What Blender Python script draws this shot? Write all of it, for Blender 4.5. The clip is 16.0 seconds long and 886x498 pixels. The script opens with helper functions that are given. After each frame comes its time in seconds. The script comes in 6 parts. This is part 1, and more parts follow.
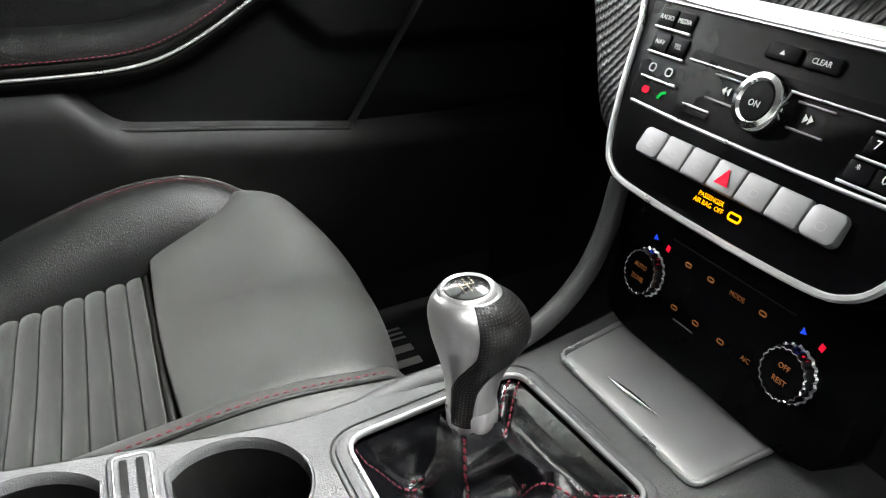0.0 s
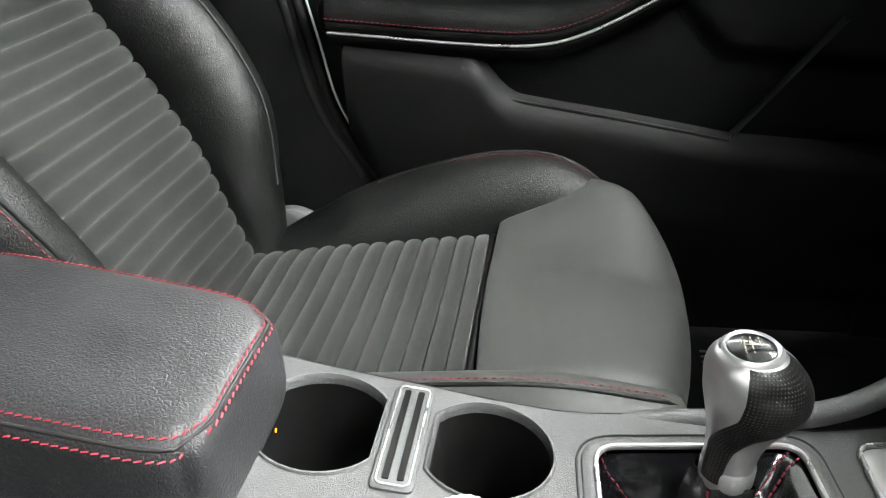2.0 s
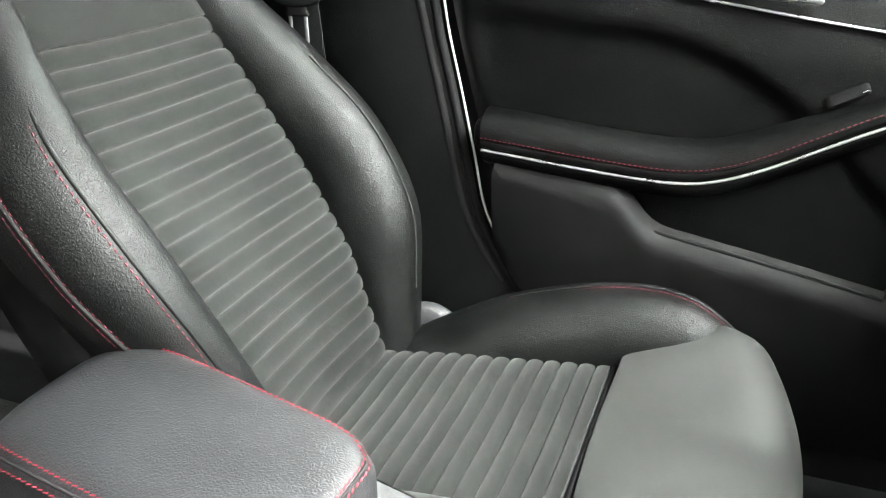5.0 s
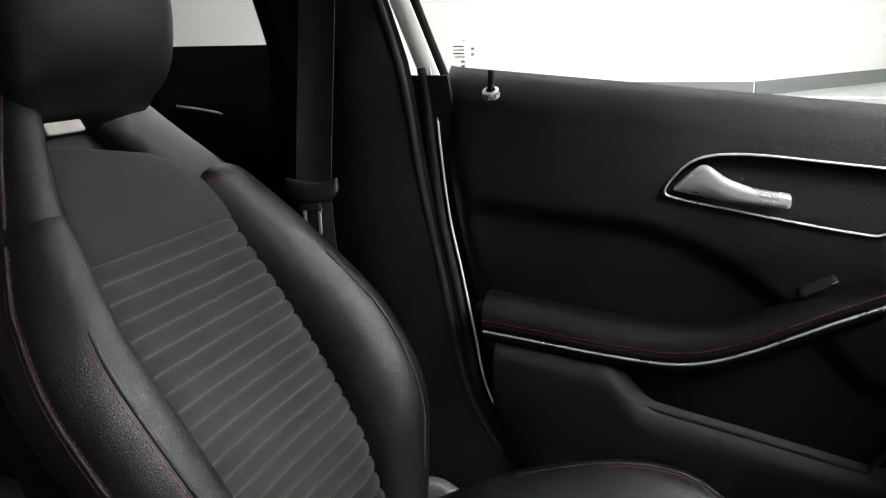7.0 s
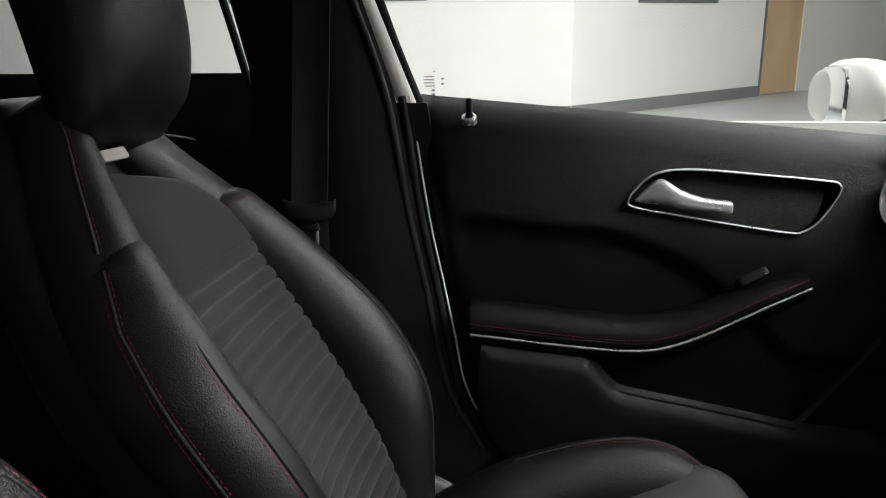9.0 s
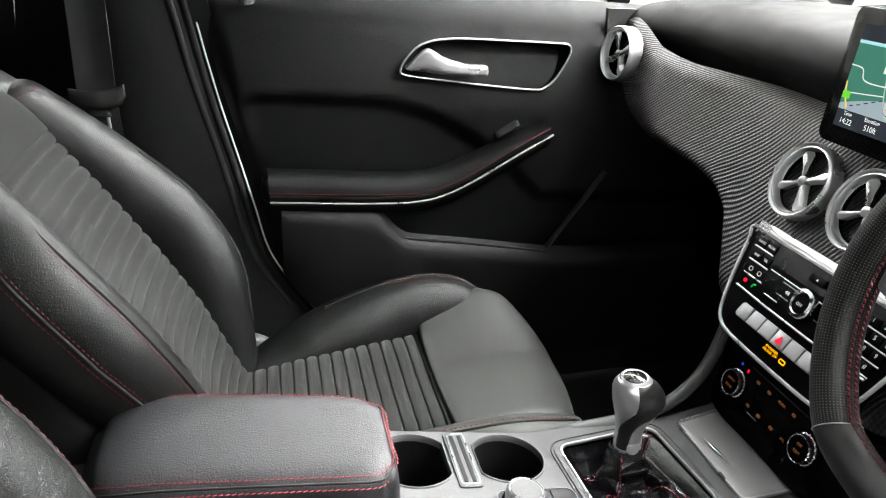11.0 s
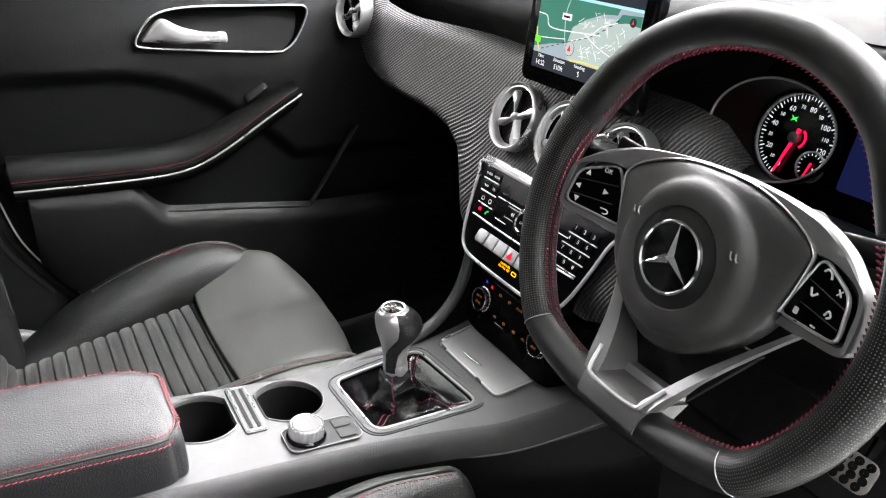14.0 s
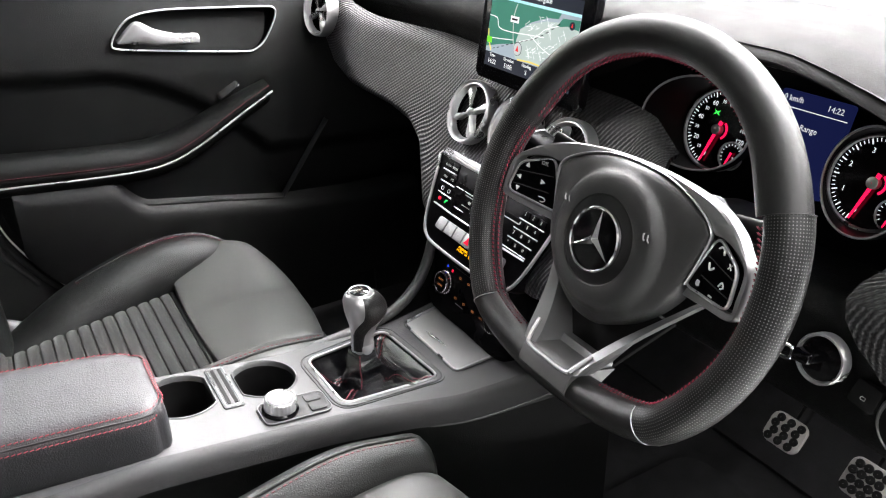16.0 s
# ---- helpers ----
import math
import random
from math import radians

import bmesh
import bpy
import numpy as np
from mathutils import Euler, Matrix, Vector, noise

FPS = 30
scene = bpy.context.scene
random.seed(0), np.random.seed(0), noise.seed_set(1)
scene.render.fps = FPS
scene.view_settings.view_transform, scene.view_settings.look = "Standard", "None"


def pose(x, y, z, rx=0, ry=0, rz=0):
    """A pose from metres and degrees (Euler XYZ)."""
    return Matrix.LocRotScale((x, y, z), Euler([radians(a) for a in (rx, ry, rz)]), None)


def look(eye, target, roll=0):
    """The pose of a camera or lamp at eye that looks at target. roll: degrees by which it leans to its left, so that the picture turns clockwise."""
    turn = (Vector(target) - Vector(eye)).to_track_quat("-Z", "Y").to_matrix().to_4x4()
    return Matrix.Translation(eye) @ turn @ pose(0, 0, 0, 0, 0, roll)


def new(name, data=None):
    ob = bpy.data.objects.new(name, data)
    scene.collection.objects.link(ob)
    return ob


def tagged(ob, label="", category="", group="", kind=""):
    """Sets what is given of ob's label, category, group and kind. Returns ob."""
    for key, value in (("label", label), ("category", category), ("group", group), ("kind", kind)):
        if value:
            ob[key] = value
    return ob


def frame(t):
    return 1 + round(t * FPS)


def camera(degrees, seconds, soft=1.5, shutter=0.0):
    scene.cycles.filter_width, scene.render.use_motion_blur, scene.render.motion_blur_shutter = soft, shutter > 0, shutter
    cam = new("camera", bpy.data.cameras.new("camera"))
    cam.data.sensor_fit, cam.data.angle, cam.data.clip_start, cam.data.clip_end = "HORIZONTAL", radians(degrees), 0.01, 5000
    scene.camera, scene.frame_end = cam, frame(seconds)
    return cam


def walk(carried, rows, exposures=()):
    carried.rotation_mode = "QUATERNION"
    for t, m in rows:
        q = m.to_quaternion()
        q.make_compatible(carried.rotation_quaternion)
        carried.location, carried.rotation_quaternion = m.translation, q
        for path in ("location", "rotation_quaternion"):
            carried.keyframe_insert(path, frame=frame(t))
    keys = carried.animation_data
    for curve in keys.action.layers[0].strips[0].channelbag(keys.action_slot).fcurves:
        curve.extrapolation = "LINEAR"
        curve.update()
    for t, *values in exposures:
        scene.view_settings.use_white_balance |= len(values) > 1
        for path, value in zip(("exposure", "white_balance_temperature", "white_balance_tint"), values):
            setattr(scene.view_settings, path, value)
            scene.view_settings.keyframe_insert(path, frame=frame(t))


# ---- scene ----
cam = camera(59.0, 16.0, soft=1.1)
PATH = [
    (0, (0.046, -0.327, 0.883), (0.687, 1.317, -0.059), -4.4),
    (0.5, (0.051, -0.341, 0.87), (0.446, 1.379, -0.071), -3.8),
    (1, (0.076, -0.346, 0.856), (0.217, 1.416, -0.079), -3.4),
    (1.5, (0.092, -0.34, 0.873), (-0.011, 1.421, -0.069), -3.3),
    (2, (0.088, -0.346, 0.912), (-0.2, 1.39, -0.039), -2.9),
    (2.5, (0.113, -0.369, 0.933), (-0.329, 1.331, -0.023), -2.8),
    (3, (0.124, -0.364, 0.971), (-0.427, 1.302, 0.01), -2.9),
    (3.5, (0.119, -0.337, 0.982), (-0.478, 1.308, 0.014), -2.6),
    (3.7, (0.108, -0.332, 0.984), (-0.498, 1.318, 0.03), -1.8),
    (5.8, (0.134, -0.345, 1.029), (-0.59, 1.382, 0.326), -1.2),
    (6, (0.126, -0.356, 1.052), (-0.583, 1.394, 0.393), -1.2),
    (6.5, (0.106, -0.373, 1.075), (-0.563, 1.426, 0.514), -1.1),
    (7, (0.091, -0.385, 1.081), (-0.552, 1.437, 0.566), -1.1),
    (7.5, (0.054, -0.404, 1.09), (-0.521, 1.457, 0.639), -0.9),
    (8, (-0.019, -0.453, 1.085), (-0.477, 1.448, 0.662), -0.6),
    (8.2, (-0.046, -0.469, 1.087), (-0.444, 1.445, 0.668), -0.5),
    (10.3, (-0.152, -0.631, 1.117), (-0.019, 1.247, 0.443), -0.5),
    (10.5, (-0.154, -0.646, 1.124), (0.05, 1.21, 0.406), -0.5),
    (11, (-0.169, -0.66, 1.128), (0.218, 1.138, 0.343), -0.4),
    (11.5, (-0.185, -0.67, 1.135), (0.345, 1.076, 0.314), -0.5),
    (12, (-0.178, -0.682, 1.144), (0.46, 1.016, 0.302), -0.7),
    (12.5, (-0.173, -0.697, 1.148), (0.548, 0.959, 0.289), -0.8),
    (13, (-0.166, -0.714, 1.153), (0.612, 0.908, 0.281), -1.0),
    (13.5, (-0.157, -0.729, 1.153), (0.666, 0.864, 0.267), -1.2),
    (14, (-0.151, -0.742, 1.154), (0.707, 0.826, 0.257), -1.3),
    (14.5, (-0.142, -0.768, 1.167), (0.729, 0.786, 0.259), -1.5),
    (15, (-0.151, -0.781, 1.183), (0.734, 0.761, 0.267), -1.5),
    (15.5, (-0.153, -0.799, 1.18), (0.739, 0.735, 0.257), -1.5),
    (16, (-0.164, -0.818, 1.188), (0.73, 0.713, 0.262), -1.6),
]
walk(cam, [(t, look(eye, target, roll)) for t, eye, target, roll in PATH], [(t, e, 6500, tint) for t, e, tint in (
    (0, 0.2, 6), (1.0, 0.05, 5), (2.0, -0.12, 4), (3.0, -0.05, 3), (3.7, 0.15, 2), (5.4, 0.75, 2), (5.8, 0.75, 3), (6.1, 0.60, 3), (6.5, -0.2, 5), (7.0, -1.0, 9), (7.5, -1.5, 9),
    (8.2, -1.85, 9), (9.2, -1.6, 8), (10.3, -0.65, 6), (10.8, -0.25, 6), (11.3, -0.05, 7), (12.2, 0.0, 8), (13.0, 0.12, 9), (16, 0.2, 11))])

# ---------------------------------------------------------------- light
world = bpy.data.worlds.new("world")
scene.world = world
world.use_nodes = True
world.node_tree.nodes["Background"].inputs[0].default_value = (0.9, 0.95, 1.0, 1)
world.node_tree.nodes["Background"].inputs[1].default_value = 0.05

GARAGE = pose(0, 0, 0, 3.0, 0, 0)      # the workshop floor falls three degrees towards the driver's side


def area(name, m, w, h, watts, colour=(1, 0.968, 0.982)):
    lamp = bpy.data.lights.new(name, "AREA")
    lamp.shape, lamp.size, lamp.size_y, lamp.energy, lamp.color = "RECTANGLE", w, h, watts, colour
    ob = new(name, lamp)
    ob.matrix_world = m
    return ob


# unseen rows under the workshop ceiling, in front of and beside the car
area("ceiling_lamp_front", GARAGE @ pose(2.3, -0.3, 3.1), 2.2, 3.4, 680)
area("ceiling_lamp_ahead", GARAGE @ pose(5.2, -0.3, 3.1), 1.6, 4.0, 1050)
# fill added where the front console deck and tray mirror it
area("deck_fill_kerbside", GARAGE @ pose(2.9, 2.7, 3.1), 2.2, 1.4, 480)
area("ceiling_lamp_side", GARAGE @ pose(-0.1, -2.2, 3.1), 3.0, 0.6, 42)
area("ceiling_lamp_beyond", GARAGE @ pose(0.3, -4.4, 3.1), 3.6, 0.8, 70)
area("ceiling_lamp_far", GARAGE @ pose(0.5, 4.6, 3.1), 7.0, 0.5, 1050)

# ---------------------------------------------------------------- materials


def mat(name, colour, rough=0.5, metal=0.0, vary=0.15, vscale=25.0, bump=None, coat=0.0, spec=0.5, sheen=0.0):
    """A procedural surface. bump: (kind, scale per metre, depth in metres)."""
    m = bpy.data.materials.new(name)
    m.use_nodes = True
    nt = m.node_tree
    nd, lk = nt.nodes, nt.links
    b = nd["Principled BSDF"]
    b.inputs["Metallic"].default_value = metal
    b.inputs["Specular IOR Level"].default_value = spec
    b.inputs["Coat Weight"].default_value = coat
    b.inputs["Coat Roughness"].default_value = 0.08
    b.inputs["Sheen Weight"].default_value = sheen
    co = nd.new("ShaderNodeTexCoord")
    n1 = nd.new("ShaderNodeTexNoise")
    n1.inputs["Scale"].default_value, n1.inputs["Detail"].default_value = vscale, 6
    lk.new(co.outputs["Object"], n1.inputs["Vector"])
    n2 = nd.new("ShaderNodeTexNoise")
    n2.inputs["Scale"].default_value, n2.inputs["Detail"].default_value = vscale * 22, 3
    lk.new(co.outputs["Object"], n2.inputs["Vector"])
    add = nd.new("ShaderNodeMath")
    add.operation = "MULTIPLY_ADD"
    add.inputs[1].default_value = 0.45
    lk.new(n2.outputs[0], add.inputs[0])
    lk.new(n1.outputs[0], add.inputs[2])
    ramp = nd.new("ShaderNodeMapRange")
    ramp.inputs[1].default_value, ramp.inputs[2].default_value = 0.45, 1.0
    ramp.inputs[3].default_value, ramp.inputs[4].default_value = 1 - vary, 1 + vary
    lk.new(add.outputs[0], ramp.inputs[0])
    mul = nd.new("ShaderNodeMix")
    mul.data_type, mul.blend_type = "RGBA", "MULTIPLY"
    mul.inputs[0].default_value = 1.0
    mul.inputs[6].default_value = (*colour, 1)
    lk.new(ramp.outputs[0], mul.inputs[7])
    lk.new(mul.outputs[2], b.inputs["Base Color"])
    rr = nd.new("ShaderNodeMapRange")
    rr.inputs[1].default_value, rr.inputs[2].default_value = 0.35, 0.7
    rr.inputs[3].default_value, rr.inputs[4].default_value = rough * 0.88, min(1, rough * 1.12)
    lk.new(n1.outputs[0], rr.inputs[0])
    lk.new(rr.outputs[0], b.inputs["Roughness"])
    if bump:
        kind, scale, depth = bump
        bp = nd.new("ShaderNodeBump")
        bp.inputs["Distance"].default_value = depth
        bp.inputs["Strength"].default_value = 1.0
        if kind == "grain":
            v = nd.new("ShaderNodeTexVoronoi")
            v.feature = "DISTANCE_TO_EDGE"
            v.inputs["Scale"].default_value = scale
            wob = nd.new("ShaderNodeMix")
            wob.data_type, wob.blend_type = "RGBA", "ADD"
            wob.inputs[0].default_value = 0.006
            nz = nd.new("ShaderNodeTexNoise")
            nz.inputs["Scale"].default_value = scale * 0.5
            lk.new(co.outputs["Object"], nz.inputs["Vector"])
            lk.new(co.outputs["Object"], wob.inputs[6])
            lk.new(nz.outputs["Color"], wob.inputs[7])
            lk.new(wob.outputs[2], v.inputs["Vector"])
            cl = nd.new("ShaderNodeMapRange")
            cl.inputs[1].default_value, cl.inputs[2].default_value = 0.0, 0.36
            lk.new(v.outputs["Distance"], cl.inputs[0])
            lk.new(cl.outputs[0], bp.inputs["Height"])
        elif kind == "holes":
            v = nd.new("ShaderNodeTexVoronoi")
            v.inputs["Scale"].default_value, v.inputs["Randomness"].default_value = scale, 0.0
            lk.new(co.outputs["UV"], v.inputs["Vector"])
            cl = nd.new("ShaderNodeMapRange")
            cl.inputs[1].default_value, cl.inputs[2].default_value = 0.14, 0.24
            lk.new(v.outputs["Distance"], cl.inputs[0])
            lk.new(cl.outputs[0], bp.inputs["Height"])
            # holes coloured paler than the surface, imitating the glints on them
            glint = nd.new("ShaderNodeMix")
            glint.data_type = "RGBA"
            glint.inputs[6].default_value = (*[min(0.12, 15 * c) for c in colour], 1)
            lk.new(cl.outputs[0], glint.inputs[0])
            lk.new(mul.outputs[2], glint.inputs[7])
            lk.new(glint.outputs[2], b.inputs["Base Color"])
        else:
            nz = nd.new("ShaderNodeTexNoise")
            nz.inputs["Scale"].default_value, nz.inputs["Detail"].default_value = scale, 4
            lk.new(co.outputs["Object"], nz.inputs["Vector"])
            lk.new(nz.outputs[0], bp.inputs["Height"])
        lk.new(bp.outputs[0], b.inputs["Normal"])
    return m


def glow(name, colour, strength):
    m = bpy.data.materials.new(name)
    m.use_nodes = True
    b = m.node_tree.nodes["Principled BSDF"]
    b.inputs["Base Color"].default_value = (*[c * 0.3 for c in colour], 1)
    b.inputs["Roughness"].default_value = 0.6
    b.inputs["Specular IOR Level"].default_value = 0.05
    b.inputs["Emission Color"].default_value = (*colour, 1)
    b.inputs["Emission Strength"].default_value = strength
    return m


def weave(name):
    """Carbon-look foil: diagonal twill of short bundles, with alternating gloss and relief."""
    m = bpy.data.materials.new(name)
    m.use_nodes = True
    nt = m.node_tree
    nd, lk = nt.nodes, nt.links
    b = nd["Principled BSDF"]
    co = nd.new("ShaderNodeTexCoord")
    waves = []
    for turn, scale in ((33, 58.0), (-40, 44.0)):
        mp = nd.new("ShaderNodeMapping")
        mp.inputs["Rotation"].default_value = (0, 0, radians(turn))
        lk.new(co.outputs["UV"], mp.inputs["Vector"])
        w = nd.new("ShaderNodeTexWave")
        w.wave_type, w.bands_direction, w.wave_profile = "BANDS", "X", "SIN"
        w.inputs["Scale"].default_value = scale
        w.inputs["Distortion"].default_value = 0.0
        lk.new(mp.outputs[0], w.inputs["Vector"])
        waves.append(w)
    mx = nd.new("ShaderNodeMath")
    mx.operation = "MULTIPLY_ADD"
    mx.inputs[1].default_value = 0.42
    lk.new(waves[1].outputs["Fac"], mx.inputs[0])
    lk.new(waves[0].outputs["Fac"], mx.inputs[2])
    cr = nd.new("ShaderNodeMapRange")
    cr.inputs[1].default_value, cr.inputs[2].default_value = 0.35, 1.25
    lk.new(mx.outputs[0], cr.inputs[0])
    mix = nd.new("ShaderNodeMix")
    mix.data_type = "RGBA"
    mix.inputs[6].default_value, mix.inputs[7].default_value = (0.0035, 0.0035, 0.004, 1), (0.024, 0.024, 0.026, 1)
    lk.new(cr.outputs[0], mix.inputs[0])
    lk.new(mix.outputs[2], b.inputs["Base Color"])
    ro = nd.new("ShaderNodeMapRange")
    ro.inputs[3].default_value, ro.inputs[4].default_value = 0.58, 0.30
    lk.new(cr.outputs[0], ro.inputs[0])
    lk.new(ro.outputs[0], b.inputs["Roughness"])
    bp = nd.new("ShaderNodeBump")
    bp.inputs["Distance"].default_value = 0.0012
    lk.new(cr.outputs[0], bp.inputs["Height"])
    lk.new(bp.outputs[0], b.inputs["Normal"])
    return m


def clear(name, colour=(0.95, 0.96, 0.955), rough=0.0):
    m = bpy.data.materials.new(name)
    m.use_nodes = True
    nt = m.node_tree
    nt.nodes.clear()
    out = nt.nodes.new("ShaderNodeOutputMaterial")
    g = nt.nodes.new("ShaderNodeBsdfGlass")
    g.inputs["Color"].default_value = (*colour, 1)
    g.inputs["Roughness"].default_value = rough
    g.inputs["IOR"].default_value = 1.05
    nt.links.new(g.outputs[0], out.inputs[0])
    return m


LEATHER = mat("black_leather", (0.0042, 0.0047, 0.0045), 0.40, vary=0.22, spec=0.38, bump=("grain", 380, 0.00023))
# also stands in for black leather catching light on the passenger's inner bolster
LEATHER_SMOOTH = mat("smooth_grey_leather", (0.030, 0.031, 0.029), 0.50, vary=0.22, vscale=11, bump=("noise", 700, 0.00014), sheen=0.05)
SUEDE = mat("dark_suede", (0.0084, 0.0091, 0.0082), 0.95, vary=0.85, vscale=13, bump=("noise", 1100, 0.0004), sheen=0.12, spec=0.2)
ARM_LEATHER = mat("armrest_leather", (0.021, 0.0215, 0.023), 0.46, vary=0.2, bump=("grain", 330, 0.00021), spec=0.42)
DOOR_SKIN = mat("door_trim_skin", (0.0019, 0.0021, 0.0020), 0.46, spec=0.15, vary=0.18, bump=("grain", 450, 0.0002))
PAD_TOP = mat("dash_top_skin", (0.012, 0.012, 0.0118), 0.66, spec=0.10, vary=0.12, bump=("grain", 600, 0.00016))
SOFT = mat("soft_black_plastic", (0.0080, 0.0083, 0.0080), 0.46, spec=0.40, vary=0.12, bump=("grain", 700, 0.00015))
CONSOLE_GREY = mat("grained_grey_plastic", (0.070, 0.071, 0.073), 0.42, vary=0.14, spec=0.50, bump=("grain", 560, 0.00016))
HARD = mat("hard_black_plastic", (0.0050, 0.0050, 0.0050), 0.5, spec=0.16, vary=0.12, bump=("noise", 800, 0.0001))
GLOSS = mat("gloss_black", (0.003, 0.003, 0.0035), 0.12, vary=0.05)
PIANO = mat("satin_black_panel", (0.0016, 0.0016, 0.0019), 0.30, vary=0.1, spec=0.03)
SATIN = mat("satin_aluminium", (0.60, 0.60, 0.61), 0.30, 0.75, vary=0.06)
SILVER = mat("silver_paint", (0.19, 0.19, 0.197), 0.46, 0.4, vary=0.06)
SPOKE = mat("satin_grey_metal", (0.28, 0.28, 0.285), 0.40, 0.7, vary=0.06)
CHROME = mat("polished_chrome", (0.82, 0.82, 0.83), 0.10, 1.0, vary=0.03)
TRAYGREY = mat("tray_lid_grey", (0.40, 0.40, 0.41), 0.34, 0.45, vary=0.04)
RED_THREAD = mat("red_thread", (0.22, 0.014, 0.026), 0.75, vary=0.2)
RED_DIM = mat("dark_red_thread", (0.14, 0.009, 0.022), 0.75, vary=0.2)
DARK_THREAD = mat("dark_seam", (0.008, 0.008, 0.008), 0.8)
BOOT = mat("gaiter_leather", (0.004, 0.004, 0.005), 0.17, vary=0.2, spec=1.0, bump=("noise", 260, 0.0002))
PERF = mat("perforated_leather", (0.0030, 0.0030, 0.0030), 0.34, vary=0.1, spec=0.42, bump=("holes", 470.0, 0.0004))
CARBON = weave("carbon_look_foil")
CARPET = mat("black_carpet", (0.020, 0.020, 0.021), 0.95, vary=0.4, bump=("noise", 900, 0.0015), spec=0.1)
RUBBER = mat("black_rubber", (0.009, 0.009, 0.009), 0.8, spec=0.2)
PAINT_W = mat("white_car_paint", (0.74, 0.74, 0.70), 0.45, vary=0.03)
WALLP = mat("white_wall_paint", (0.80, 0.80, 0.77), 0.85, vary=0.03, vscale=2, bump=("noise", 60, 0.001))
DARKW = mat("unseen_dark_wall", (0.10, 0.10, 0.11), 0.7, vary=0.1, vscale=3)
FLOORP = mat("grey_floor_coating", (0.52, 0.54, 0.53), 0.45, vary=0.10, vscale=3)
SKIRT = mat("grey_skirting", (0.19, 0.20, 0.20), 0.6, vary=0.1)
WOODD = mat("beech_door_veneer", (0.62, 0.44, 0.26), 0.5, vary=0.12, vscale=4)
FRAME_GREY = mat("grey_window_frame", (0.16, 0.17, 0.18), 0.45, vary=0.05)
BLIND = mat("cream_blind", (0.60, 0.56, 0.46), 0.8, vary=0.08)
# roof lining is out of view; its grey is raised to bounce fill light
HEADLINE = mat("grey_headliner", (0.20, 0.20, 0.195), 0.95, vary=0.1)
BELT = mat("black_webbing", (0.005, 0.005, 0.006), 0.75, bump=("noise", 1500, 0.0004))
GLASS = clear("window_glass")
WHITE_MARK = mat("white_print", (0.72, 0.72, 0.70), 0.5)
GREY_MARK = mat("grey_print", (0.22, 0.22, 0.22), 0.5)
# emission put in to hold the red; marks and buckle button are no lamps
RED_P = glow("self_lit_red", (0.85, 0.008, 0.04), 0.8)
AMBER = glow("amber_symbol", (1.0, 0.42, 0.0), 1.6)
AMBER_DIM = glow("dim_amber_print", (0.8, 0.30, 0.10), 0.10)
BLUE_P = glow("blue_symbol", (0.02, 0.08, 1.0), 0.7)
GREEN_P = glow("green_symbol", (0.02, 0.75, 0.12), 0.4)

# ---------------------------------------------------------------- shaping tools
X, Y, Z = Vector((1, 0, 0)), Vector((0, 1, 0)), Vector((0, 0, 1))


def thing(name, label, category, at=(0, 0, 0), group="", kind=""):
    ob = new(name)
    ob.location = at
    ob.empty_display_size = 0.02
    return tagged(ob, label, category, group, kind)


def finish(bm, name, material, smooth=True):
    bmesh.ops.recalc_face_normals(bm, faces=bm.faces)
    me = bpy.data.meshes.new(name)
    bm.to_mesh(me)
    bm.free()
    if smooth:
        me.shade_smooth()
        me.set_sharp_from_angle(angle=radians(38))
    for m in material if isinstance(material, (list, tuple)) else (material,):
        me.materials.append(m)
    return me


def part(name, bm, material, parent=None, label="", smooth=True):
    """Link a bmesh as one mesh object under a thing or a part; the coordinates are the world's."""
    ob = new(name, finish(bm, name, material, smooth))
    if parent is not None:
        ob.parent = parent
        m = Matrix.Translation(parent.location) if parent.type == "EMPTY" else Matrix()
        ob.matrix_parent_inverse = m.inverted()
    return tagged(ob, label)


def spline(pts, steps=6, closed=False):
    """A smooth curve through rows of numbers."""
    p = [np.array(q, float) for q in pts]
    n = len(p)
    out = []
    for i in range(n if closed else n - 1):
        a, b = p[i], p[(i + 1) % n]
        z = p[(i - 1) % n] if closed or i else 2 * a - b
        c = p[(i + 2) % n] if closed or i + 2 < n else 2 * b - a
        for k in range(steps):
            t = k / steps
            out.append(0.5 * (2 * a + (b - z) * t + (2 * z - 5 * a + 4 * b - c) * t * t + (3 * a - z - 3 * b + c) * t ** 3))
    if not closed:
        out.append(p[-1])
    return out


def skin(bm, rings, closed_ring=True, caps=True, closed_path=False):
    vs = [[bm.verts.new(v) for v in r] for r in rings]
    n = len(vs[0])
    uv = bm.loops.layers.uv.verify()
    total = len(vs) if closed_path else len(vs) - 1
    lens = [0.0]
    for i in range(total):
        lens.append(lens[-1] + (Vector(rings[(i + 1) % len(vs)][0]) - Vector(rings[i][0])).length)
    for i in range(total):
        r0, r1 = vs[i], vs[(i + 1) % len(vs)]
        run = [0.0]
        for k in range(n):
            run.append(run[-1] + (r0[(k + 1) % n].co - r0[k].co).length)
        for k in range(n if closed_ring else n - 1):
            f = bm.faces.new((r0[k], r0[(k + 1) % n], r1[(k + 1) % n], r1[k]))
            for lp, (a, b) in zip(f.loops, ((lens[i], run[k]), (lens[i], run[k + 1]), (lens[i + 1], run[k + 1]), (lens[i + 1], run[k]))):
                lp[uv].uv = (a, b)
    if caps and closed_ring and not closed_path:
        bm.faces.new(vs[0])
        bm.faces.new(vs[-1])
    return bm


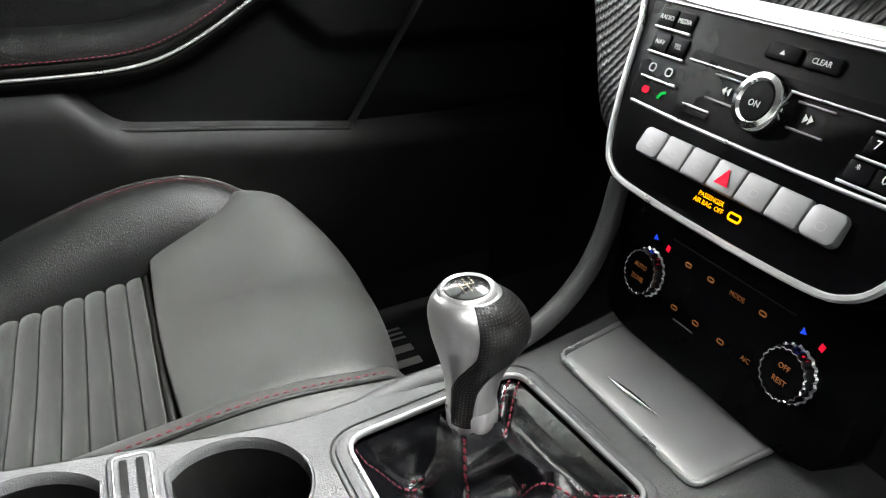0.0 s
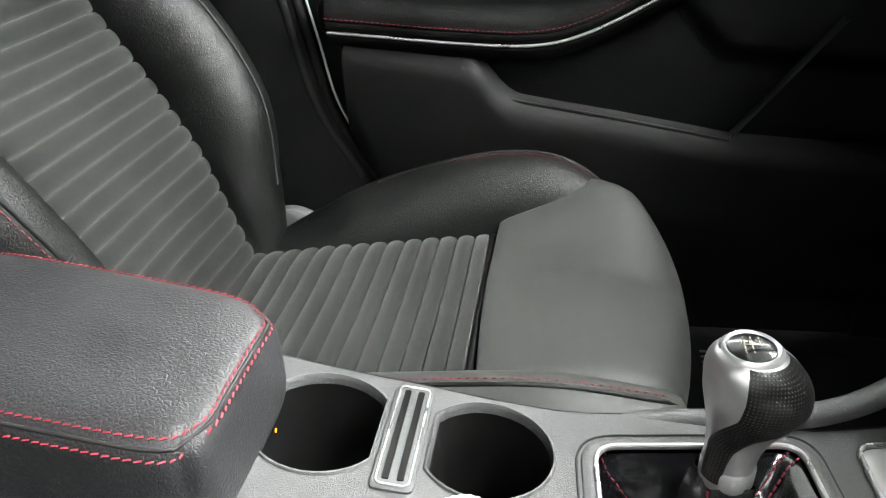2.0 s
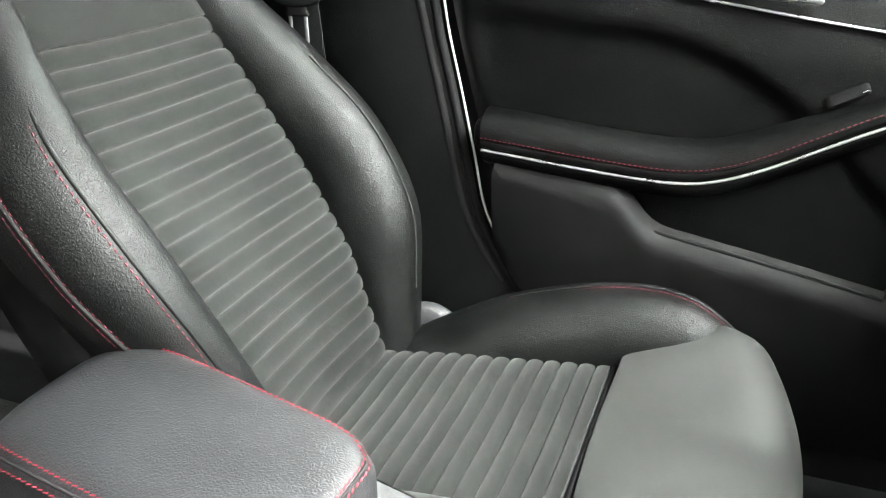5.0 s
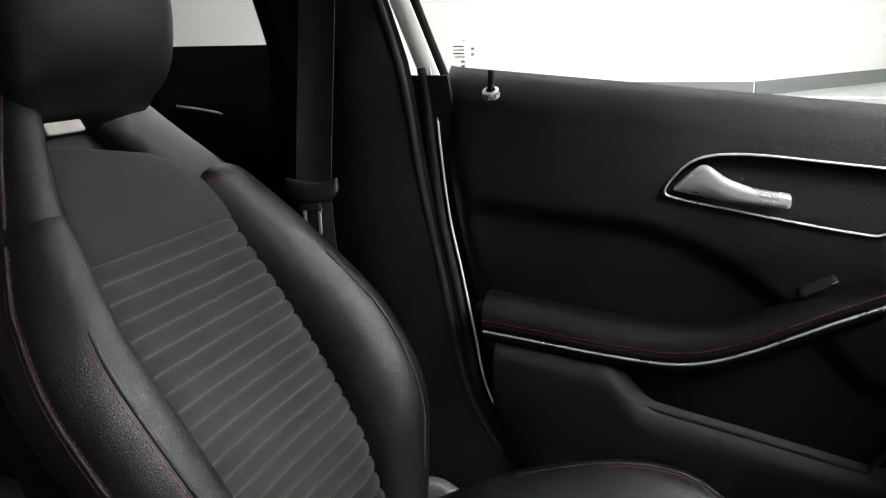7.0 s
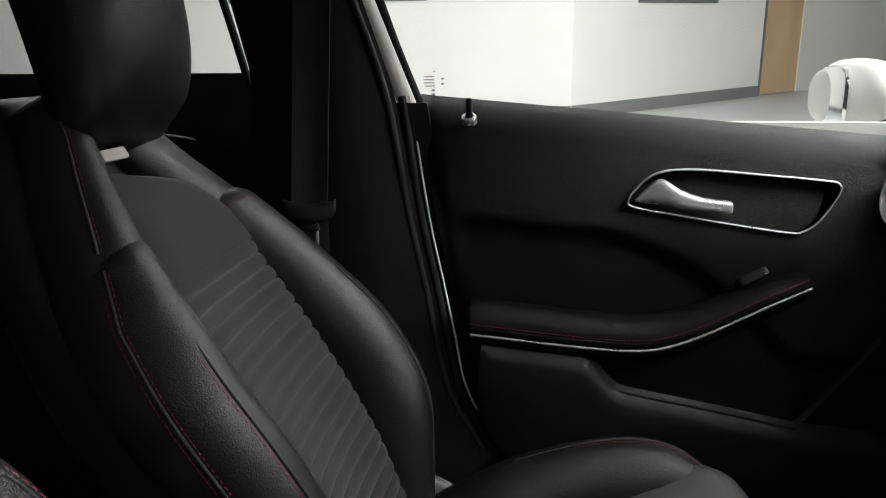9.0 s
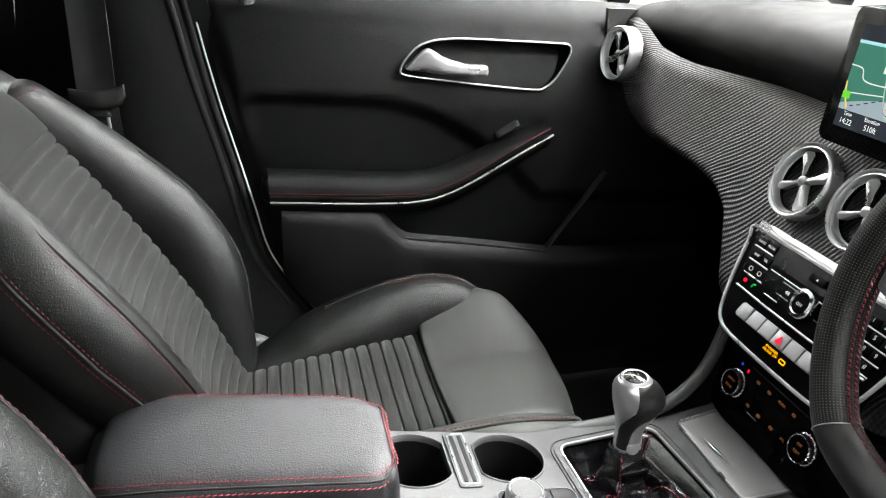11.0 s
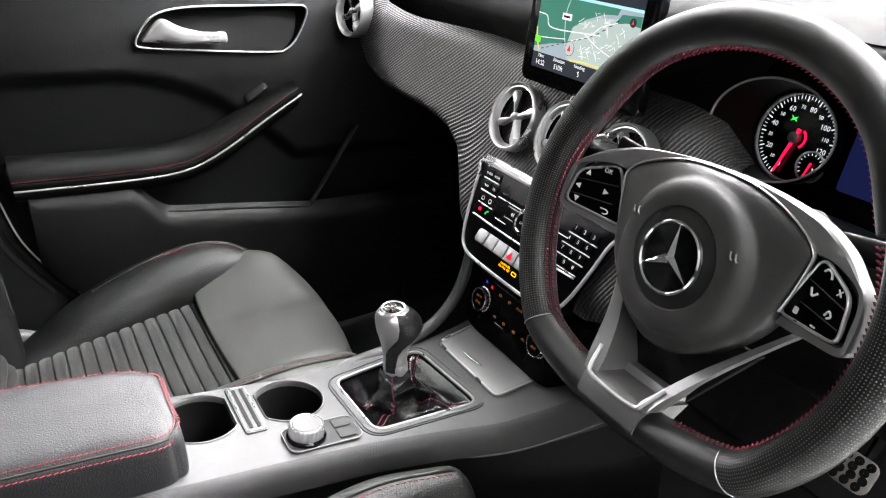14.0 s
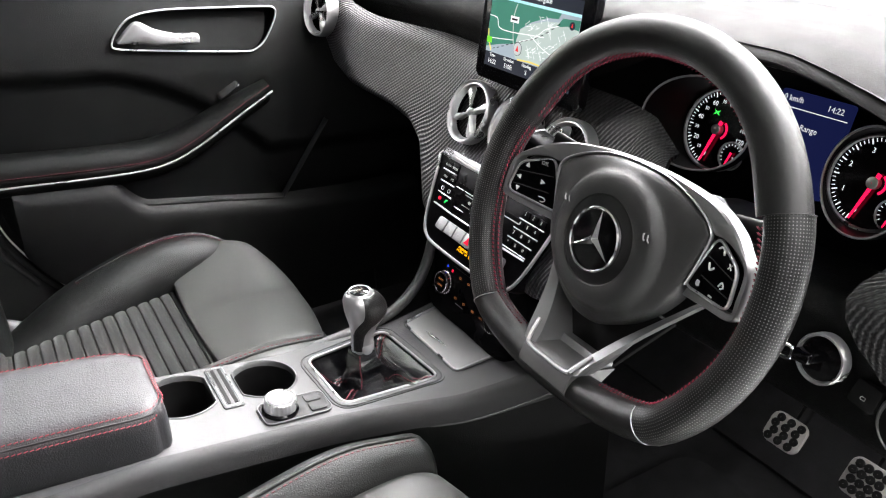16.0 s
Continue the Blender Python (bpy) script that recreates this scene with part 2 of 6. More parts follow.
def sweep(stations, u=Y, v=Z, steps=6, n=28, ends=True, bm=None, nose=0.55):
    """A soft body through stations (x, y, z, half width, half height, squareness), with rounded ends."""
    st = spline(stations, steps)
    rings = []

    def ring(p, a, b, e):
        r = []
        for k in range(n):
            t = 2 * math.pi * k / n
            c, s = math.cos(t), math.sin(t)
            r.append(p + u * (a * math.copysign(abs(c) ** (2 / e), c)) + v * (b * math.copysign(abs(s) ** (2 / e), s)))
        return r

    def cap(i, j):
        p, q = Vector(st[i][:3]), Vector(st[j][:3])
        d = (p - q).normalized()
        r = min(st[i][3], st[i][4]) * nose
        return [ring(p + d * r * o, st[i][3] - r * k, st[i][4] - r * k, st[i][5]) for o, k in ((0.38, 0.08), (0.71, 0.29), (0.92, 0.62), (1.0, 1.0))]

    if ends:
        rings += cap(0, 1)[::-1]
    rings += [ring(Vector(s[:3]), *s[3:6]) for s in st]
    if ends:
        rings += cap(-1, -2)
    return skin(bm or bmesh.new(), rings)


def tube(pts, r, r2=None, up=Z, n=10, closed=False, steps=5, bm=None, square=2.0):
    """A bar along a smooth curve; r across, r2 along up."""
    c = [Vector(p) for p in (spline(pts, steps, closed) if steps > 1 else pts)]
    r2 = r2 or r
    rings = []
    m = len(c)
    for i, p in enumerate(c):
        a = c[(i - 1) % m] if closed or i else p
        b = c[(i + 1) % m] if closed or i + 1 < m else p
        t = (b - a).normalized()
        side = t.cross(up)
        side = side.normalized() if side.length > 1e-5 else X
        top = side.cross(t).normalized()
        ring = []
        for k in range(n):
            w = 2 * math.pi * (k + 0.5) / n
            cc, ss = math.cos(w), math.sin(w)
            ring.append(p + side * (r * math.copysign(abs(cc) ** (2 / square), cc)) + top * (r2 * math.copysign(abs(ss) ** (2 / square), ss)))
        rings.append(ring)
    return skin(bm or bmesh.new(), rings, closed_path=closed)


def surf(f, nu, nv, thick=0.0, bm=None):
    """A sheet f(u, v), u and v from 0 to 1, given a thickness behind it."""
    bm = bm or bmesh.new()
    uv = bm.loops.layers.uv.verify()
    g = [[bm.verts.new(f(i / nu, j / nv)) for j in range(nv + 1)] for i in range(nu + 1)]
    lu = [0.0]
    for i in range(nu):
        lu.append(lu[-1] + (g[i + 1][nv // 2].co - g[i][nv // 2].co).length)
    lv = [0.0]
    for j in range(nv):
        lv.append(lv[-1] + (g[nu // 2][j + 1].co - g[nu // 2][j].co).length)
    fs = []
    for i in range(nu):
        for j in range(nv):
            q = bm.faces.new((g[i][j], g[i + 1][j], g[i + 1][j + 1], g[i][j + 1]))
            for lp, (a, b) in zip(q.loops, ((i, j), (i + 1, j), (i + 1, j + 1), (i, j + 1))):
                lp[uv].uv = (lu[a], lv[b])
            fs.append(q)
    if thick:
        bm.normal_update()
        bmesh.ops.solidify(bm, geom=fs, thickness=thick)
    return bm


def rrect(w, h, r, n=5):
    """Outline of a rounded rectangle about the origin."""
    out = []
    for cx, cy, a0 in ((w / 2 - r, h / 2 - r, 0), (r - w / 2, h / 2 - r, 90), (r - w / 2, r - h / 2, 180), (w / 2 - r, r - h / 2, 270)):
        for k in range(n + 1):
            a = radians(a0 + 90 * k / n)
            out.append((cx + r * math.cos(a), cy + r * math.sin(a)))
    return out


def rpoly(pts, r, n=5):
    """Outline of a polygon with softened corners."""
    out = []
    for k, (x, y) in enumerate(pts):
        (ax, ay), (bx, by) = pts[k - 1], pts[(k + 1) % len(pts)]
        la, lb = math.dist((x, y), (ax, ay)), math.dist((x, y), (bx, by))
        p, q = (x + (ax - x) * r / la, y + (ay - y) * r / la), (x + (bx - x) * r / lb, y + (by - y) * r / lb)
        for i in range(n + 1):
            t = i / n
            out.append(((1 - t) ** 2 * p[0] + 2 * t * (1 - t) * x + t * t * q[0], (1 - t) ** 2 * p[1] + 2 * t * (1 - t) * y + t * t * q[1]))
    return out


def swell(pts, k):
    """The outline scaled about its middle."""
    cx, cy = sum(p[0] for p in pts) / len(pts), sum(p[1] for p in pts) / len(pts)
    return [(cx + (x - cx) * k, cy + (y - cy) * k) for x, y in pts]


def circle(r, n=32, cx=0.0, cy=0.0):
    return [(cx + r * math.cos(2 * math.pi * k / n), cy + r * math.sin(2 * math.pi * k / n)) for k in range(n)]


def slab(outline, m, depth, bevel=0.0, bm=None, segs=2, dome=0.0):
    """A plate with that outline: its face lies in m's xy plane, and its body behind it, towards -z. dome lifts the middle."""
    bm = bm or bmesh.new()
    o = [Vector((a, b, 0)) for a, b in outline]
    mid = sum(o, Vector()) / len(o)
    rings = []
    size = min(max(p.x for p in o) - min(p.x for p in o), max(p.y for p in o) - min(p.y for p in o)) / 2
    rings.append([p + Vector((0, 0, -depth)) for p in o])
    for k in range(segs + 1):
        a = math.pi / 2 * k / segs
        s = 1 - bevel * (1 - math.cos(a)) / size
        rings.append([mid + (p - mid) * s + Vector((0, 0, bevel * (math.sin(a) - 1))) for p in o])
    if dome:
        for s in (0.75, 0.5, 0.25):
            rings.append([mid + (p - mid) * s * (1 - bevel / size) + Vector((0, 0, dome * (1 - s * s))) for p in o])
    return skin(bm, [[m @ p for p in r] for r in rings])


def hoop(outline, m, w, d, bm=None, inner=None):
    """A closed bead along an outline in m's xy plane: w wide, d high."""
    pts = [m @ Vector((a, b, 0)) for a, b in outline]
    return tube(pts, w / 2, d / 2, up=(m.to_3x3() @ Z), n=8, closed=True, steps=1, bm=bm, square=2.6)


def lathe(profile, m, n=40, bm=None):
    """A turned body about m's z axis: profile rows of (radius, height)."""
    rings = [[m @ Vector((r * math.cos(2 * math.pi * k / n), r * math.sin(2 * math.pi * k / n), h)) for k in range(n)] for r, h in profile]
    return skin(bm or bmesh.new(), rings, caps=False)


def stitches(pts, up, length=0.0042, gap=0.0022, w=0.0008, steps=12, bm=None, wave=0.0):
    """A row of single stitches along a curve."""
    bm = bm or bmesh.new()
    c = [Vector(p) for p in spline(pts, steps)]
    run = [0.0]
    for a, b in zip(c, c[1:]):
        run.append(run[-1] + (b - a).length)

    def at(s):
        i = int(np.clip(np.searchsorted(run, s) - 1, 0, len(c) - 2))
        t = (s - run[i]) / max(run[i + 1] - run[i], 1e-9)
        return c[i].lerp(c[i + 1], t)

    s = 0.0
    while s + length < run[-1]:
        a, b = at(s), at(s + length)
        side = (b - a).cross(up).normalized() * w
        top = up.normalized() * w
        shift = side * wave
        for o in (1,):
            ring0 = [a + shift + side * i + top * j for i, j in ((-1, -0.6), (1, -0.6), (1, 0.2), (-1, 0.2))]
            ringm = [(a + b) / 2 + side * i + top * j for i, j in ((-1.2, -0.6), (1.2, -0.6), (1.0, 1.0), (-1.0, 1.0))]
            ring1 = [b - shift + side * i + top * j for i, j in ((-1, -0.6), (1, -0.6), (1, 0.2), (-1, 0.2))]
            skin(bm, [ring0, ringm, ring1])
        s += length + gap
    return bm


def deck(outer, holes, height, depth=0.004):
    """A plate with holes in the xy plane, lifted to height(x, y)."""
    bm = bmesh.new()
    edges = []
    for loop in (outer, *holes):
        vs = [bm.verts.new((a, b, 0)) for a, b in loop]
        edges += [bm.edges.new((vs[i], vs[(i + 1) % len(vs)])) for i in range(len(vs))]
    bmesh.ops.triangle_fill(bm, use_beauty=True, use_dissolve=False, edges=edges, normal=(0, 0, 1))
    for v in bm.verts:
        v.co.z = height(v.co.x, v.co.y)
    bm.normal_update()
    bmesh.ops.recalc_face_normals(bm, faces=bm.faces)
    up = sum(f.normal.z * f.calc_area() for f in bm.faces)
    if up < 0:
        bmesh.ops.reverse_faces(bm, faces=bm.faces)
    ext = bmesh.ops.extrude_face_region(bm, geom=bm.faces[:])
    for v in (e for e in ext["geom"] if isinstance(e, bmesh.types.BMVert)):
        v.co.z -= depth
    return bm


def words(name, body, size, m, material, parent, align="CENTER", label=""):
    """Raised lettering in the built-in font, in m's xy plane."""
    cu = bpy.data.curves.new(name, "FONT")
    cu.body, cu.size, cu.align_x, cu.align_y, cu.extrude, cu.resolution_u = body, size, align, "CENTER", 0.0001, 2
    tmp = bpy.data.objects.new(name, cu)
    me = bpy.data.meshes.new_from_object(tmp)
    bpy.data.objects.remove(tmp)
    bm = bmesh.new()
    bm.from_mesh(me)
    bpy.data.meshes.remove(me)
    bmesh.ops.transform(bm, matrix=m, verts=bm.verts)
    return part(name, bm, material, parent, label, smooth=False)


def basis(at, right, up):
    """A pose with x to the right, y up and z out of the face."""
    r = Vector(right).normalized()
    o = r.cross(Vector(up)).normalized()
    u = o.cross(r)
    return Matrix(((r.x, u.x, o.x, at[0]), (r.y, u.y, o.y, at[1]), (r.z, u.z, o.z, at[2]), (0, 0, 0, 1)))


def put(x, y, z=0.0):
    return Matrix.Translation((x, y, z))

# ---------------------------------------------------------------- workshop round the car


def box(bm, lo, hi, m=Matrix()):
    vs = [bm.verts.new(m @ Vector((x, y, z))) for x in (lo[0], hi[0]) for y in (lo[1], hi[1]) for z in (lo[2], hi[2])]
    for q in ((0, 1, 3, 2), (4, 6, 7, 5), (0, 4, 5, 1), (2, 3, 7, 6), (0, 2, 6, 4), (1, 5, 7, 3)):
        bm.faces.new([vs[i] for i in q])
    return bm


def setting(name, bm, material, label, category):
    return tagged(part(name, bm, material, None, label, smooth=False), label, category, kind="structure")


setting("ground", box(bmesh.new(), (-14, -10, -0.1), (14, 22, 0), GARAGE), FLOORP, "pale grey coated workshop floor", "floor")
setting("ceiling", box(bmesh.new(), (-14, -10, 3.3), (14, 22, 3.4), GARAGE), WALLP, "white workshop ceiling", "ceiling")
ANGLED = GARAGE @ pose(0.41, 8.62, 0, 0, 0, 44)     # the far wall turns away here


def holed(lo, hi, holes, m, y0=0.0, y1=0.2):
    """A wall of x and z with rectangular openings."""
    xs = sorted({lo[0], hi[0], *[h[0] for h in holes], *[h[2] for h in holes]})
    zs = sorted({lo[1], hi[1], *[h[1] for h in holes], *[h[3] for h in holes]})
    bm = bmesh.new()
    for a, b in zip(xs, xs[1:]):
        for c, d in zip(zs, zs[1:]):
            if not any(h[0] <= (a + b) / 2 <= h[2] and h[1] <= (c + d) / 2 <= h[3] for h in holes):
                box(bm, (a, y0, c), (b, y1, d), m)
    bmesh.ops.remove_doubles(bm, verts=bm.verts, dist=1e-5)
    return bm


NEAR = GARAGE @ pose(0.41, 8.62, 0)
WIN_A, WIN_B, DOOR_B = (-3.9, 1.31, -1.62, 2.35), (1.10, 1.27, 2.70, 2.30), (3.9, 0.0, 4.95, 2.1)
setting("wall_far", holed((-12, 0), (0, 3.3), [WIN_A], NEAR), WALLP, "white painted workshop wall", "wall")
setting("wall_angled", holed((0, 0), (9, 3.3), [WIN_B, DOOR_B], ANGLED), WALLP, "white painted workshop wall", "wall")
setting("wall_front", box(bmesh.new(), (9, -10, 0), (9.2, 18, 3.3), GARAGE), WALLP, "white painted workshop wall", "wall")
setting("wall_back", box(bmesh.new(), (-12, -10, 0), (-11.8, 9, 3.3), GARAGE), DARKW, "dark grey workshop wall", "wall")
# never in view; made dark so that less light bounces onto the door
setting("wall_driver_side", box(bmesh.new(), (-12, -8.2, 0), (9, -8, 3.3), GARAGE), DARKW, "unseen wall kept dark to cut bounced light", "wall")
setting("baseboard", box(box(bmesh.new(), (-12, -0.02, 0), (0, 0, 0.15), NEAR), (0.02, -0.02, 0), (3.9, 0, 0.15), ANGLED), SKIRT, "grey skirting along the workshop wall", "skirting")


def wall_window(name, h, m):
    w = thing(name, "interior window with grey frame and cream blind", "window", m @ Vector((h[0], 0, h[1])), "workshop windows", "structure")
    x0, z0, x1, z1 = h
    for a, b, c, d in ((x0, z0, x1, z0 + 0.07), (x0, z1 - 0.07, x1, z1), (x0, z0 + 0.07, x0 + 0.07, z1 - 0.07), (x1 - 0.07, z0 + 0.07, x1, z1 - 0.07)):
        part("window_frame", box(bmesh.new(), (a, -0.02, b), (c, 0.08, d), m), FRAME_GREY, w, smooth=False)
    mid = x0 + (x1 - x0) * 0.45
    part("window_pane", box(bmesh.new(), (x0 + 0.07, 0.05, z0 + 0.07), (x1 - 0.07, 0.056, z1 - 0.07), m), GLASS, w, smooth=False)
    part("blind", box(bmesh.new(), (mid, 0.10, z0 + 0.02), (x1 - 0.02, 0.11, z1 - 0.02), m), BLIND, w, "cream pull-down blind", smooth=False)
    part("back_panel", box(bmesh.new(), (x0 + 0.02, 0.14, z0 + 0.02), (x1 - 0.02, 0.15, z1 - 0.02), m), SKIRT, w, "dim room behind the pane", smooth=False)


wall_window("window_1", WIN_A, NEAR)
wall_window("window_2", WIN_B, ANGLED)
d = thing("door_1", "beech veneer door with a dark edge", "door", ANGLED @ Vector((3.9, 0, 0)), kind="structure")
part("door_leaf", box(bmesh.new(), (3.93, 0.02, 0.01), (4.95, 0.06, 2.1), ANGLED), WOODD, d, smooth=False)
part("door_frame", box(bmesh.new(), (3.88, -0.01, 0), (3.93, 0.1, 2.12), ANGLED), FRAME_GREY, d, smooth=False)
post = thing("scaffold_post", "grey upright pole with an orange band", "pole", NEAR @ Vector((-4.64, -0.5, 0)))
part("shaft", lathe([(0.05, 0), (0.05, 0.62), (0.065, 0.62), (0.065, 0.72), (0.05, 0.72), (0.05, 2.6)], NEAR @ put(-4.64, -0.5), 16), FRAME_GREY, post)
part("band", lathe([(0.053, 1.25), (0.053, 1.39)], NEAR @ put(-4.64, -0.5), 16), mat("orange_tape", (0.85, 0.16, 0.02), 0.5), post, "orange band")

# ---------------------------------------------------------------- car body


def lerp_at(table, t):
    xs, ys = zip(*table)
    return float(np.interp(t, xs, ys))


setting("floor", box(bmesh.new(), (-1.5, -0.64, 0.20), (0.98, 0.64, 0.255)), CARPET, "black carpeted car floor", "floor")


def bulkhead(u, v):
    p = [(0.78, 0.255), (0.88, 0.30), (0.95, 0.42), (0.98, 0.60), (0.98, 0.86)]
    q = spline(p, 4)
    a = q[min(int(v * (len(q) - 1) + 0.5), len(q) - 1)]
    return Vector((a[0], -0.64 + 1.28 * u, a[1]))


tagged(part("bulkhead", surf(bulkhead, 4, 16, 0.01), CARPET), "black carpeted footwell bulkhead", "bulkhead", kind="structure")

car = thing("vehicle_shell", "white car body shell with a grey headliner", "car body", (0, 0, 0.2))


def roof(u, v):
    w = -0.62 + 1.24 * u
    x = 0.30 - 2.0 * v
    return Vector((x, w, 1.435 - 0.05 * (w / 0.62) ** 2 - 0.06 * max(0, (x - 0.0) / 0.3) ** 2))


part("roof", surf(roof, 12, 16, 0.03), HEADLINE, car, "grey fabric headliner")
part("pillar_front", sweep([(0.32, 0.60, 1.37, 0.03, 0.03, 2.5), (0.62, 0.66, 1.17, 0.032, 0.03, 2.5), (0.90, 0.70, 0.99, 0.035, 0.03, 2.5)], Y, Z), HARD, car, "black windscreen pillar")
part("pillar_front", sweep([(0.32, -0.60, 1.37, 0.03, 0.03, 2.5), (0.62, -0.66, 1.17, 0.032, 0.03, 2.5), (0.90, -0.70, 0.99, 0.035, 0.03, 2.5)], Y, Z), HARD, car, "black windscreen pillar")
part("bonnet", surf(lambda u, v: Vector((1.06 + 0.9 * v, -0.78 + 1.56 * u, 0.96 - 0.12 * v * v - 0.06 * (2 * u - 1) ** 2)), 10, 10, 0.02), PAINT_W, car)
glassy = part("windscreen", surf(lambda u, v: Vector((0.33 + 0.74 * v, (-0.60 - 0.12 * v) * (1 - 2 * u), 1.38 - 0.40 * v + 0.03 * math.sin(math.pi * u))), 8, 8, 0.004), GLASS, car)
glassy.visible_shadow = False
part("rear_bulkhead", box(bmesh.new(), (-1.72, -0.64, 0.2), (-1.66, 0.64, 1.40)), HARD, car, smooth=False)
part("side_sill", box(bmesh.new(), (-1.66, -0.74, 0.16), (0.98, -0.64, 0.36)), PAINT_W, car, smooth=False)
part("side_sill", box(bmesh.new(), (-1.66, 0.66, 0.16), (0.98, 0.76, 0.34)), HARD, car, smooth=False)
part("rear_quarter", box(bmesh.new(), (-1.66, -0.70, 0.36), (-0.72, -0.62, 1.0)), HARD, car, smooth=False)
part("rear_roof_post", sweep([(-0.72, -0.66, 0.36, 0.05, 0.05, 3), (-0.74, -0.66, 0.95, 0.05, 0.04, 3), (-0.80, -0.58, 1.38, 0.05, 0.03, 3)], X, Y), HARD, car, "black door pillar trim")

# ---------------------------------------------------------------- passenger door
EDGE = [(0.33, 0.16), (0.36, 0.05), (0.40, -0.045), (0.46, -0.115), (0.52, -0.160), (0.60, -0.200), (0.767, -0.234), (0.90, -0.262), (1.045, -0.287), (1.2, -0.340)]
door = thing("passenger_door", "closed black car door with white edge and red stitched armrest", "car door", (0.1, 0.66, 0.33))


def door_y(x, z):
    """The face of the upper door trim."""
    y = 0.603 + 0.030 * np.clip((z - 0.86) / 0.13, 0, 1) ** 1.5
    inset = np.clip((0.885 - 0.16 * np.clip((x + 0.02) / 0.30, 0, 1) ** 2 - z) / 0.03, 0, 1) * np.clip((x + 0.235) / 0.04, 0, 1)
    inset = inset * inset * (3 - 2 * inset)
    lip = np.clip((z - 0.972) / 0.074, 0, 1)
    return float(y + 0.016 * inset + 0.058 * lip ** 2.6)


def door_face(u, v):
    z = 0.34 + (1.046 - 0.34) * v
    x0 = lerp_at(EDGE, z) + 0.010
    x1 = 0.62
    x = x0 + (x1 - x0) * u
    top = 1.046 - 0.06 * (x + 0.28) / 0.68
    z = 0.34 + (top - 0.34) * v
    y = door_y(x, z + (1.046 - top))
    rear = np.clip((0.03 - (x - x0)) / 0.03, 0, 1)
    return Vector((x, y + 0.02 * rear ** 2, z))


part("trim_panel", surf(door_face, 80, 90, 0.012), DOOR_SKIN, door)
part("outer_skin", surf(lambda u, v: Vector((-0.27 + 1.2 * u, 0.74 + 0.02 * math.sin(math.pi * v), 0.34 + 0.66 * v)), 6, 6, 0.01), PAINT_W, door, "white painted outer skin")
edge_pts = [(lerp_at(EDGE, z), 0.615 + 0.03 * np.clip((z - 0.86) / 0.13, 0, 1), z) for z in (0.345, 0.38, 0.42, 0.47, 0.53, 0.60, 0.68, 0.767, 0.85, 0.93, 1.0, 1.045)]
part("painted_edge", tube(edge_pts, 0.0016, 0.0015, up=Y), PAINT_W, door, "white painted door edge")
part("rear_jamb", surf(lambda u, v: Vector((lerp_at(EDGE, 0.345 + 0.69 * v) - 0.035 + 0.06 * u, 0.640, 0.345 + 0.69 * v)), 2, 24, 0.01), HARD, door)
part("edge_seal", tube([(x - 0.011, y - 0.004, z) for x, y, z in edge_pts], 0.006, 0.006, up=Y), RUBBER, door, "black rubber seal")

# armrest pad, its welt and bright strip
ARM = [(-0.190, 0.0, 0.7015), (-0.13, 0.0, 0.6960), (-0.08, 0.0, 0.6910), (-0.02, 0.0, 0.6860), (0.036, 0.0, 0.6832), (0.077, 0.0, 0.6862), (0.112, 0.0, 0.6960), (0.15, 0.0, 0.7125), (0.19, 0.0, 0.7335), (0.235, 0.001, 0.7570), (0.284, 0.004, 0.7800)]
ARM_FACE = [(0.0500, 0.0470), (0.0410, 0.0480), (0.0300, 0.0472), (0.0180, 0.0440), (0.0085, 0.0375), (0.0025, 0.0285), (0.0004, 0.0195), (0.0, 0.0150), (0.0016, 0.0138), (0.0004, 0.0122), (0.0010, 0.0060), (0.0060, 0.0030), (0.0075, -0.0030), (0.0060, -0.0045), (0.0090, -0.0110), (0.0180, -0.0190), (0.0340, -0.0250), (0.0520, -0.0270)]


def arm_ring(p):
    """The armrest in section: a soft shelf, its rolled front, a stitched welt, the groove of the strip and the underside."""
    x, y, z = p
    k = np.interp(x, [-0.19, 0.08, 0.16, 0.22, 0.284], [1.0, 0.92, 0.80, 0.62, 0.42])
    return [Vector((x, 0.5615 + y + 0.9 * a, z + b * (k if b > 0.016 else 1))) for a, b in spline(ARM_FACE, 3)]


part("arm_pad", skin(bmesh.new(), [arm_ring(p) for p in spline(ARM, 5)], closed_ring=False, caps=False), DOOR_SKIN, door, "soft black armrest pad")
part("red_stitching", stitches([(x, 0.5608 + y, z + 0.0172) for x, y, z in ARM], -Y, 0.0036, 0.0026, 0.00042, steps=5), RED_DIM, door, "red stitch line")
part("bright_strip", tube([(x, 0.5660 + y, z) for x, y, z in ARM[:-1]] + [(0.290, 0.571, 0.7826)], 0.0018, 0.0020, up=Z), SATIN, door, "bright metal strip")
part("arm_end", sweep([(-0.190, 0.588, 0.7185, 0.023, 0.022, 3.4), (-0.184, 0.588, 0.7185, 0.024, 0.024, 3.4)], Y, Z, n=24), DOOR_SKIN, door)

part("kick_panel", surf(lambda u, v: Vector((0.50 + 0.50 * u, 0.632, 0.25 + 0.72 * v)), 4, 4, 0.01), HARD, car, "black footwell side panel")
# lower pocket
POCKET = [(-0.20, 0.684), (-0.10, 0.676), (-0.023, 0.668), (-0.010, 0.655), (0.005, 0.634), (0.018, 0.622), (0.034, 0.613), (0.15, 0.592), (0.288, 0.564), (0.42, 0.552), (0.60, 0.545)]


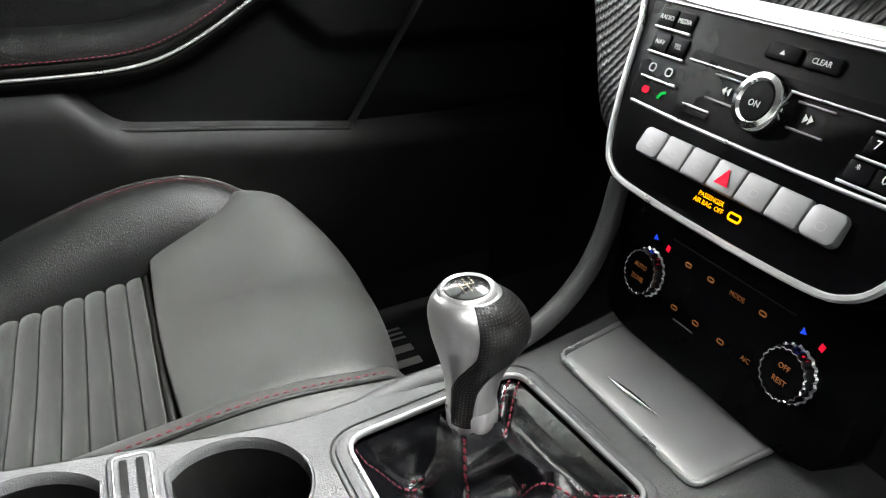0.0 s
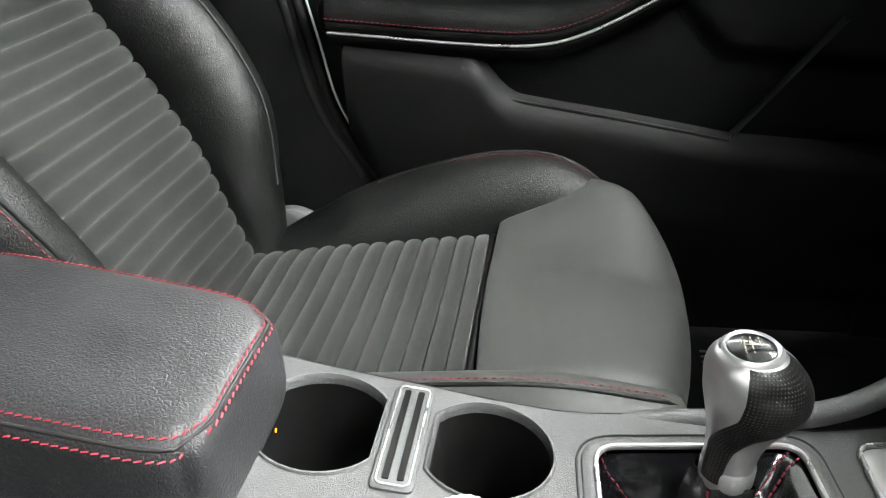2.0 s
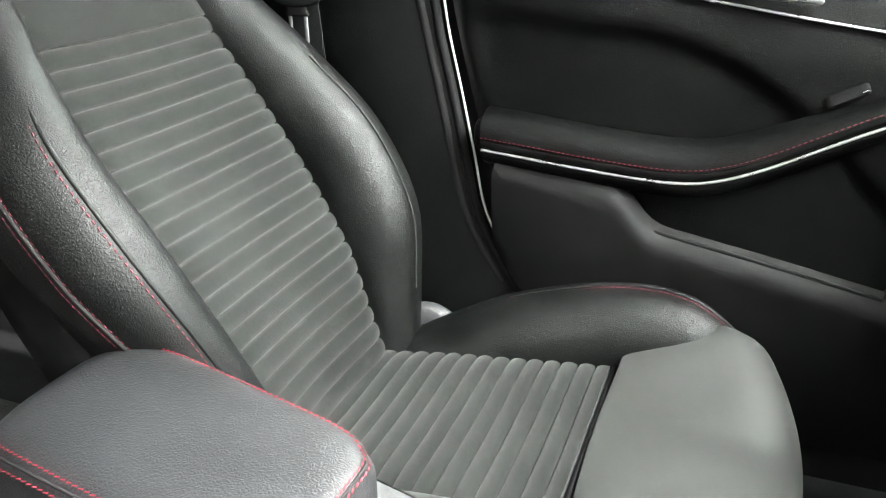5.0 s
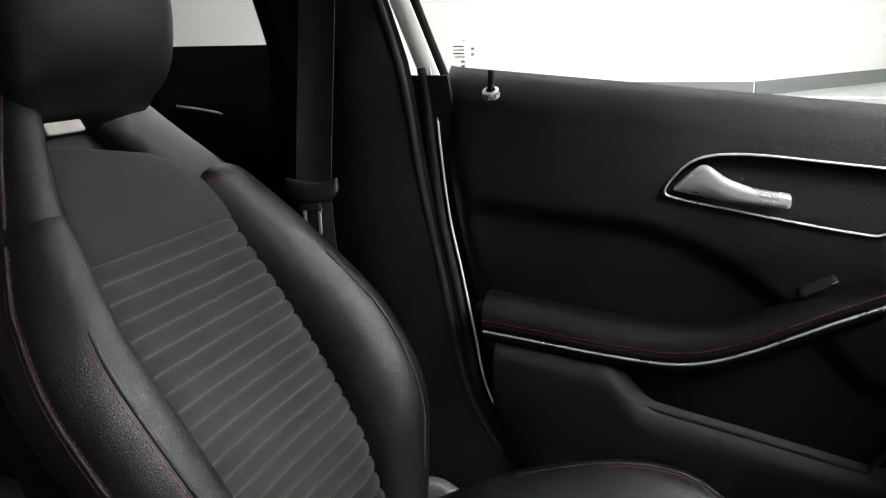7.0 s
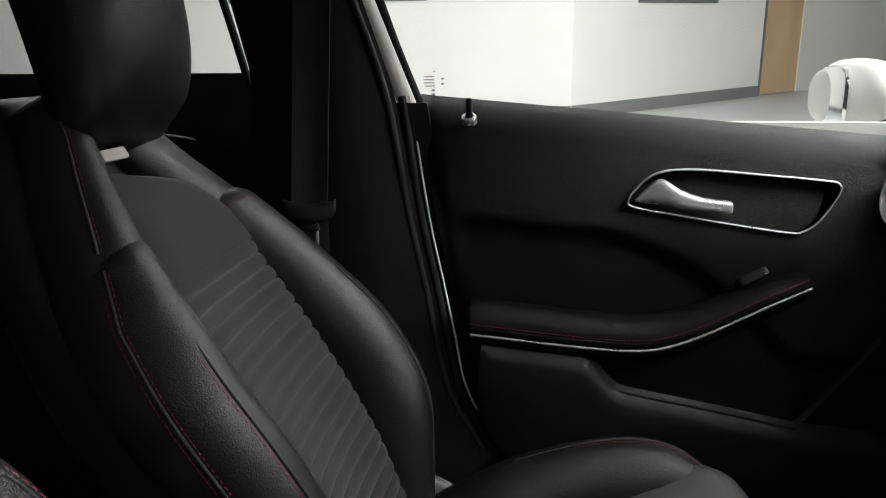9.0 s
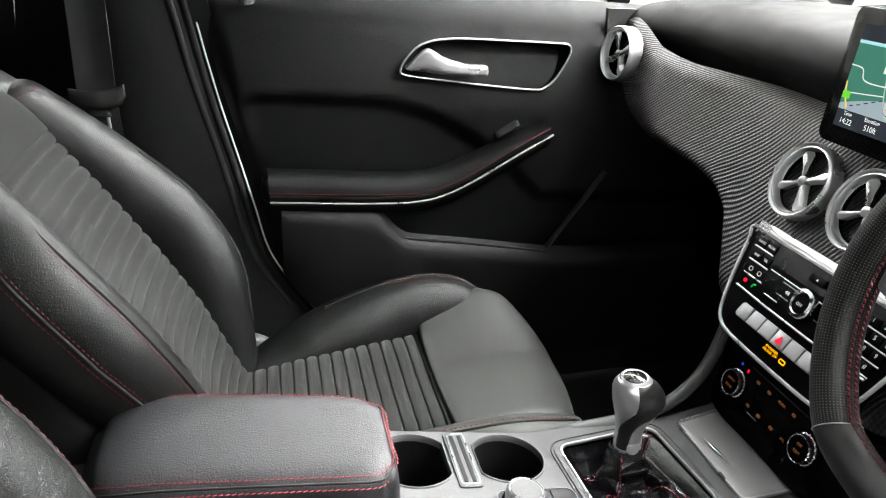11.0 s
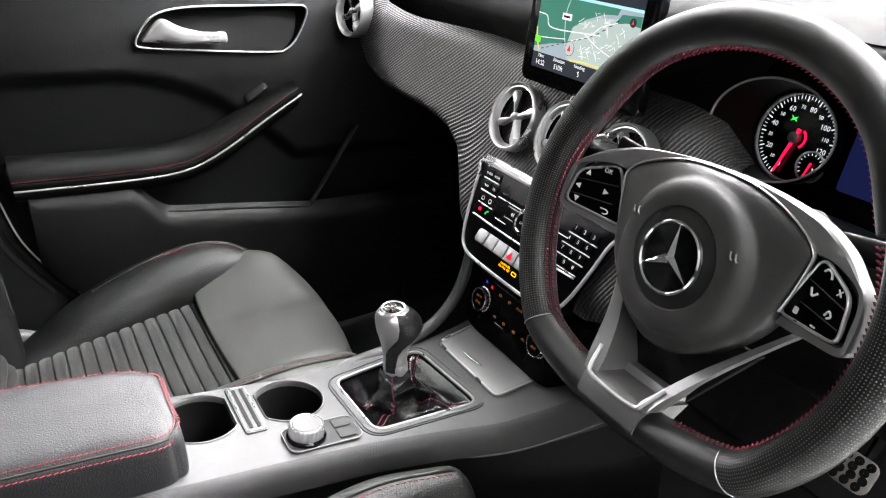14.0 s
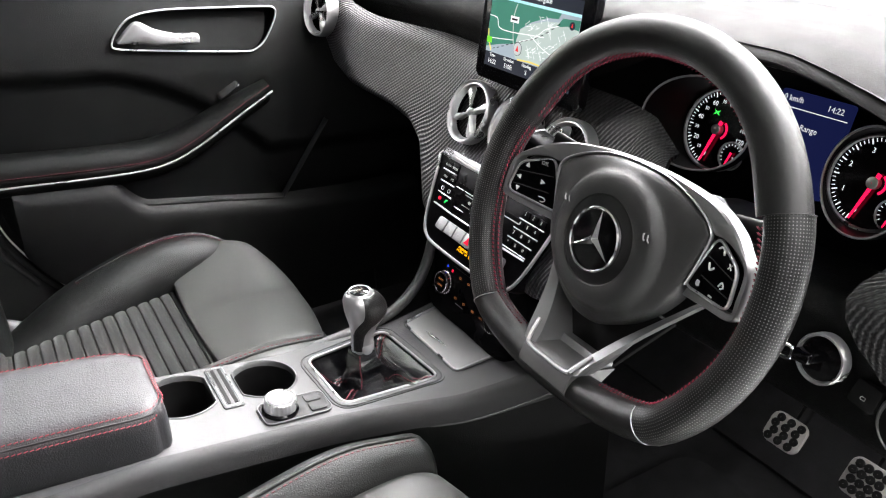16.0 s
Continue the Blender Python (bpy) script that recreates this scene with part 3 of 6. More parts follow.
def pocket(u, v):
    x = -0.175 + 0.76 * u
    top = lerp_at(POCKET, x)
    low = max(0.345, np.interp(x, [-0.2, -0.15, -0.08, 0.0, 0.1], [0.62, 0.52, 0.44, 0.39, 0.345]))
    z = top + (low - top) * v
    return Vector((x, 0.574 + 0.02 * (1 - min(1, v * 9)) ** 2 + 0.02 * v * v, z))


part("map_pocket", surf(pocket, 70, 24, 0.01), HARD, door)
part("pocket_rim", tube([(x, 0.579, z) for x, z in POCKET[2:9]], 0.0026, up=Z, steps=3), DOOR_SKIN, door)
# proud rib in paler leather imitates the highlight along the panel's edge
part("highlight_rib", tube([(0.287, 0.588, 0.562), (0.343, 0.590, 0.633), (0.399, 0.592, 0.704)], 0.0022, 0.010, up=Y), ARM_LEATHER, door, "raised rib for the edge highlight beside the speaker")

# pull handle in its bowl
BEZEL = [(0.034, 0.897), (0.050, 0.922), (0.078, 0.940), (0.13, 0.944), (0.22, 0.937), (0.30, 0.930), (0.322, 0.925), (0.322, 0.908), (0.300, 0.872), (0.280, 0.857), (0.26, 0.855), (0.18, 0.866), (0.10, 0.879), (0.048, 0.888)]
bez = [(a[0], 0.602, a[1]) for a in spline(BEZEL, 4, True)]
part("handle_bezel", tube(bez, 0.0017, 0.0024, up=Y, closed=True, steps=1), SATIN, door, "bright handle surround")
cx, cz = 0.18, 0.90
rings = [[Vector((cx + (x - cx) * k, 0.603 + d, cz + (z - cz) * k)) for x, y, z in bez] for k, d in ((1.0, 0.0), (0.97, 0.012), (0.90, 0.022), (0.5, 0.028), (0.05, 0.028))]
part("handle_bowl", skin(bmesh.new(), rings, caps=False), PIANO, door, "dark satin handle bowl")
part("pull_handle",
     sweep([(0.046, 0.607, 0.900, 0.010, 0.003, 2.4), (0.062, 0.603, 0.907, 0.011, 0.013, 2.2), (0.080, 0.598, 0.912, 0.011, 0.019, 2.2), (0.105, 0.592, 0.903, 0.010, 0.014, 2.4),
            (0.135, 0.589, 0.897, 0.009, 0.010, 2.6), (0.172, 0.589, 0.893, 0.009, 0.009, 3.0)], Y, Z), SATIN, door, "satin silver pull handle")
part("lock_base", lathe([(0.012, -0.004), (0.011, 0.004), (0.007, 0.006), (0.006, 0.004)], basis((-0.197, 0.634, 1.012), X, (0, 0.85, 0.5)), 24), SATIN, door, "satin ring of the lock pin")
part("lock_pin", lathe([(0.0045, 0), (0.005, 0.026), (0.004, 0.030)], pose(-0.197, 0.636, 1.012), 14), HARD, door)
part("window_switch", slab(rrect(0.045, 0.014, 0.004), basis((0.215, 0.596, 0.792), (0.88, 0, 0.46), (0, 0.6, 0.8)), 0.004, 0.002), HARD, door, "black window switch")
part("switch_edge", tube([(0.229, 0.591, 0.7965), (0.235, 0.591, 0.7995)], 0.0012, up=Z, steps=1), CHROME, door)
pane = part("window_pane", surf(lambda u, v: Vector((lerp_at([(0, -0.29), (1, -0.43)], v) + (0.93 - 0.62 * v - lerp_at([(0, -0.29), (1, -0.43)], v)) * u, 0.716 - 0.11 * v * v, 0.97 + 0.43 * v)), 10, 6, 0.004), GLASS, door)
pane.visible_shadow = False
etch = bmesh.new()
for k, (o, dz, w) in enumerate(((0.020, 0.050, 0.006), (0.010, 0.040, 0.024), (0.010, 0.034, 0.024), (0.010, 0.028, 0.024), (0.012, 0.022, 0.022), (0.018, 0.014, 0.008), (0.018, 0.006, 0.008), (0.036, 0.036, 0.007), (0.036, 0.026, 0.007))):
    slab(rrect(w * 0.7, 0.0016 if k < 5 else 0.003, 0.0006, 2), basis((-0.272 + 0.8 * o, 0.703, 1.040 + 0.8 * dz), X, Z), 0.0003, bm=etch)
part("etched_mark", etch, GREY_MARK, pane, "small etched marks", smooth=False)
part("window_channel", tube([(-0.274, 0.672, 1.03), (-0.31, 0.668, 1.12), (-0.345, 0.658, 1.22), (-0.40, 0.62, 1.37)], 0.007, 0.006, up=Y), RUBBER, door, "black rubber window channel")
part("door_window_post", tube([(-0.270, 0.668, 0.975), (-0.292, 0.664, 1.03), (-0.328, 0.66, 1.12), (-0.366, 0.648, 1.22), (-0.42, 0.61, 1.37)], 0.014, 0.008, up=Y), PAINT_W, door, "white painted window post")

# ---------------------------------------------------------------- centre pillar and rear door
pil = thing("pillar_centre", "black trim of the centre door pillar", "car pillar", (-0.4, 0.64, 0.3))


def pillar(u, v):
    z = 0.40 + 0.98 * v
    x1 = lerp_at(EDGE, z) - 0.020 - 0.055 * max(0, (z - 1.2) / 0.18)
    x0 = lerp_at([(0.4, -0.60), (0.8, -0.58), (1.0, -0.52), (1.07, -0.515), (1.2, -0.545), (1.38, -0.60)], z)
    return Vector((x1 + (x0 - x1) * u, 0.617 - 0.030 * math.sin(math.pi * min(1, u * 1.1)) + 0.020 * max(0, z - 0.8) - 0.16 * max(0, z - 1.1) ** 1.6, z))


part("pillar_trim", surf(pillar, 16, 30, 0.01), DOOR_SKIN, pil)
part("pillar_seal", tube([(lerp_at(EDGE, z) - 0.028, 0.607, z) for z in (0.5, 0.6, 0.75, 0.9, 1.05, 1.2)], 0.006, up=Y), RUBBER, pil)

rdoor = thing("rear_passenger_door", "closed black rear car door trim", "car door", (-0.9, 0.66, 0.33))
part("trim_panel", surf(lambda u, v: Vector((-0.53 - 1.1 * u, 0.640 + 0.04 * max(0, v - 0.85) / 0.15, 0.36 + 0.715 * v)), 10, 20, 0.012), DOOR_SKIN, rdoor)
rp = part("window_pane", surf(lambda u, v: Vector((-0.53 - 0.7 * u, 0.69 - 0.10 * v * v, 1.06 + 0.33 * v)), 6, 4, 0.004), GLASS, rdoor)
rp.visible_shadow = False
part("handle_bezel", tube([(-0.70, 0.636, 0.990), (-0.660, 0.634, 0.986), (-0.616, 0.634, 0.979), (-0.607, 0.634, 0.970), (-0.613, 0.634, 0.958), (-0.630, 0.634, 0.940)], 0.0026, up=Y), CHROME, rdoor, "bright handle surround")
part("window_seal", tube([(-0.536, 0.66, 1.06), (-0.556, 0.65, 1.15), (-0.60, 0.61, 1.36)], 0.006, up=Y), RUBBER, rdoor)
part("rear_post", box(bmesh.new(), (-1.66, 0.60, 0.36), (-1.25, 0.68, 1.40)), HARD, rdoor, smooth=False)

mir = thing("door_mirror", "white wing mirror outside the passenger window", "wing mirror", (0.40, 0.86, 0.95))
part("shell", sweep([(0.47, 0.80, 1.02, 0.03, 0.03, 2.6), (0.46, 0.86, 1.03, 0.045, 0.06, 2.6), (0.45, 0.94, 1.03, 0.045, 0.065, 2.6), (0.44, 1.0, 1.03, 0.035, 0.05, 2.4)], X, Z), PAINT_W, mir)
part("mirror_glass", slab(rrect(0.16, 0.105, 0.03), basis((0.408, 0.905, 1.03), (-0.10, -1, 0), Z), 0.006, 0.002), CHROME, mir, "mirror glass")
part("arm", tube([(0.46, 0.72, 0.985), (0.465, 0.78, 0.99), (0.465, 0.82, 1.0)], 0.02, 0.014, up=Z), HARD, mir)

# ---------------------------------------------------------------- seats

# console side of the backrest: height, offset, depth, half width, half depth
INNER = [(-0.04, 0.118, -0.045, 0.036, 0.040), (0.04, 0.126, -0.035, 0.038, 0.048), (0.13, 0.146, -0.022, 0.040, 0.054), (0.24, 0.170, -0.014, 0.046, 0.058), (0.34, 0.174, -0.022, 0.046, 0.060), (0.42, 0.154, -0.034, 0.043, 0.056), (0.475, 0.135, -0.042, 0.040, 0.052)]
INNER_TOP = [(0.455, 0.141, -0.043, 0.041, 0.051), (0.50, 0.124, -0.044, 0.039, 0.047), (0.55, 0.100, -0.048, 0.036, 0.043), (0.60, 0.072, -0.052, 0.034, 0.040), (0.645, 0.048, -0.056, 0.032, 0.036)]


# colour of the daylight gap below the headrest, painted on a plate
SLOT_PALE = mat("pale_gap_light", (0.30, 0.29, 0.27), 0.6, vary=0.1)


def seat(yc, s, dx, label):
    """One front seat; s = +1 has its door side towards +y."""
    st = thing("bucket_seat", label, "car seat", (dx, yc, 0.25), "front seats")
    up, fw = Vector((-0.485, 0, 0.875)), Vector((0.875, 0, 0.485))

    def back(v, w, d):
        return Vector((-0.245 + dx, yc + s * w, 0.505)) + up * v + fw * d

    def rib(t):
        f = t % 1.0
        return abs(math.sin(math.pi * f)) ** 0.42

    # fluted cushion
    def cushion(u, v):
        x = 0.017 - 0.0195 * 14 * (1 - u)
        hw = np.interp(x, [-0.26, -0.15, -0.04, 0.017], [0.108, 0.128, 0.143, 0.146])
        w = hw * (2 * v - 1)
        edge = abs(2 * v - 1)
        z = 0.508 - 0.016 * (0.017 - x) / 0.28 + 0.0060 * rib((x - 0.017) / 0.0195) - 0.010 * edge ** 6 + 0.006 * edge ** 2
        if u > 0.985:
            z -= 0.012
        return Vector((x + dx, yc + s * w, z))

    part("seat_insert", surf(cushion, 14 * 14, 26, 0.02 * s), SUEDE, st, "dark grey suede seat insert with cross flutes")
    part("insert_piping", tube([(0.018 + dx, yc + s * w, 0.509) for w in (-0.14, -0.07, 0, 0.07, 0.14)], 0.0035, up=Z), LEATHER, st)
    def thigh(u, v):
        w = -0.140 + (0.300 + 0.035 * min(1, u * 1.6)) * v
        front = 0.214 - (2.0 if w > 0.035 else 0.9) * (w - 0.035) ** 2 - 0.012 * max(0, abs(2 * v - 1) - 0.85) / 0.15
        rear = 0.026 - 0.006 * math.sin(math.pi * v)
        q = spline([(0, -0.030), (0.0, -0.006), (0.02, 0.0), (0.12, 0.004), (0.40, 0.008), (0.70, 0.006), (0.88, -0.003), (0.965, -0.016), (1.0, -0.035), (0.995, -0.060), (0.97, -0.09)], 4)
        p = q[int(round(u * (len(q) - 1)))]
        e = max(0.0, abs(2 * v - 1) - 0.8) / 0.2
        return Vector((rear + (front - rear) * p[0] + dx, yc + s * w, 0.519 + p[1] + 0.30 * max(0, w - 0.06) ** 1.5 + 0.030 * np.clip(p[0] * 1.4, 0, 1) * np.clip((w - 0.03) / 0.13, 0, 1) - 0.010 * e ** 3))

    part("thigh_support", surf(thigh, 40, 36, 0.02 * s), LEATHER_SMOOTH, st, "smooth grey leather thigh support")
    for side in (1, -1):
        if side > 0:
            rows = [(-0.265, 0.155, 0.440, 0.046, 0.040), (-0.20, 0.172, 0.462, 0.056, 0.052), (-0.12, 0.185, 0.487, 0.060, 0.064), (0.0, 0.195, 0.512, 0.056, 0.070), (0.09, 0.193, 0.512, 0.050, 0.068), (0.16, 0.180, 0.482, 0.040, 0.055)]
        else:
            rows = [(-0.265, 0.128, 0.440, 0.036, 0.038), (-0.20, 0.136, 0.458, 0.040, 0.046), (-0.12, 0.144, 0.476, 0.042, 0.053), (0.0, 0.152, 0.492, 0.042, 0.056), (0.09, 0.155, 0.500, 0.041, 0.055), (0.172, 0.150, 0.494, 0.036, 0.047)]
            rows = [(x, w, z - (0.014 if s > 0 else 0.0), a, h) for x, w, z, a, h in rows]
        # passenger's inner bolster is black leather too; its reflected light is put into the grey
        b = part("seat_bolster", sweep([(x + dx, yc + s * side * w, z, a, h, 2.2) for x, w, z, a, h in rows], Y, Z), LEATHER if side > 0 or s < 0 else LEATHER_SMOOTH, st, "black leather side bolster" if side > 0 or s < 0 else "black leather inner bolster in a light-catching grey")
        crest = [(x + dx, yc + s * side * (w + 0.10 * a), z + h * 0.995) for x, w, z, a, h in spline(rows[2:], 3)] + [(rows[-1][0] + 0.012 + dx, yc + s * side * rows[-1][1], rows[-1][2] + rows[-1][4] * 0.80)]
        part("piping", tube(crest, 0.0022, up=Z, steps=2), LEATHER, b, "black piping")
        part("red_stitching", stitches([(x, y - s * side * 0.007, z + 0.0004) for x, y, z in crest], Z, 0.0038, 0.003, 0.0005, steps=3), RED_DIM, b, "red stitch line")
    part("seat_base", sweep([(-0.26 + dx, yc, 0.38, 0.20, 0.08, 4), (0.0 + dx, yc, 0.40, 0.215, 0.075, 4), (0.16 + dx, yc, 0.41, 0.20, 0.06, 4)], Y, Z), HARD, st, "black plastic seat valance")
    for yy in (-0.16, 0.16):
        part("seat_rail", sweep([(-0.30 + dx, yc + yy, 0.275, 0.02, 0.02, 5), (0.20 + dx, yc + yy, 0.275, 0.02, 0.02, 5)], Y, Z, ends=False), SATIN, st)
        part("seat_leg", sweep([(0.05 + dx, yc + yy, 0.285, 0.02, 0.06, 4), (0.05 + dx, yc + yy, 0.36, 0.02, 0.06, 4)], Y, X, ends=False), HARD, st)
    part("recliner_cover", sweep([(-0.31 + dx, yc + s * 0.245, 0.44, 0.012, 0.03, 3), (-0.25 + dx, yc + s * 0.247, 0.455, 0.014, 0.034, 3), (-0.19 + dx, yc + s * 0.245, 0.44, 0.010, 0.022, 3)], Y, Z), CONSOLE_GREY, st, "grey plastic recliner cover")

    # backrest
    def insert(u, v):
        t = 0.0198 * (-1.5 + 23.25 * u)
        hw = np.interp(t, [-0.03, 0.06, 0.12, 0.22, 0.35, 0.43], [0.092, 0.112, 0.129, 0.131, 0.130, 0.120])
        hin = np.interp(t, [-0.03, 0.06, 0.2, 0.32, 0.43], [0.104, 0.116, 0.134, 0.141, 0.138])
        w = (hw if v > 0.5 else hin) * (2 * v - 1)
        e = abs(2 * v - 1)
        d = 0.0066 * rib(t / 0.0198 + 0.25) + 0.014 * e ** 2 - 0.012 * e ** 8 - 0.010 + 0.008 * math.sin(math.pi * np.clip(t / 0.4, 0, 1))
        return back(t, w, d)

    part("back_insert", surf(insert, 372, 26, -0.02 * s), SUEDE, st, "dark grey suede backrest insert with cross flutes")

    def upper(u, v):
        t = 0.43 + 0.140 * u
        left = np.interp(t, [0.43, 0.47, 0.50, 0.53, 0.55, 0.57], [-0.140, -0.126, -0.114, -0.102, -0.093, -0.086])
        right = np.interp(t, [0.43, 0.47, 0.50, 0.52, 0.535, 0.548, 0.57], [0.122, 0.124, 0.110, 0.094, 0.070, 0.020, -0.070])
        w = left + (right - left) * v
        e = abs(2 * v - 1)
        return back(t, w, -0.001 + 0.010 * e ** 2 * (1 - u) - 0.010 * e ** 8 - 0.03 * u * u)

    part("upper_panel", surf(upper, 24, 24, -0.02 * s), SUEDE, st, "plain dark suede upper panel")
    for side in (1, -1):
        rows = [(-0.04, 0.150, -0.045, 0.038, 0.040), (0.04, 0.164, -0.018, 0.046, 0.056), (0.13, 0.180, 0.008, 0.052, 0.070), (0.24, 0.184, 0.012, 0.054, 0.070), (0.34, 0.176, -0.008, 0.054, 0.066), (0.42, 0.163, -0.026, 0.052, 0.060), (0.475, 0.150, -0.038, 0.050, 0.054)]
        if side < 0:
            rows = INNER
        b = part("back_bolster", sweep([(*back(t, side * w, d), a, bb, 2.3) for t, w, d, a, bb in rows], Y * s, fw, n=32), LEATHER, st, "black leather side bolster")
        k = 0.30 if side < 0 else -0.10
        seam = [back(t, side * (w + a * k), d + bb * (0.955 if side < 0 else 0.995) + 0.0006) for t, w, d, a, bb in rows[1:6]]
        if side < 0:
            seam = seam[:-1] + [back(0.405, -0.166, 0.020), back(0.440, -0.142, 0.004)]
            part("piping", tube(seam, 0.0022, up=fw), LEATHER, b, "black piping")
            part("red_stitching", stitches([p + Y * (s * side * 0.006) - fw * 0.0012 for p in seam], fw, 0.0038, 0.003, 0.0005), RED_DIM, b, "red stitch line")
        else:
            part("piping", tube(seam[:4], 0.0014, up=fw), DARK_THREAD, b, "dark leather seam")
        rows = [(0.455, 0.152, -0.042, 0.050, 0.052), (0.50, 0.140, -0.050, 0.052, 0.047), (0.55, 0.118, -0.060, 0.054, 0.041), (0.60, 0.094, -0.066, 0.054, 0.036), (0.645, 0.072, -0.068, 0.050, 0.033)]
        if side < 0:
            rows = INNER_TOP
        sh = part("shoulder", sweep([(*back(t, side * w, d), a, bb, 2.3) for t, w, d, a, bb in rows], Y * s, fw, n=28), LEATHER, st, "black leather shoulder")
        ring = []
        for k in range(9):
            th = radians(168 - 18 * k)
            ce, se = abs(math.cos(th)) ** (2 / 2.3) * math.copysign(1, math.cos(th)), math.sin(th) ** (2 / 2.3)
            ring.append(back(0.474 - 0.006 * ce, side * (0.150 + 0.0525 * ce), -0.040 + 0.0560 * se))
        if side > 0:
            part("red_stitching", stitches(ring, fw, 0.0038, 0.003, 0.0005), RED_DIM, sh, "red stitch line")
    rows = [(0.598, 0.094, -0.034, 0.034), (0.618, 0.108, -0.010, 0.048), (0.67, 0.118, 0.018, 0.056), (0.75, 0.123, 0.044, 0.058), (0.83, 0.118, 0.056, 0.052), (0.88, 0.104, 0.056, 0.036)]
    # dark sheet on the console side of the backrest, standing in for its shade
    if s > 0:
        for table in (INNER, INNER_TOP):
            rings = []
            for t, w, d, a, bb in spline(table, 5):
                ring = []
                for k in range(13):
                    start = np.interp(t, [0.10, 0.24, 0.42, 0.50, 0.645], [165, 172, 166, 146, 125])
                    th = radians(start + (275 - start) * k / 12)
                    c, q = math.cos(th), math.sin(th)
                    ring.append(back(t, -w + (a + 0.0012) * math.copysign(abs(c) ** (2 / 2.3), c), d + (bb + 0.0012) * math.copysign(abs(q) ** (2 / 2.3), q)))
                rings.append(ring)
            shade_sheet = part("side_shade", skin(bmesh.new(), rings, closed_ring=False, caps=False), SOFT, st, "dark sheet for the shaded side of the backrest")
            edge = [r[0] for r in rings[4:]]
            part("piping", tube(edge, 0.0018, up=fw, steps=1), DARK_THREAD, shade_sheet, "dark leather seam")
            for o in (0.0055, -0.0055):
                part("red_stitching", stitches([p + fw * o - Y * 0.0010 for p in edge], -Y, 0.0036, 0.003, 0.0004, steps=2), RED_DIM, shade_sheet, "dark red stitch line")
    # no real opening here: a pale plate imitates light coming through the gap
    part("gap_light", slab(rrect(0.050, 0.013, 0.003), basis(back(0.578, -0.034, -0.016), Y * s, up), 0.004, 0.001), SLOT_PALE, st, "pale plate for the light through the gap under the headrest")
    part("headrest", sweep([(*back(t, 0.025, d), a, bb, 3.2) for t, a, d, bb in rows], Y, fw, n=36), LEATHER, st, "black leather fixed headrest")
    rows = [(-0.06, 0.18, -0.10, 0.05), (0.1, 0.198, -0.10, 0.06), (0.3, 0.195, -0.105, 0.055), (0.45, 0.175, -0.11, 0.05), (0.58, 0.14, -0.112, 0.045), (0.66, 0.09, -0.11, 0.04)]
    part("back_shell", sweep([(*back(t, 0, d), a, bb, 3.4) for t, a, d, bb in rows], Y, fw, n=32), HARD, st, "black plastic back shell")
    return st


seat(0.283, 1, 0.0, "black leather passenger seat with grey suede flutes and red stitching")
driver_seat = seat(-0.335, -1, -0.015, "black leather driver's seat with grey suede flutes and red stitching")

# the driver's seat is set higher on its rails
for piece in driver_seat.children:
    if not piece.name.startswith(("seat_rail", "seat_leg")):
        piece.location.z += 0.028

belt = thing("seat_belt", "black seat belt with buckle tongue hanging from the pillar", "seat belt", (-0.42, 0.53, 0.86))
part("webbing", surf(lambda u, v: Vector((-0.442 + 0.052 * u + 0.01 * v, 0.532 + 0.05 * v + 0.004 * math.sin(3 * u), 0.885 + 0.42 * v)), 6, 12, 0.0015), BELT, belt, "black woven webbing")
part("tongue_grip", sweep([(-0.449, 0.526, 0.897, 0.005, 0.010, 3), (-0.440, 0.526, 0.892, 0.007, 0.013, 3), (-0.415, 0.526, 0.888, 0.009, 0.014, 3), (-0.388, 0.526, 0.892, 0.007, 0.013, 3), (-0.378, 0.526, 0.899, 0.005, 0.010, 3)], Y, Z), SOFT, belt, "black tongue grip")
part("tongue_stem", sweep([(-0.416, 0.526, 0.878, 0.013, 0.004, 3), (-0.415, 0.526, 0.866, 0.016, 0.004, 3)], X, Y), SOFT, belt)
part("tongue_plate", hoop(rrect(0.022, 0.040, 0.005), basis((-0.415, 0.526, 0.850), X, Z), 0.005, 0.003), SATIN, belt, "bright metal tongue")
part("lower_webbing", surf(lambda u, v: Vector((-0.440 + 0.05 * u, 0.535 + 0.05 * v, 0.885 - 0.5 * v)), 4, 8, 0.0015), BELT, belt)
bk = thing("belt_buckle", "black belt buckle with red button beside the armrest", "belt buckle", (-0.13, 0.10, 0.50))
part("housing", sweep([(-0.15, 0.098, 0.50, 0.011, 0.018, 3), (-0.135, 0.098, 0.565, 0.011, 0.016, 3)], Y, X), HARD, bk)
part("button", slab(rrect(0.014, 0.022, 0.003), basis((-0.132, 0.098, 0.581), Y, X), 0.006, 0.002), RED_P, bk, "red release button")

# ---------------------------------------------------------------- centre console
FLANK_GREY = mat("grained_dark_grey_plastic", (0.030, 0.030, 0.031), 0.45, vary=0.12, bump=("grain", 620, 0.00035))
GREY_SEAM = mat("grey_seam", (0.06, 0.06, 0.06), 0.5)
KNOB_METAL = mat("gear_knob_metal", (0.50, 0.50, 0.505), 0.33, 0.85, vary=0.06)


def top_z(x, y=0.0):
    return 0.577 - 0.13 * max(x, -0.12) if x < 0.262 else 0.543


RIGHT = [(-0.42, -0.085), (-0.13, -0.088), (0.0, -0.092), (0.10, -0.097), (0.18, -0.108), (0.26, -0.122), (0.33, -0.128), (0.385, -0.130)]
LEFT = [(-0.42, 0.085), (-0.13, 0.083), (-0.05, 0.0745), (0.0, 0.0715), (0.05, 0.0670), (0.10, 0.0665), (0.15, 0.0770), (0.18, 0.0785), (0.26, 0.086), (0.33, 0.098), (0.385, 0.110)]
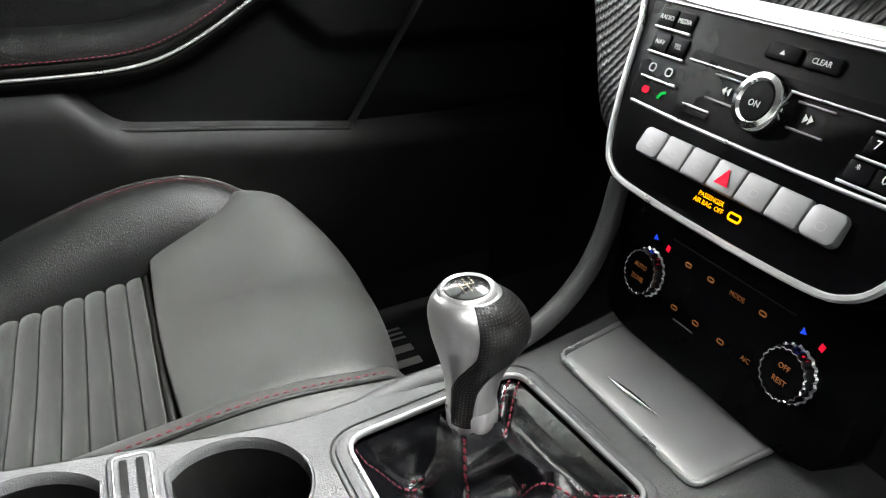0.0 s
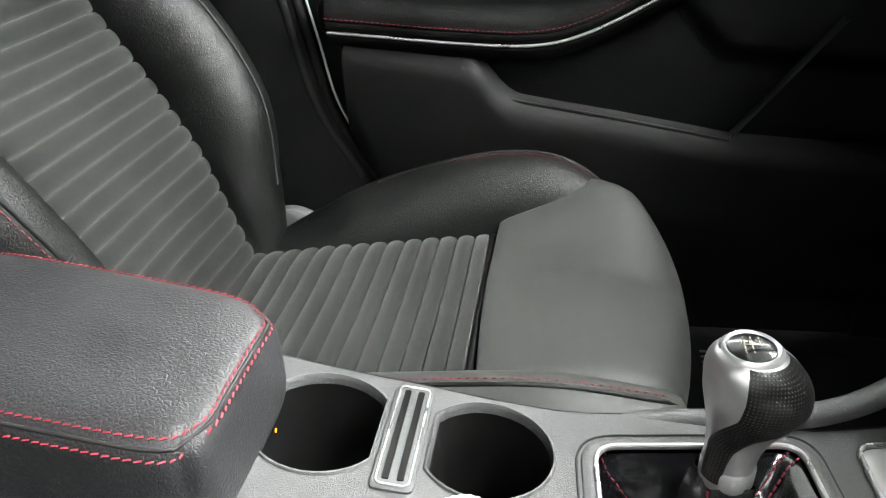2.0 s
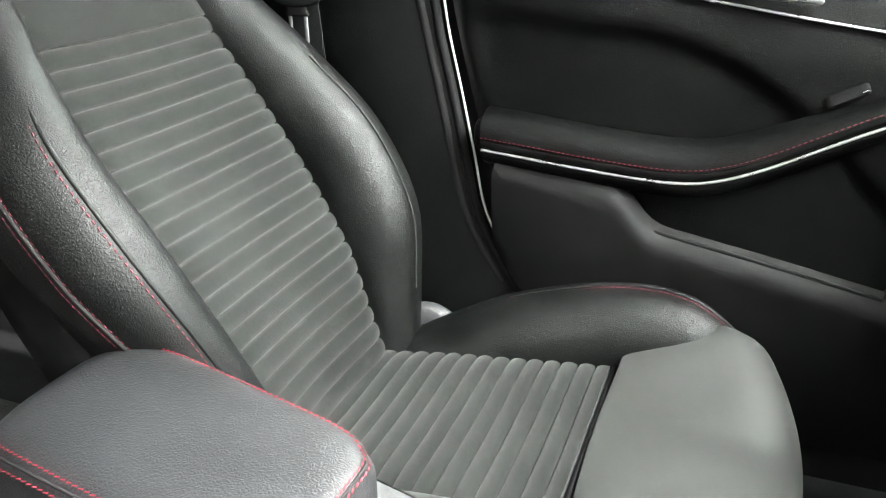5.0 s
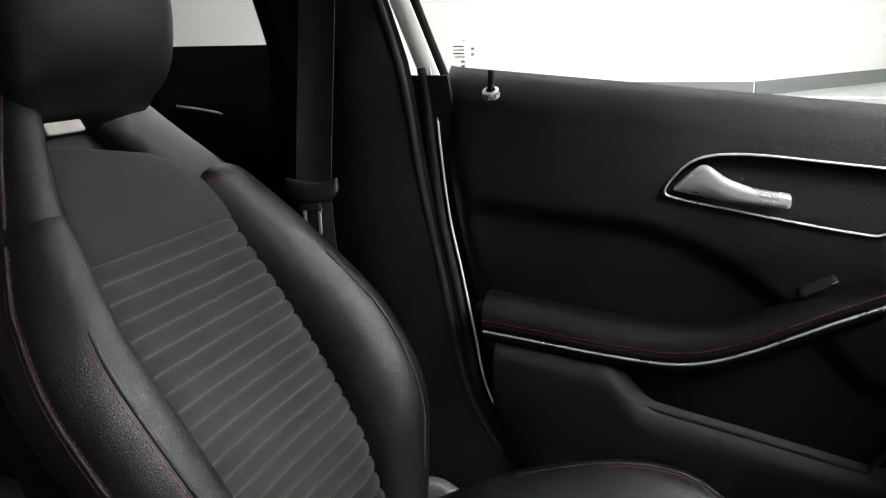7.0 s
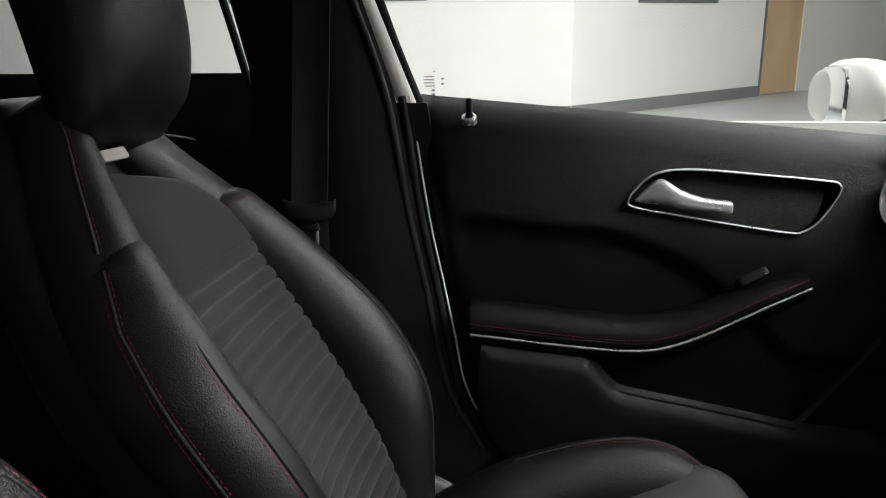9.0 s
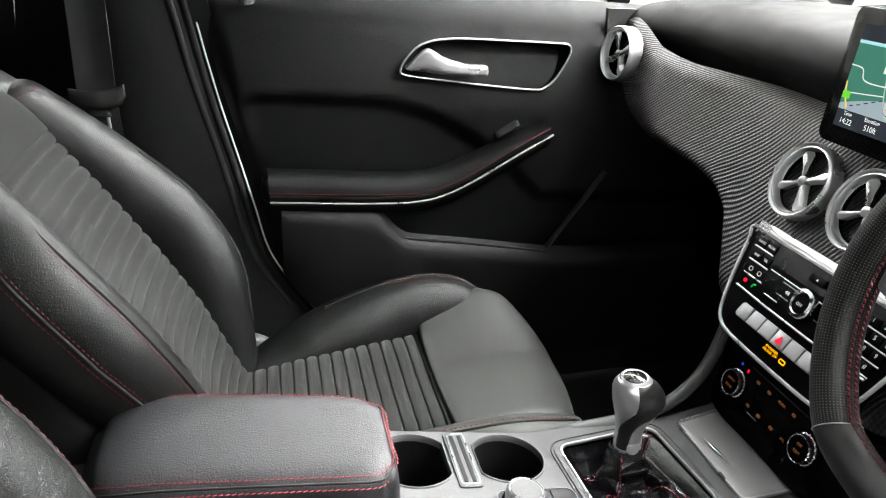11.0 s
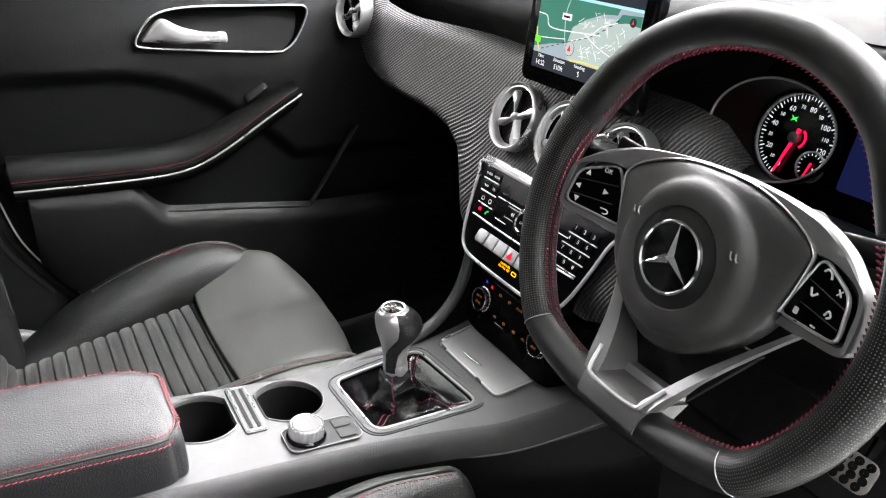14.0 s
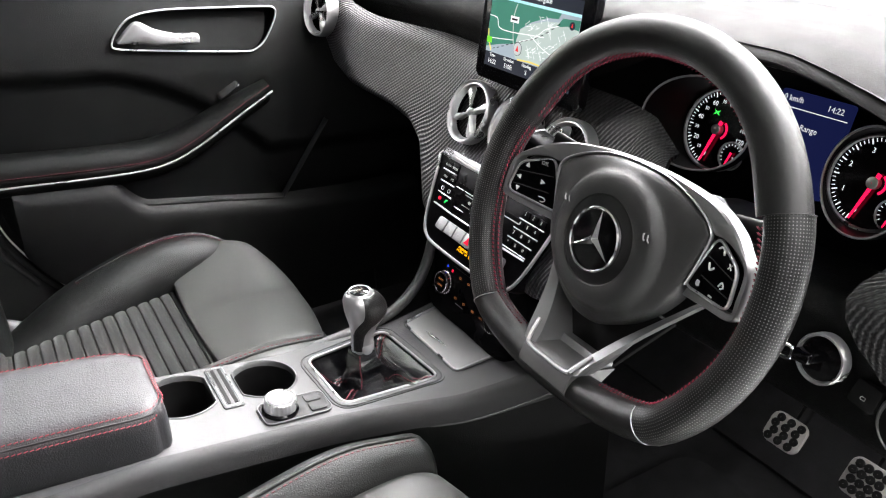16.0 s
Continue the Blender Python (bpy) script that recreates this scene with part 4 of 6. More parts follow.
con = thing("centre_console", "grey and black centre console with cup holders and chrome trims", "centre console", (0.1, 0, 0.255))


def cup(cx, cy, r, flat, sign):
    pts = []
    for a, b in circle(r, 40, cx, cy):
        if sign * (a - flat) > 0:
            a = flat
        pts.append((a, b))
    out = []
    for p in pts:
        if not out or math.dist(p, out[-1]) > 1e-4:
            out.append(p)
    return out


CUP1, CUP2 = cup(-0.056, 0.022, 0.045, -0.020, 1), cup(0.048, 0.020, 0.0415, 0.014, -1)
GEAR_QUAD = [(0.249, 0.069), (0.114, 0.037), (0.119, -0.076), (0.262, -0.070)]
TRAY_QUAD = [(0.357, 0.087), (0.284, 0.072), (0.286, -0.073), (0.359, -0.070)]
GEAR_HOLE = rpoly(swell(GEAR_QUAD, 1.07), 0.018)
TRAY_HOLE = rpoly(swell(TRAY_QUAD, 1.02), 0.010)
outer = [(x, lerp_at(RIGHT, x)) for x in np.linspace(-0.42, 0.385, 34)] + [(x, lerp_at(LEFT, x)) for x in np.linspace(0.385, -0.42, 34)]
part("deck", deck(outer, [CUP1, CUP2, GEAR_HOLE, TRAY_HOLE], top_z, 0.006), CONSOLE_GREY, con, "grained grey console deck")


def flank(side, lo=0, hi=99):
    table = RIGHT if side < 0 else LEFT
    prof = spline([(-0.001, -0.0012), (0.004, -0.0025), (0.0075, -0.007), (0.009, -0.014), (0.0098, -0.0265), (0.0098, -0.06), (0.0100, -0.14), (0.0105, -0.30)], 5)[lo:hi]

    def f(u, v):
        x = -0.45 + 0.90 * u
        q = prof[min(int(round(v * (len(prof) - 1))), len(prof) - 1)]
        flare = max(0, x - 0.2) * 0.25 if side < 0 else max(0, x - 0.22) * 0.1
        return Vector((x, lerp_at(table, x) + side * (q[0] + flare * min(1, -q[1] / 0.06)), top_z(min(x, 0.38)) + q[1] * (1.0)))
    return surf(f, 50, len(prof) - 1, 0.006)


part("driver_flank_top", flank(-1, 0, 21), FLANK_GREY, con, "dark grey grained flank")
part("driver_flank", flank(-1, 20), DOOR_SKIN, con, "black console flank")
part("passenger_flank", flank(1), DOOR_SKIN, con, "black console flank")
part("rear_box", sweep([(-0.50, 0.012, 0.42, 0.083, 0.165, 5), (-0.165, 0.01, 0.42, 0.086, 0.165, 5)], Y, Z, ends=False), SOFT, con)
part("flank_seam", tube([(-0.13, -0.0985, 0.566), (0.02, -0.1035, 0.549), (0.10, -0.1075, 0.536), (0.18, -0.120, 0.525), (0.26, -0.147, 0.522), (0.33, -0.170, 0.535), (0.385, -0.186, 0.550)], 0.0012, up=Y), GREY_SEAM, con, "dark panel joint")


def well(outline, name, depth, material, base=0.9):
    mid = Vector((sum(p[0] for p in outline) / len(outline), sum(p[1] for p in outline) / len(outline), 0))

    def rows(table):
        return [[Vector((mid.x + (a - mid.x) * k, mid.y + (b - mid.y) * k, top_z(a) + dz)) for a, b in outline] for k, dz in table]
    cup_well = part(name, skin(bmesh.new(), rows(((0.972, -0.004), (0.95, -0.02), (base, -depth), (0.02, -depth))), caps=False), material, con, "black cup holder well")
    part("cup_rim", skin(bmesh.new(), rows(((1.05, 0.0002), (1.03, 0.0016), (1.005, 0.0018), (0.985, 0.0002), (0.975, -0.002), (0.968, -0.006))), caps=False), CONSOLE_GREY, cup_well, "grained grey rim")
    return cup_well


well(CUP1, "cup_holder", 0.085, HARD)
well(CUP2, "cup_holder", 0.085, HARD)
part("amber_lamp", slab(circle(0.0016, 12), basis((-0.092, 0.030, 0.566), Y, Z), 0.0004), AMBER, con, "tiny amber lamp", smooth=False)
slotm = basis((-0.003, 0.020, top_z(-0.003) + 0.001), Vector((1, 0, -0.13)), Y)
part("card_slot", hoop(rrect(0.020, 0.088, 0.004), slotm @ put(0, 0, 0.0018), 0.0013, 0.0016), SATIN, con, "bright card holder surround")
part("divider_plate", slab(rrect(0.026, 0.094, 0.004), slotm @ put(0, 0, 0.0016), 0.004, 0.001), CONSOLE_GREY, con, "grey divider")
for o in (-0.0045, 0.0045):
    part("slot", slab(rrect(0.0042, 0.080, 0.001), slotm @ put(o, 0, 0.0024), 0.002), HARD, con, smooth=False)

# tray lid
traym = basis((0, 0, 0.5440), X, Y)
part("tray_lid", slab(rpoly(swell(TRAY_QUAD, 0.975), 0.009), traym @ put(0, 0, 0.001), 0.006, 0.0015), TRAYGREY, con, "satin grey sliding tray lid")
part("tray_trim", hoop(rpoly(TRAY_QUAD, 0.010), traym @ put(0, 0, 0.001), 0.0034, 0.004), SATIN, con, "bright tray surround")
part("finger_grip", sweep([(0.300, 0.032, 0.5460, 0.0004, 0.0006, 2), (0.302, 0.010, 0.5465, 0.0026, 0.0016, 2), (0.305, -0.016, 0.5460, 0.0004, 0.0006, 2)], X, Z, n=12), CHROME, con, "bright finger grip")

# padded rail that runs up to the dashboard on the passenger side
part("side_rail", tube([(0.105, 0.064, 0.546), (0.15, 0.078, 0.550), (0.22, 0.086, 0.550), (0.28, 0.096, 0.556), (0.325, 0.108, 0.577), (0.352, 0.117, 0.608), (0.368, 0.122, 0.645)], 0.008, 0.009, up=Z, n=14), CONSOLE_GREY, con, "padded grey side rail")

# rotary controller
rotm = basis((0.043, -0.057, top_z(0.045) + 0.001), Vector((1, 0, -0.13)), Y)
rot = thing("rotary_controller", "knurled silver rotary controller on the console", "control knob", rotm.translation)
part("base_plate", slab(rrect(0.086, 0.044, 0.010), rotm @ put(0.018, -0.002, 0.002), 0.004, 0.0015), FLANK_GREY, rot)
part("plate_trim", hoop(rrect(0.086, 0.044, 0.010), rotm @ put(0.018, -0.002, 0.002), 0.0015, 0.0018), SILVER, rot, "satin trim")
part("knob_foot", lathe([(0.0225, 0.002), (0.0225, 0.005), (0.0205, 0.007)], rotm @ put(0, 0, 0), 40), GLOSS, rot)
kn = []
for k in range(96):
    kn.append((0.0200 if k % 4 < 2 else 0.0194))
rings = [[rotm @ Vector((kn[k] * f * math.cos(2 * math.pi * k / 96), kn[k] * f * math.sin(2 * math.pi * k / 96), h)) for k in range(96)] for f, h in ((1, 0.005), (1, 0.0175), (0.97, 0.0195), (0.90, 0.0205), (0.86, 0.0198), (0.80, 0.0190), (0.02, 0.0192))]
part("knob", skin(bmesh.new(), rings), SATIN, rot, "knurled satin silver knob")
part("knob_dish", lathe([(0.0166, 0.0193), (0.0158, 0.0200), (0.0004, 0.0199)], rotm, 40), CONSOLE_GREY, rot, "dark grey knob dish")
part("back_button", slab(rrect(0.020, 0.016, 0.002), rotm @ put(0.044, 0.009, 0.004), 0.002, 0.0006), FLANK_GREY, rot)
part("menu_button", slab(rrect(0.020, 0.016, 0.002), rotm @ put(0.044, -0.011, 0.004), 0.002, 0.0006), FLANK_GREY, rot)

# armrest
arm = thing("armrest", "grey grained leather armrest with double red stitching", "armrest", (-0.25, 0.01, 0.57))
LID = [(-0.375, 0.0340, 0.612, 0.060, 0.030, 2.8), (-0.362, 0.0320, 0.617, 0.073, 0.035, 3.2), (-0.335, 0.0280, 0.621, 0.081, 0.038, 4.0), (-0.30, 0.0225, 0.622, 0.0825, 0.040, 4.6), (-0.24, 0.0125, 0.621, 0.0805, 0.040, 5.0), (-0.150, -0.0020, 0.618, 0.0765, 0.040, 5.0), (-0.120, -0.0060, 0.616, 0.0745, 0.0398, 4.8), (-0.105, -0.0080, 0.615, 0.0705, 0.0388, 4.6), (-0.097, -0.0090, 0.6145, 0.0640, 0.0376, 4.4)]
part("lid", sweep(LID, Y, Z, n=64, nose=0.34), ARM_LEATHER, arm)
part("lid_base", sweep([(x, y, 0.590, a * 0.93, 0.016, 3.4) for x, y, z, a, b, e in LID], Y, Z, n=40), HARD, arm, "black lid base")


def lid_line(deg, o, k, lift=0.0006):
    """A line round the lid's shoulder: along the driver's side, across the front and back along the other side."""
    rows = spline(LID, 4)
    c, s = math.cos(radians(deg)), math.sin(radians(deg))
    right = [(x, y - (a + lift) * c ** (2 / e), z + (b + lift) * s ** (2 / e)) for x, y, z, a, b, e in rows]
    left = [(x, y + (a + lift) * c ** (2 / e), z + (b + lift) * s ** (2 / e)) for x, y, z, a, b, e in rows]
    x, y, z, a, b, e = LID[-1]
    r = 0.34 * min(a, b)
    front = [(x + o * r + lift, y + w * a, z + (b - k * r) + lift) for w in (-0.7, -0.35, 0.0, 0.35, 0.7)]
    return right[:-1] + front + left[::-1][1:]


for deg, o, k in ((42, 0.66, 0.26), (18, 0.93, 0.66)):
    part("red_stitching", stitches(lid_line(deg, o, k), Vector((0.2, -0.5, 0.8)), 0.0040, 0.0018, 0.00055, steps=3, wave=0.9), RED_THREAD, arm, "red stitch line")
part("seam", tube(lid_line(30, 0.82, 0.44, 0.0), 0.0012, up=Z, steps=2), DARK_THREAD, arm, "dark leather seam")

# gear lever
gear = thing("gear_lever", "silver and perforated leather gear knob over a black gaiter", "gear lever", (0.19, 0, 0.545))
gm = basis((0.181, -0.004, top_z(0.181) + 0.001), Vector((1, 0, -0.13)), Y)
GEAR_LOCAL = [(x - 0.181, y + 0.004) for x, y in GEAR_QUAD]
part("frame_trim", hoop(rpoly(GEAR_LOCAL, 0.016, 8), gm, 0.0036, 0.0044), SATIN, gear, "broad satin gaiter surround")
part("outer_trim", hoop(rpoly(swell(GEAR_LOCAL, 1.075), 0.020, 8), gm, 0.0072, 0.0026), CONSOLE_GREY, gear, "satin grey outer step")
# thin dark bead draws the shadow line of the soft outer step
part("step_shadow", hoop(rpoly(swell(GEAR_LOCAL, 1.17), 0.026, 8), gm @ put(0, 0, -0.0006), 0.0014, 0.0012), DARK_THREAD, gear, "dark bead for the step's shadow line")
base = rpoly(swell(GEAR_LOCAL, 0.965), 0.012, 11)
rings = []
nb = len(base)
top, root = Vector((0.1905, 0.017, 0.568)), Vector((0.187, 0.006, top_z(0.187) - 0.034))
for k in range(25):
    t = k / 24
    r = []
    for j, (a, b) in enumerate(base):
        ang = math.atan2(b, a)
        low = gm @ Vector((a, b, -0.004))
        out = Vector((math.cos(ang), math.sin(ang), 0))
        pleat = math.sin(3 * ang + 0.6) * 0.55 + math.sin(7 * ang + 2.0) * 0.45
        if t < 0.5:
            q = t / 0.5
            foot = root + out * (0.031 + 0.004 * pleat)
            ahead = 0.5 + 0.5 * math.cos(ang + 0.5)
            p = low.lerp(foot, q ** 0.8)
            p.z = low.z + (foot.z - low.z) * q ** (0.45 + 1.9 * ahead)
            p.z += (0.005 + 0.008 * ahead) * math.sin(math.pi * q) * math.sin(3.2 * ang + 4 * q) + 0.004 * math.sin(9 * ang) * math.sin(math.pi * q) * q
        else:
            q = (t - 0.5) / 0.5
            rad = 0.031 - 0.0125 * q ** 0.8 + 0.004 * pleat * (1 - q) + 0.0028 * math.sin(5 * ang + 9 * q) * math.sin(math.pi * q) + 0.0018 * math.sin(15 * q) * math.sin(math.pi * q)
            p = root.lerp(top, q) + out * rad
        r.append(p)
    rings.append(r)
boot = part("gaiter", skin(bmesh.new(), rings, caps=False), BOOT, gear, "black leather gaiter")
for j in (5, 17, 29, 41):
    pts = [rings[k][j] for k in range(0, 14)]
    along = (pts[-1] - pts[0]).normalized()
    for off in (-0.0035, 0.0035):
        side = Vector((-along.y, along.x, 0)).normalized() * off
        part("red_stitching", stitches([p + side + Vector((0, 0, 0.0014)) for p in pts], Z, 0.0034, 0.0018, 0.0006), RED_DIM, boot, "red stitch line")
for j in (31, 33):
    pts = [rings[k][j] for k in range(12, 25)]
    part("red_stitching", stitches([p + (p - Vector((0.190, 0.010, p.z))).normalized() * 0.0008 for p in pts], Vector((-0.7, -0.7, 0)), 0.0034, 0.0018, 0.0004), RED_DIM, boot, "red stitch line")
axis = Vector((0.06, 0.03, 1)).normalized()
kx = (X - axis * axis.x).normalized()
ky = axis.cross(kx)


def kp(h, fwd=0.0):
    return Vector((0.1905, 0.017, 0.566)) + axis * (0.95 * h) + kx * fwd


part("collar", lathe([(0.0148, -0.004), (0.0160, 0.0), (0.0160, 0.010), (0.0152, 0.012)], Matrix.Translation(kp(0)) @ axis.to_track_quat("Z", "Y").to_matrix().to_4x4(), 28), SATIN, gear, "satin silver collar")
knob_rows = [(0.004, 0.0, 0.0150, 0.0150, 2.2), (0.022, 0.0, 0.0152, 0.0152, 2.2), (0.038, 0.002, 0.0188, 0.0178, 2.2), (0.051, 0.005, 0.0248, 0.0230, 2.2), (0.062, 0.006, 0.0285, 0.0260, 2.2), (0.071, 0.005, 0.0288, 0.0264, 2.2), (0.0790, 0.003, 0.0275, 0.0254, 2.2), (0.0855, 0.001, 0.0246, 0.0228, 2.2), (0.0905, -0.001, 0.0205, 0.0192, 2.1), (0.0935, -0.002, 0.0165, 0.0158, 2.0)]
part("knob", sweep([(*kp(h, f), a, b, e) for h, f, a, b, e in knob_rows], kx, ky, n=40, ends=False), KNOB_METAL, gear, "silver gear knob")
band = []
for h, f, a, b, e in spline(knob_rows, 4)[:-2]:
    ring = []
    half = np.interp(h, [0.01, 0.03, 0.045, 0.06, 0.075, 0.09], [0.55, 0.55, 0.50, 0.68, 0.95, 1.00])
    mid = np.interp(h, [0.01, 0.03, 0.045, 0.06, 0.075, 0.09], [-2.5, -2.35, -1.95, -1.35, -0.95, -0.80])
    for k in range(13):
        t = -half + 2 * half * k / 12 + mid
        c, s_ = math.cos(t), math.sin(t)
        grow = 0.0009 * (1 - (abs(k - 6) / 6) ** 8) + 0.0001
        ring.append(kp(h, f) + kx * ((a + grow) * math.copysign(abs(c) ** (2 / e), c)) + ky * ((b + grow) * math.copysign(abs(s_) ** (2 / e), s_)))
    band.append(ring)
part("leather_band", skin(bmesh.new(), band, closed_ring=False, caps=False), PERF, gear, "perforated black leather band")
capm = Matrix.Translation(kp(0.0945, -0.002)) @ (axis + Vector((-0.06, -0.05, 0))).normalized().to_track_quat("Z", "X").to_matrix().to_4x4()
part("cap_ring", lathe([(0.0182, -0.006), (0.0172, -0.0005), (0.0150, 0.0016), (0.0134, 0.0006)], capm, 36), SATIN, gear, "bright cap ring")
part("cap", lathe([(0.0136, -0.002), (0.0128, 0.0010), (0.008, 0.0020), (0.0005, 0.0023)], capm, 36), GLOSS, gear, "gloss black cap with shift pattern")
CAP_MARK = mat("bronze_print", (0.16, 0.13, 0.09), 0.4, 0.4)
bmk = bmesh.new()
for a, b, w, h in ((-0.0042, 0, 0.0005, 0.008), (0, 0, 0.0005, 0.008), (0.0042, 0.0020, 0.0005, 0.0040), (0.0, 0, 0.0084, 0.0005)):
    slab([(a - w / 2, b - h / 2), (a + w / 2, b - h / 2), (a + w / 2, b + h / 2), (a - w / 2, b + h / 2)], capm @ pose(0, 0, 0.0027, 0, 0, -90), 0.0006, bm=bmk)
for k, (a, b) in enumerate(((-0.0042, 0.0065), (-0.0042, -0.0065), (0, 0.0065), (0, -0.0065), (0.0042, 0.0065))):
    words("shift_number", str(k + 1), 0.0026, capm @ pose(0, 0, 0.0024, 0, 0, -90) @ put(a, b, 0), CAP_MARK, gear)
part("shift_pattern", bmk, CAP_MARK, gear, smooth=False)

# ---------------------------------------------------------------- dashboard
dash = thing("dashboard", "black soft dashboard with carbon-look trim panel", "dashboard", (0.6, 0, 0.7))


def hood(y):
    """How far the dial hood lifts and pulls the dash top."""
    return math.exp(-(((y + 0.33) / 0.19) ** 4))


LIFT = [(-0.66, -0.03), (-0.56, -0.020), (-0.48, 0.004), (-0.42, 0.022), (-0.38, 0.030), (-0.33, 0.030), (-0.25, 0.030), (-0.15, 0.031), (-0.09, 0.020), (-0.02, 0.004), (0.05, 0.0), (0.64, 0.0)]


PAD = [(1.05, 0.925), (0.90, 0.965), (0.75, 0.990), (0.62, 1.000), (0.54, 1.000), (0.50, 0.992), (0.478, 0.976), (0.470, 0.958), (0.474, 0.940), (0.486, 0.922), (0.50, 0.90)]
pad_curve = spline(PAD, 4)


def pad(u, v):
    y = -0.66 + 1.30 * u
    q = pad_curve[min(int(round(v * (len(pad_curve) - 1))), len(pad_curve) - 1)]
    front = np.clip((0.75 - q[0]) / 0.28, 0, 1)
    out = np.clip((abs(y) - 0.45) / 0.2, 0, 1) ** 2
    h = hood(y)
    x, z = q[0] - 0.045 * out * front - 0.030 * h * front, q[1] - (0.012 * out if y > 0 else 0) + lerp_at(LIFT, y) * front
    tail = np.clip((0.96 - q[1]) / 0.06, 0, 1) if q[0] < 0.52 and v > 0.5 else 0.0
    k = np.clip(h * 1.3, 0, 1)
    nose = np.clip((0.990 - q[1]) / 0.05, 0, 1) if v > 0.5 else 0.0
    z += 0.024 * nose * k
    return Vector((x + 0.16 * tail * k, y, z + (0.985 - z) * 0.8 * tail * k))


part("upper_pad", surf(pad, 90, len(pad_curve) - 1, 0.012), PAD_TOP, dash, "black grained dashboard top")

GRILLE = mat("speaker_grille", (0.03, 0.03, 0.03), 0.6, vary=0.1, spec=0.15, bump=("holes", 260.0, 0.0006))


def grille(u, v):
    x, y = 0.59 + 0.17 * u, 0.055 - 0.15 * v
    xs, zs = [q[0] for q in PAD[:6]][::-1], [q[1] for q in PAD[:6]][::-1]
    front = np.clip((0.75 - x) / 0.28, 0, 1)
    return Vector((x, y, float(np.interp(x, xs, zs)) + lerp_at(LIFT, y) * front + 0.004))


part("speaker_grille", surf(grille, 12, 10, 0.003), GRILLE, dash, "perforated speaker grille")

TOPZ = [(-0.25, 0.875), (-0.20, 0.900), (-0.15, 0.907), (0.0, 0.908), (0.10, 0.908), (0.25, 0.918), (0.40, 0.924), (0.50, 0.934), (0.58, 0.960), (0.62, 0.968)]
LOWZ = [(-0.25, 0.82), (-0.22, 0.74), (-0.19, 0.68), (-0.13, 0.66), (0.13, 0.66), (0.165, 0.675), (0.19, 0.705), (0.225, 0.750), (0.27, 0.776), (0.34, 0.792), (0.45, 0.804), (0.52, 0.822), (0.58, 0.862), (0.62, 0.885)]


def trim_x(y, z):
    inner = 0.366 + 0.50 * (z - 0.688)
    outer_ = 0.402 + 0.30 * (z - 0.86) + 0.03 * np.clip((0.45 - y) / 0.3, 0, 1)
    k = np.clip((y - 0.14) / 0.30, 0, 1)
    k = k * k * (3 - 2 * k)
    return inner * (1 - k) + outer_ * k


def trim(u, v):
    y = -0.25 + 0.87 * u
    zt, zl = lerp_at(TOPZ, y), lerp_at(LOWZ, y)
    z = zt + (zl - zt) * v
    roll = 0.02 * (1 - min(1, (1 - v) * 6)) ** 2 + 0.014 * (1 - min(1, v * 8)) ** 2
    return Vector((trim_x(y, z) + roll, y, z))


part("trim_panel", surf(trim, 120, 40, 0.006), CARBON, dash, "carbon-look trim panel")


def lower(u, v):
    y = 0.205 + 0.425 * u
    zl = lerp_at(LOWZ, y)
    q = spline([(0.018, 0.0), (0.055, -0.02), (0.10, -0.05), (0.15, -0.12), (0.20, -0.24), (0.22, -0.36)], 5)
    p = q[min(int(round(v * (len(q) - 1))), len(q) - 1)]
    zz = zl + p[1] * (zl - 0.42) / 0.37
    return Vector((trim_x(y, zl) + p[0] + 0.05, y, zz))


part("glovebox", surf(lower, 24, 25, 0.01), HARD, dash, "black glovebox and knee panel")
part("dash_end_cap", surf(lambda u, v: Vector((0.40 + 0.5 * u, 0.632, 0.50 + 0.48 * v - 0.03 * u)), 4, 4, 0.01), SOFT, dash)

# driver's side lower panel
def knee(u, v):
    y = -0.13 - 0.52 * u
    q = spline([(0.60, 0.80), (0.50, 0.800), (0.445, 0.79), (0.432, 0.765), (0.436, 0.72), (0.46, 0.67), (0.52, 0.63), (0.62, 0.60)], 4)
    p = q[min(int(round(v * (len(q) - 1))), len(q) - 1)]
    return Vector((p[0] + 0.02 * math.cos((y + 0.4) * 5), y, p[1]))


part("knee_panel", surf(knee, 24, 28, 0.008), DOOR_SKIN, dash, "black driver's knee panel")
CARBON_EDGE = [(0.770, -0.545), (0.778, -0.536), (0.790, -0.516), (0.808, -0.499), (0.826, -0.494), (0.845, -0.502), (0.864, -0.517), (0.92, -0.545)]
part("outer_trim_panel", surf(lambda u, v: Vector((0.422 + 0.02 * v, lerp_at(CARBON_EDGE, 0.770 + 0.15 * v) - 0.10 * u, 0.770 + 0.15 * v)), 8, 24, 0.006), CARBON, dash, "carbon-look trim panel")

# column shroud
part("column_shroud", sweep([(0.49, -0.35, 0.800, 0.055, 0.045, 3), (0.40, -0.35, 0.825, 0.050, 0.045, 2.8), (0.345, -0.35, 0.845, 0.042, 0.040, 2.6)], Y, Z), HARD, dash, "black steering column shroud")


VENT_RING = mat("vent_ring_metal", (0.66, 0.66, 0.67), 0.30, 0.9, vary=0.05)


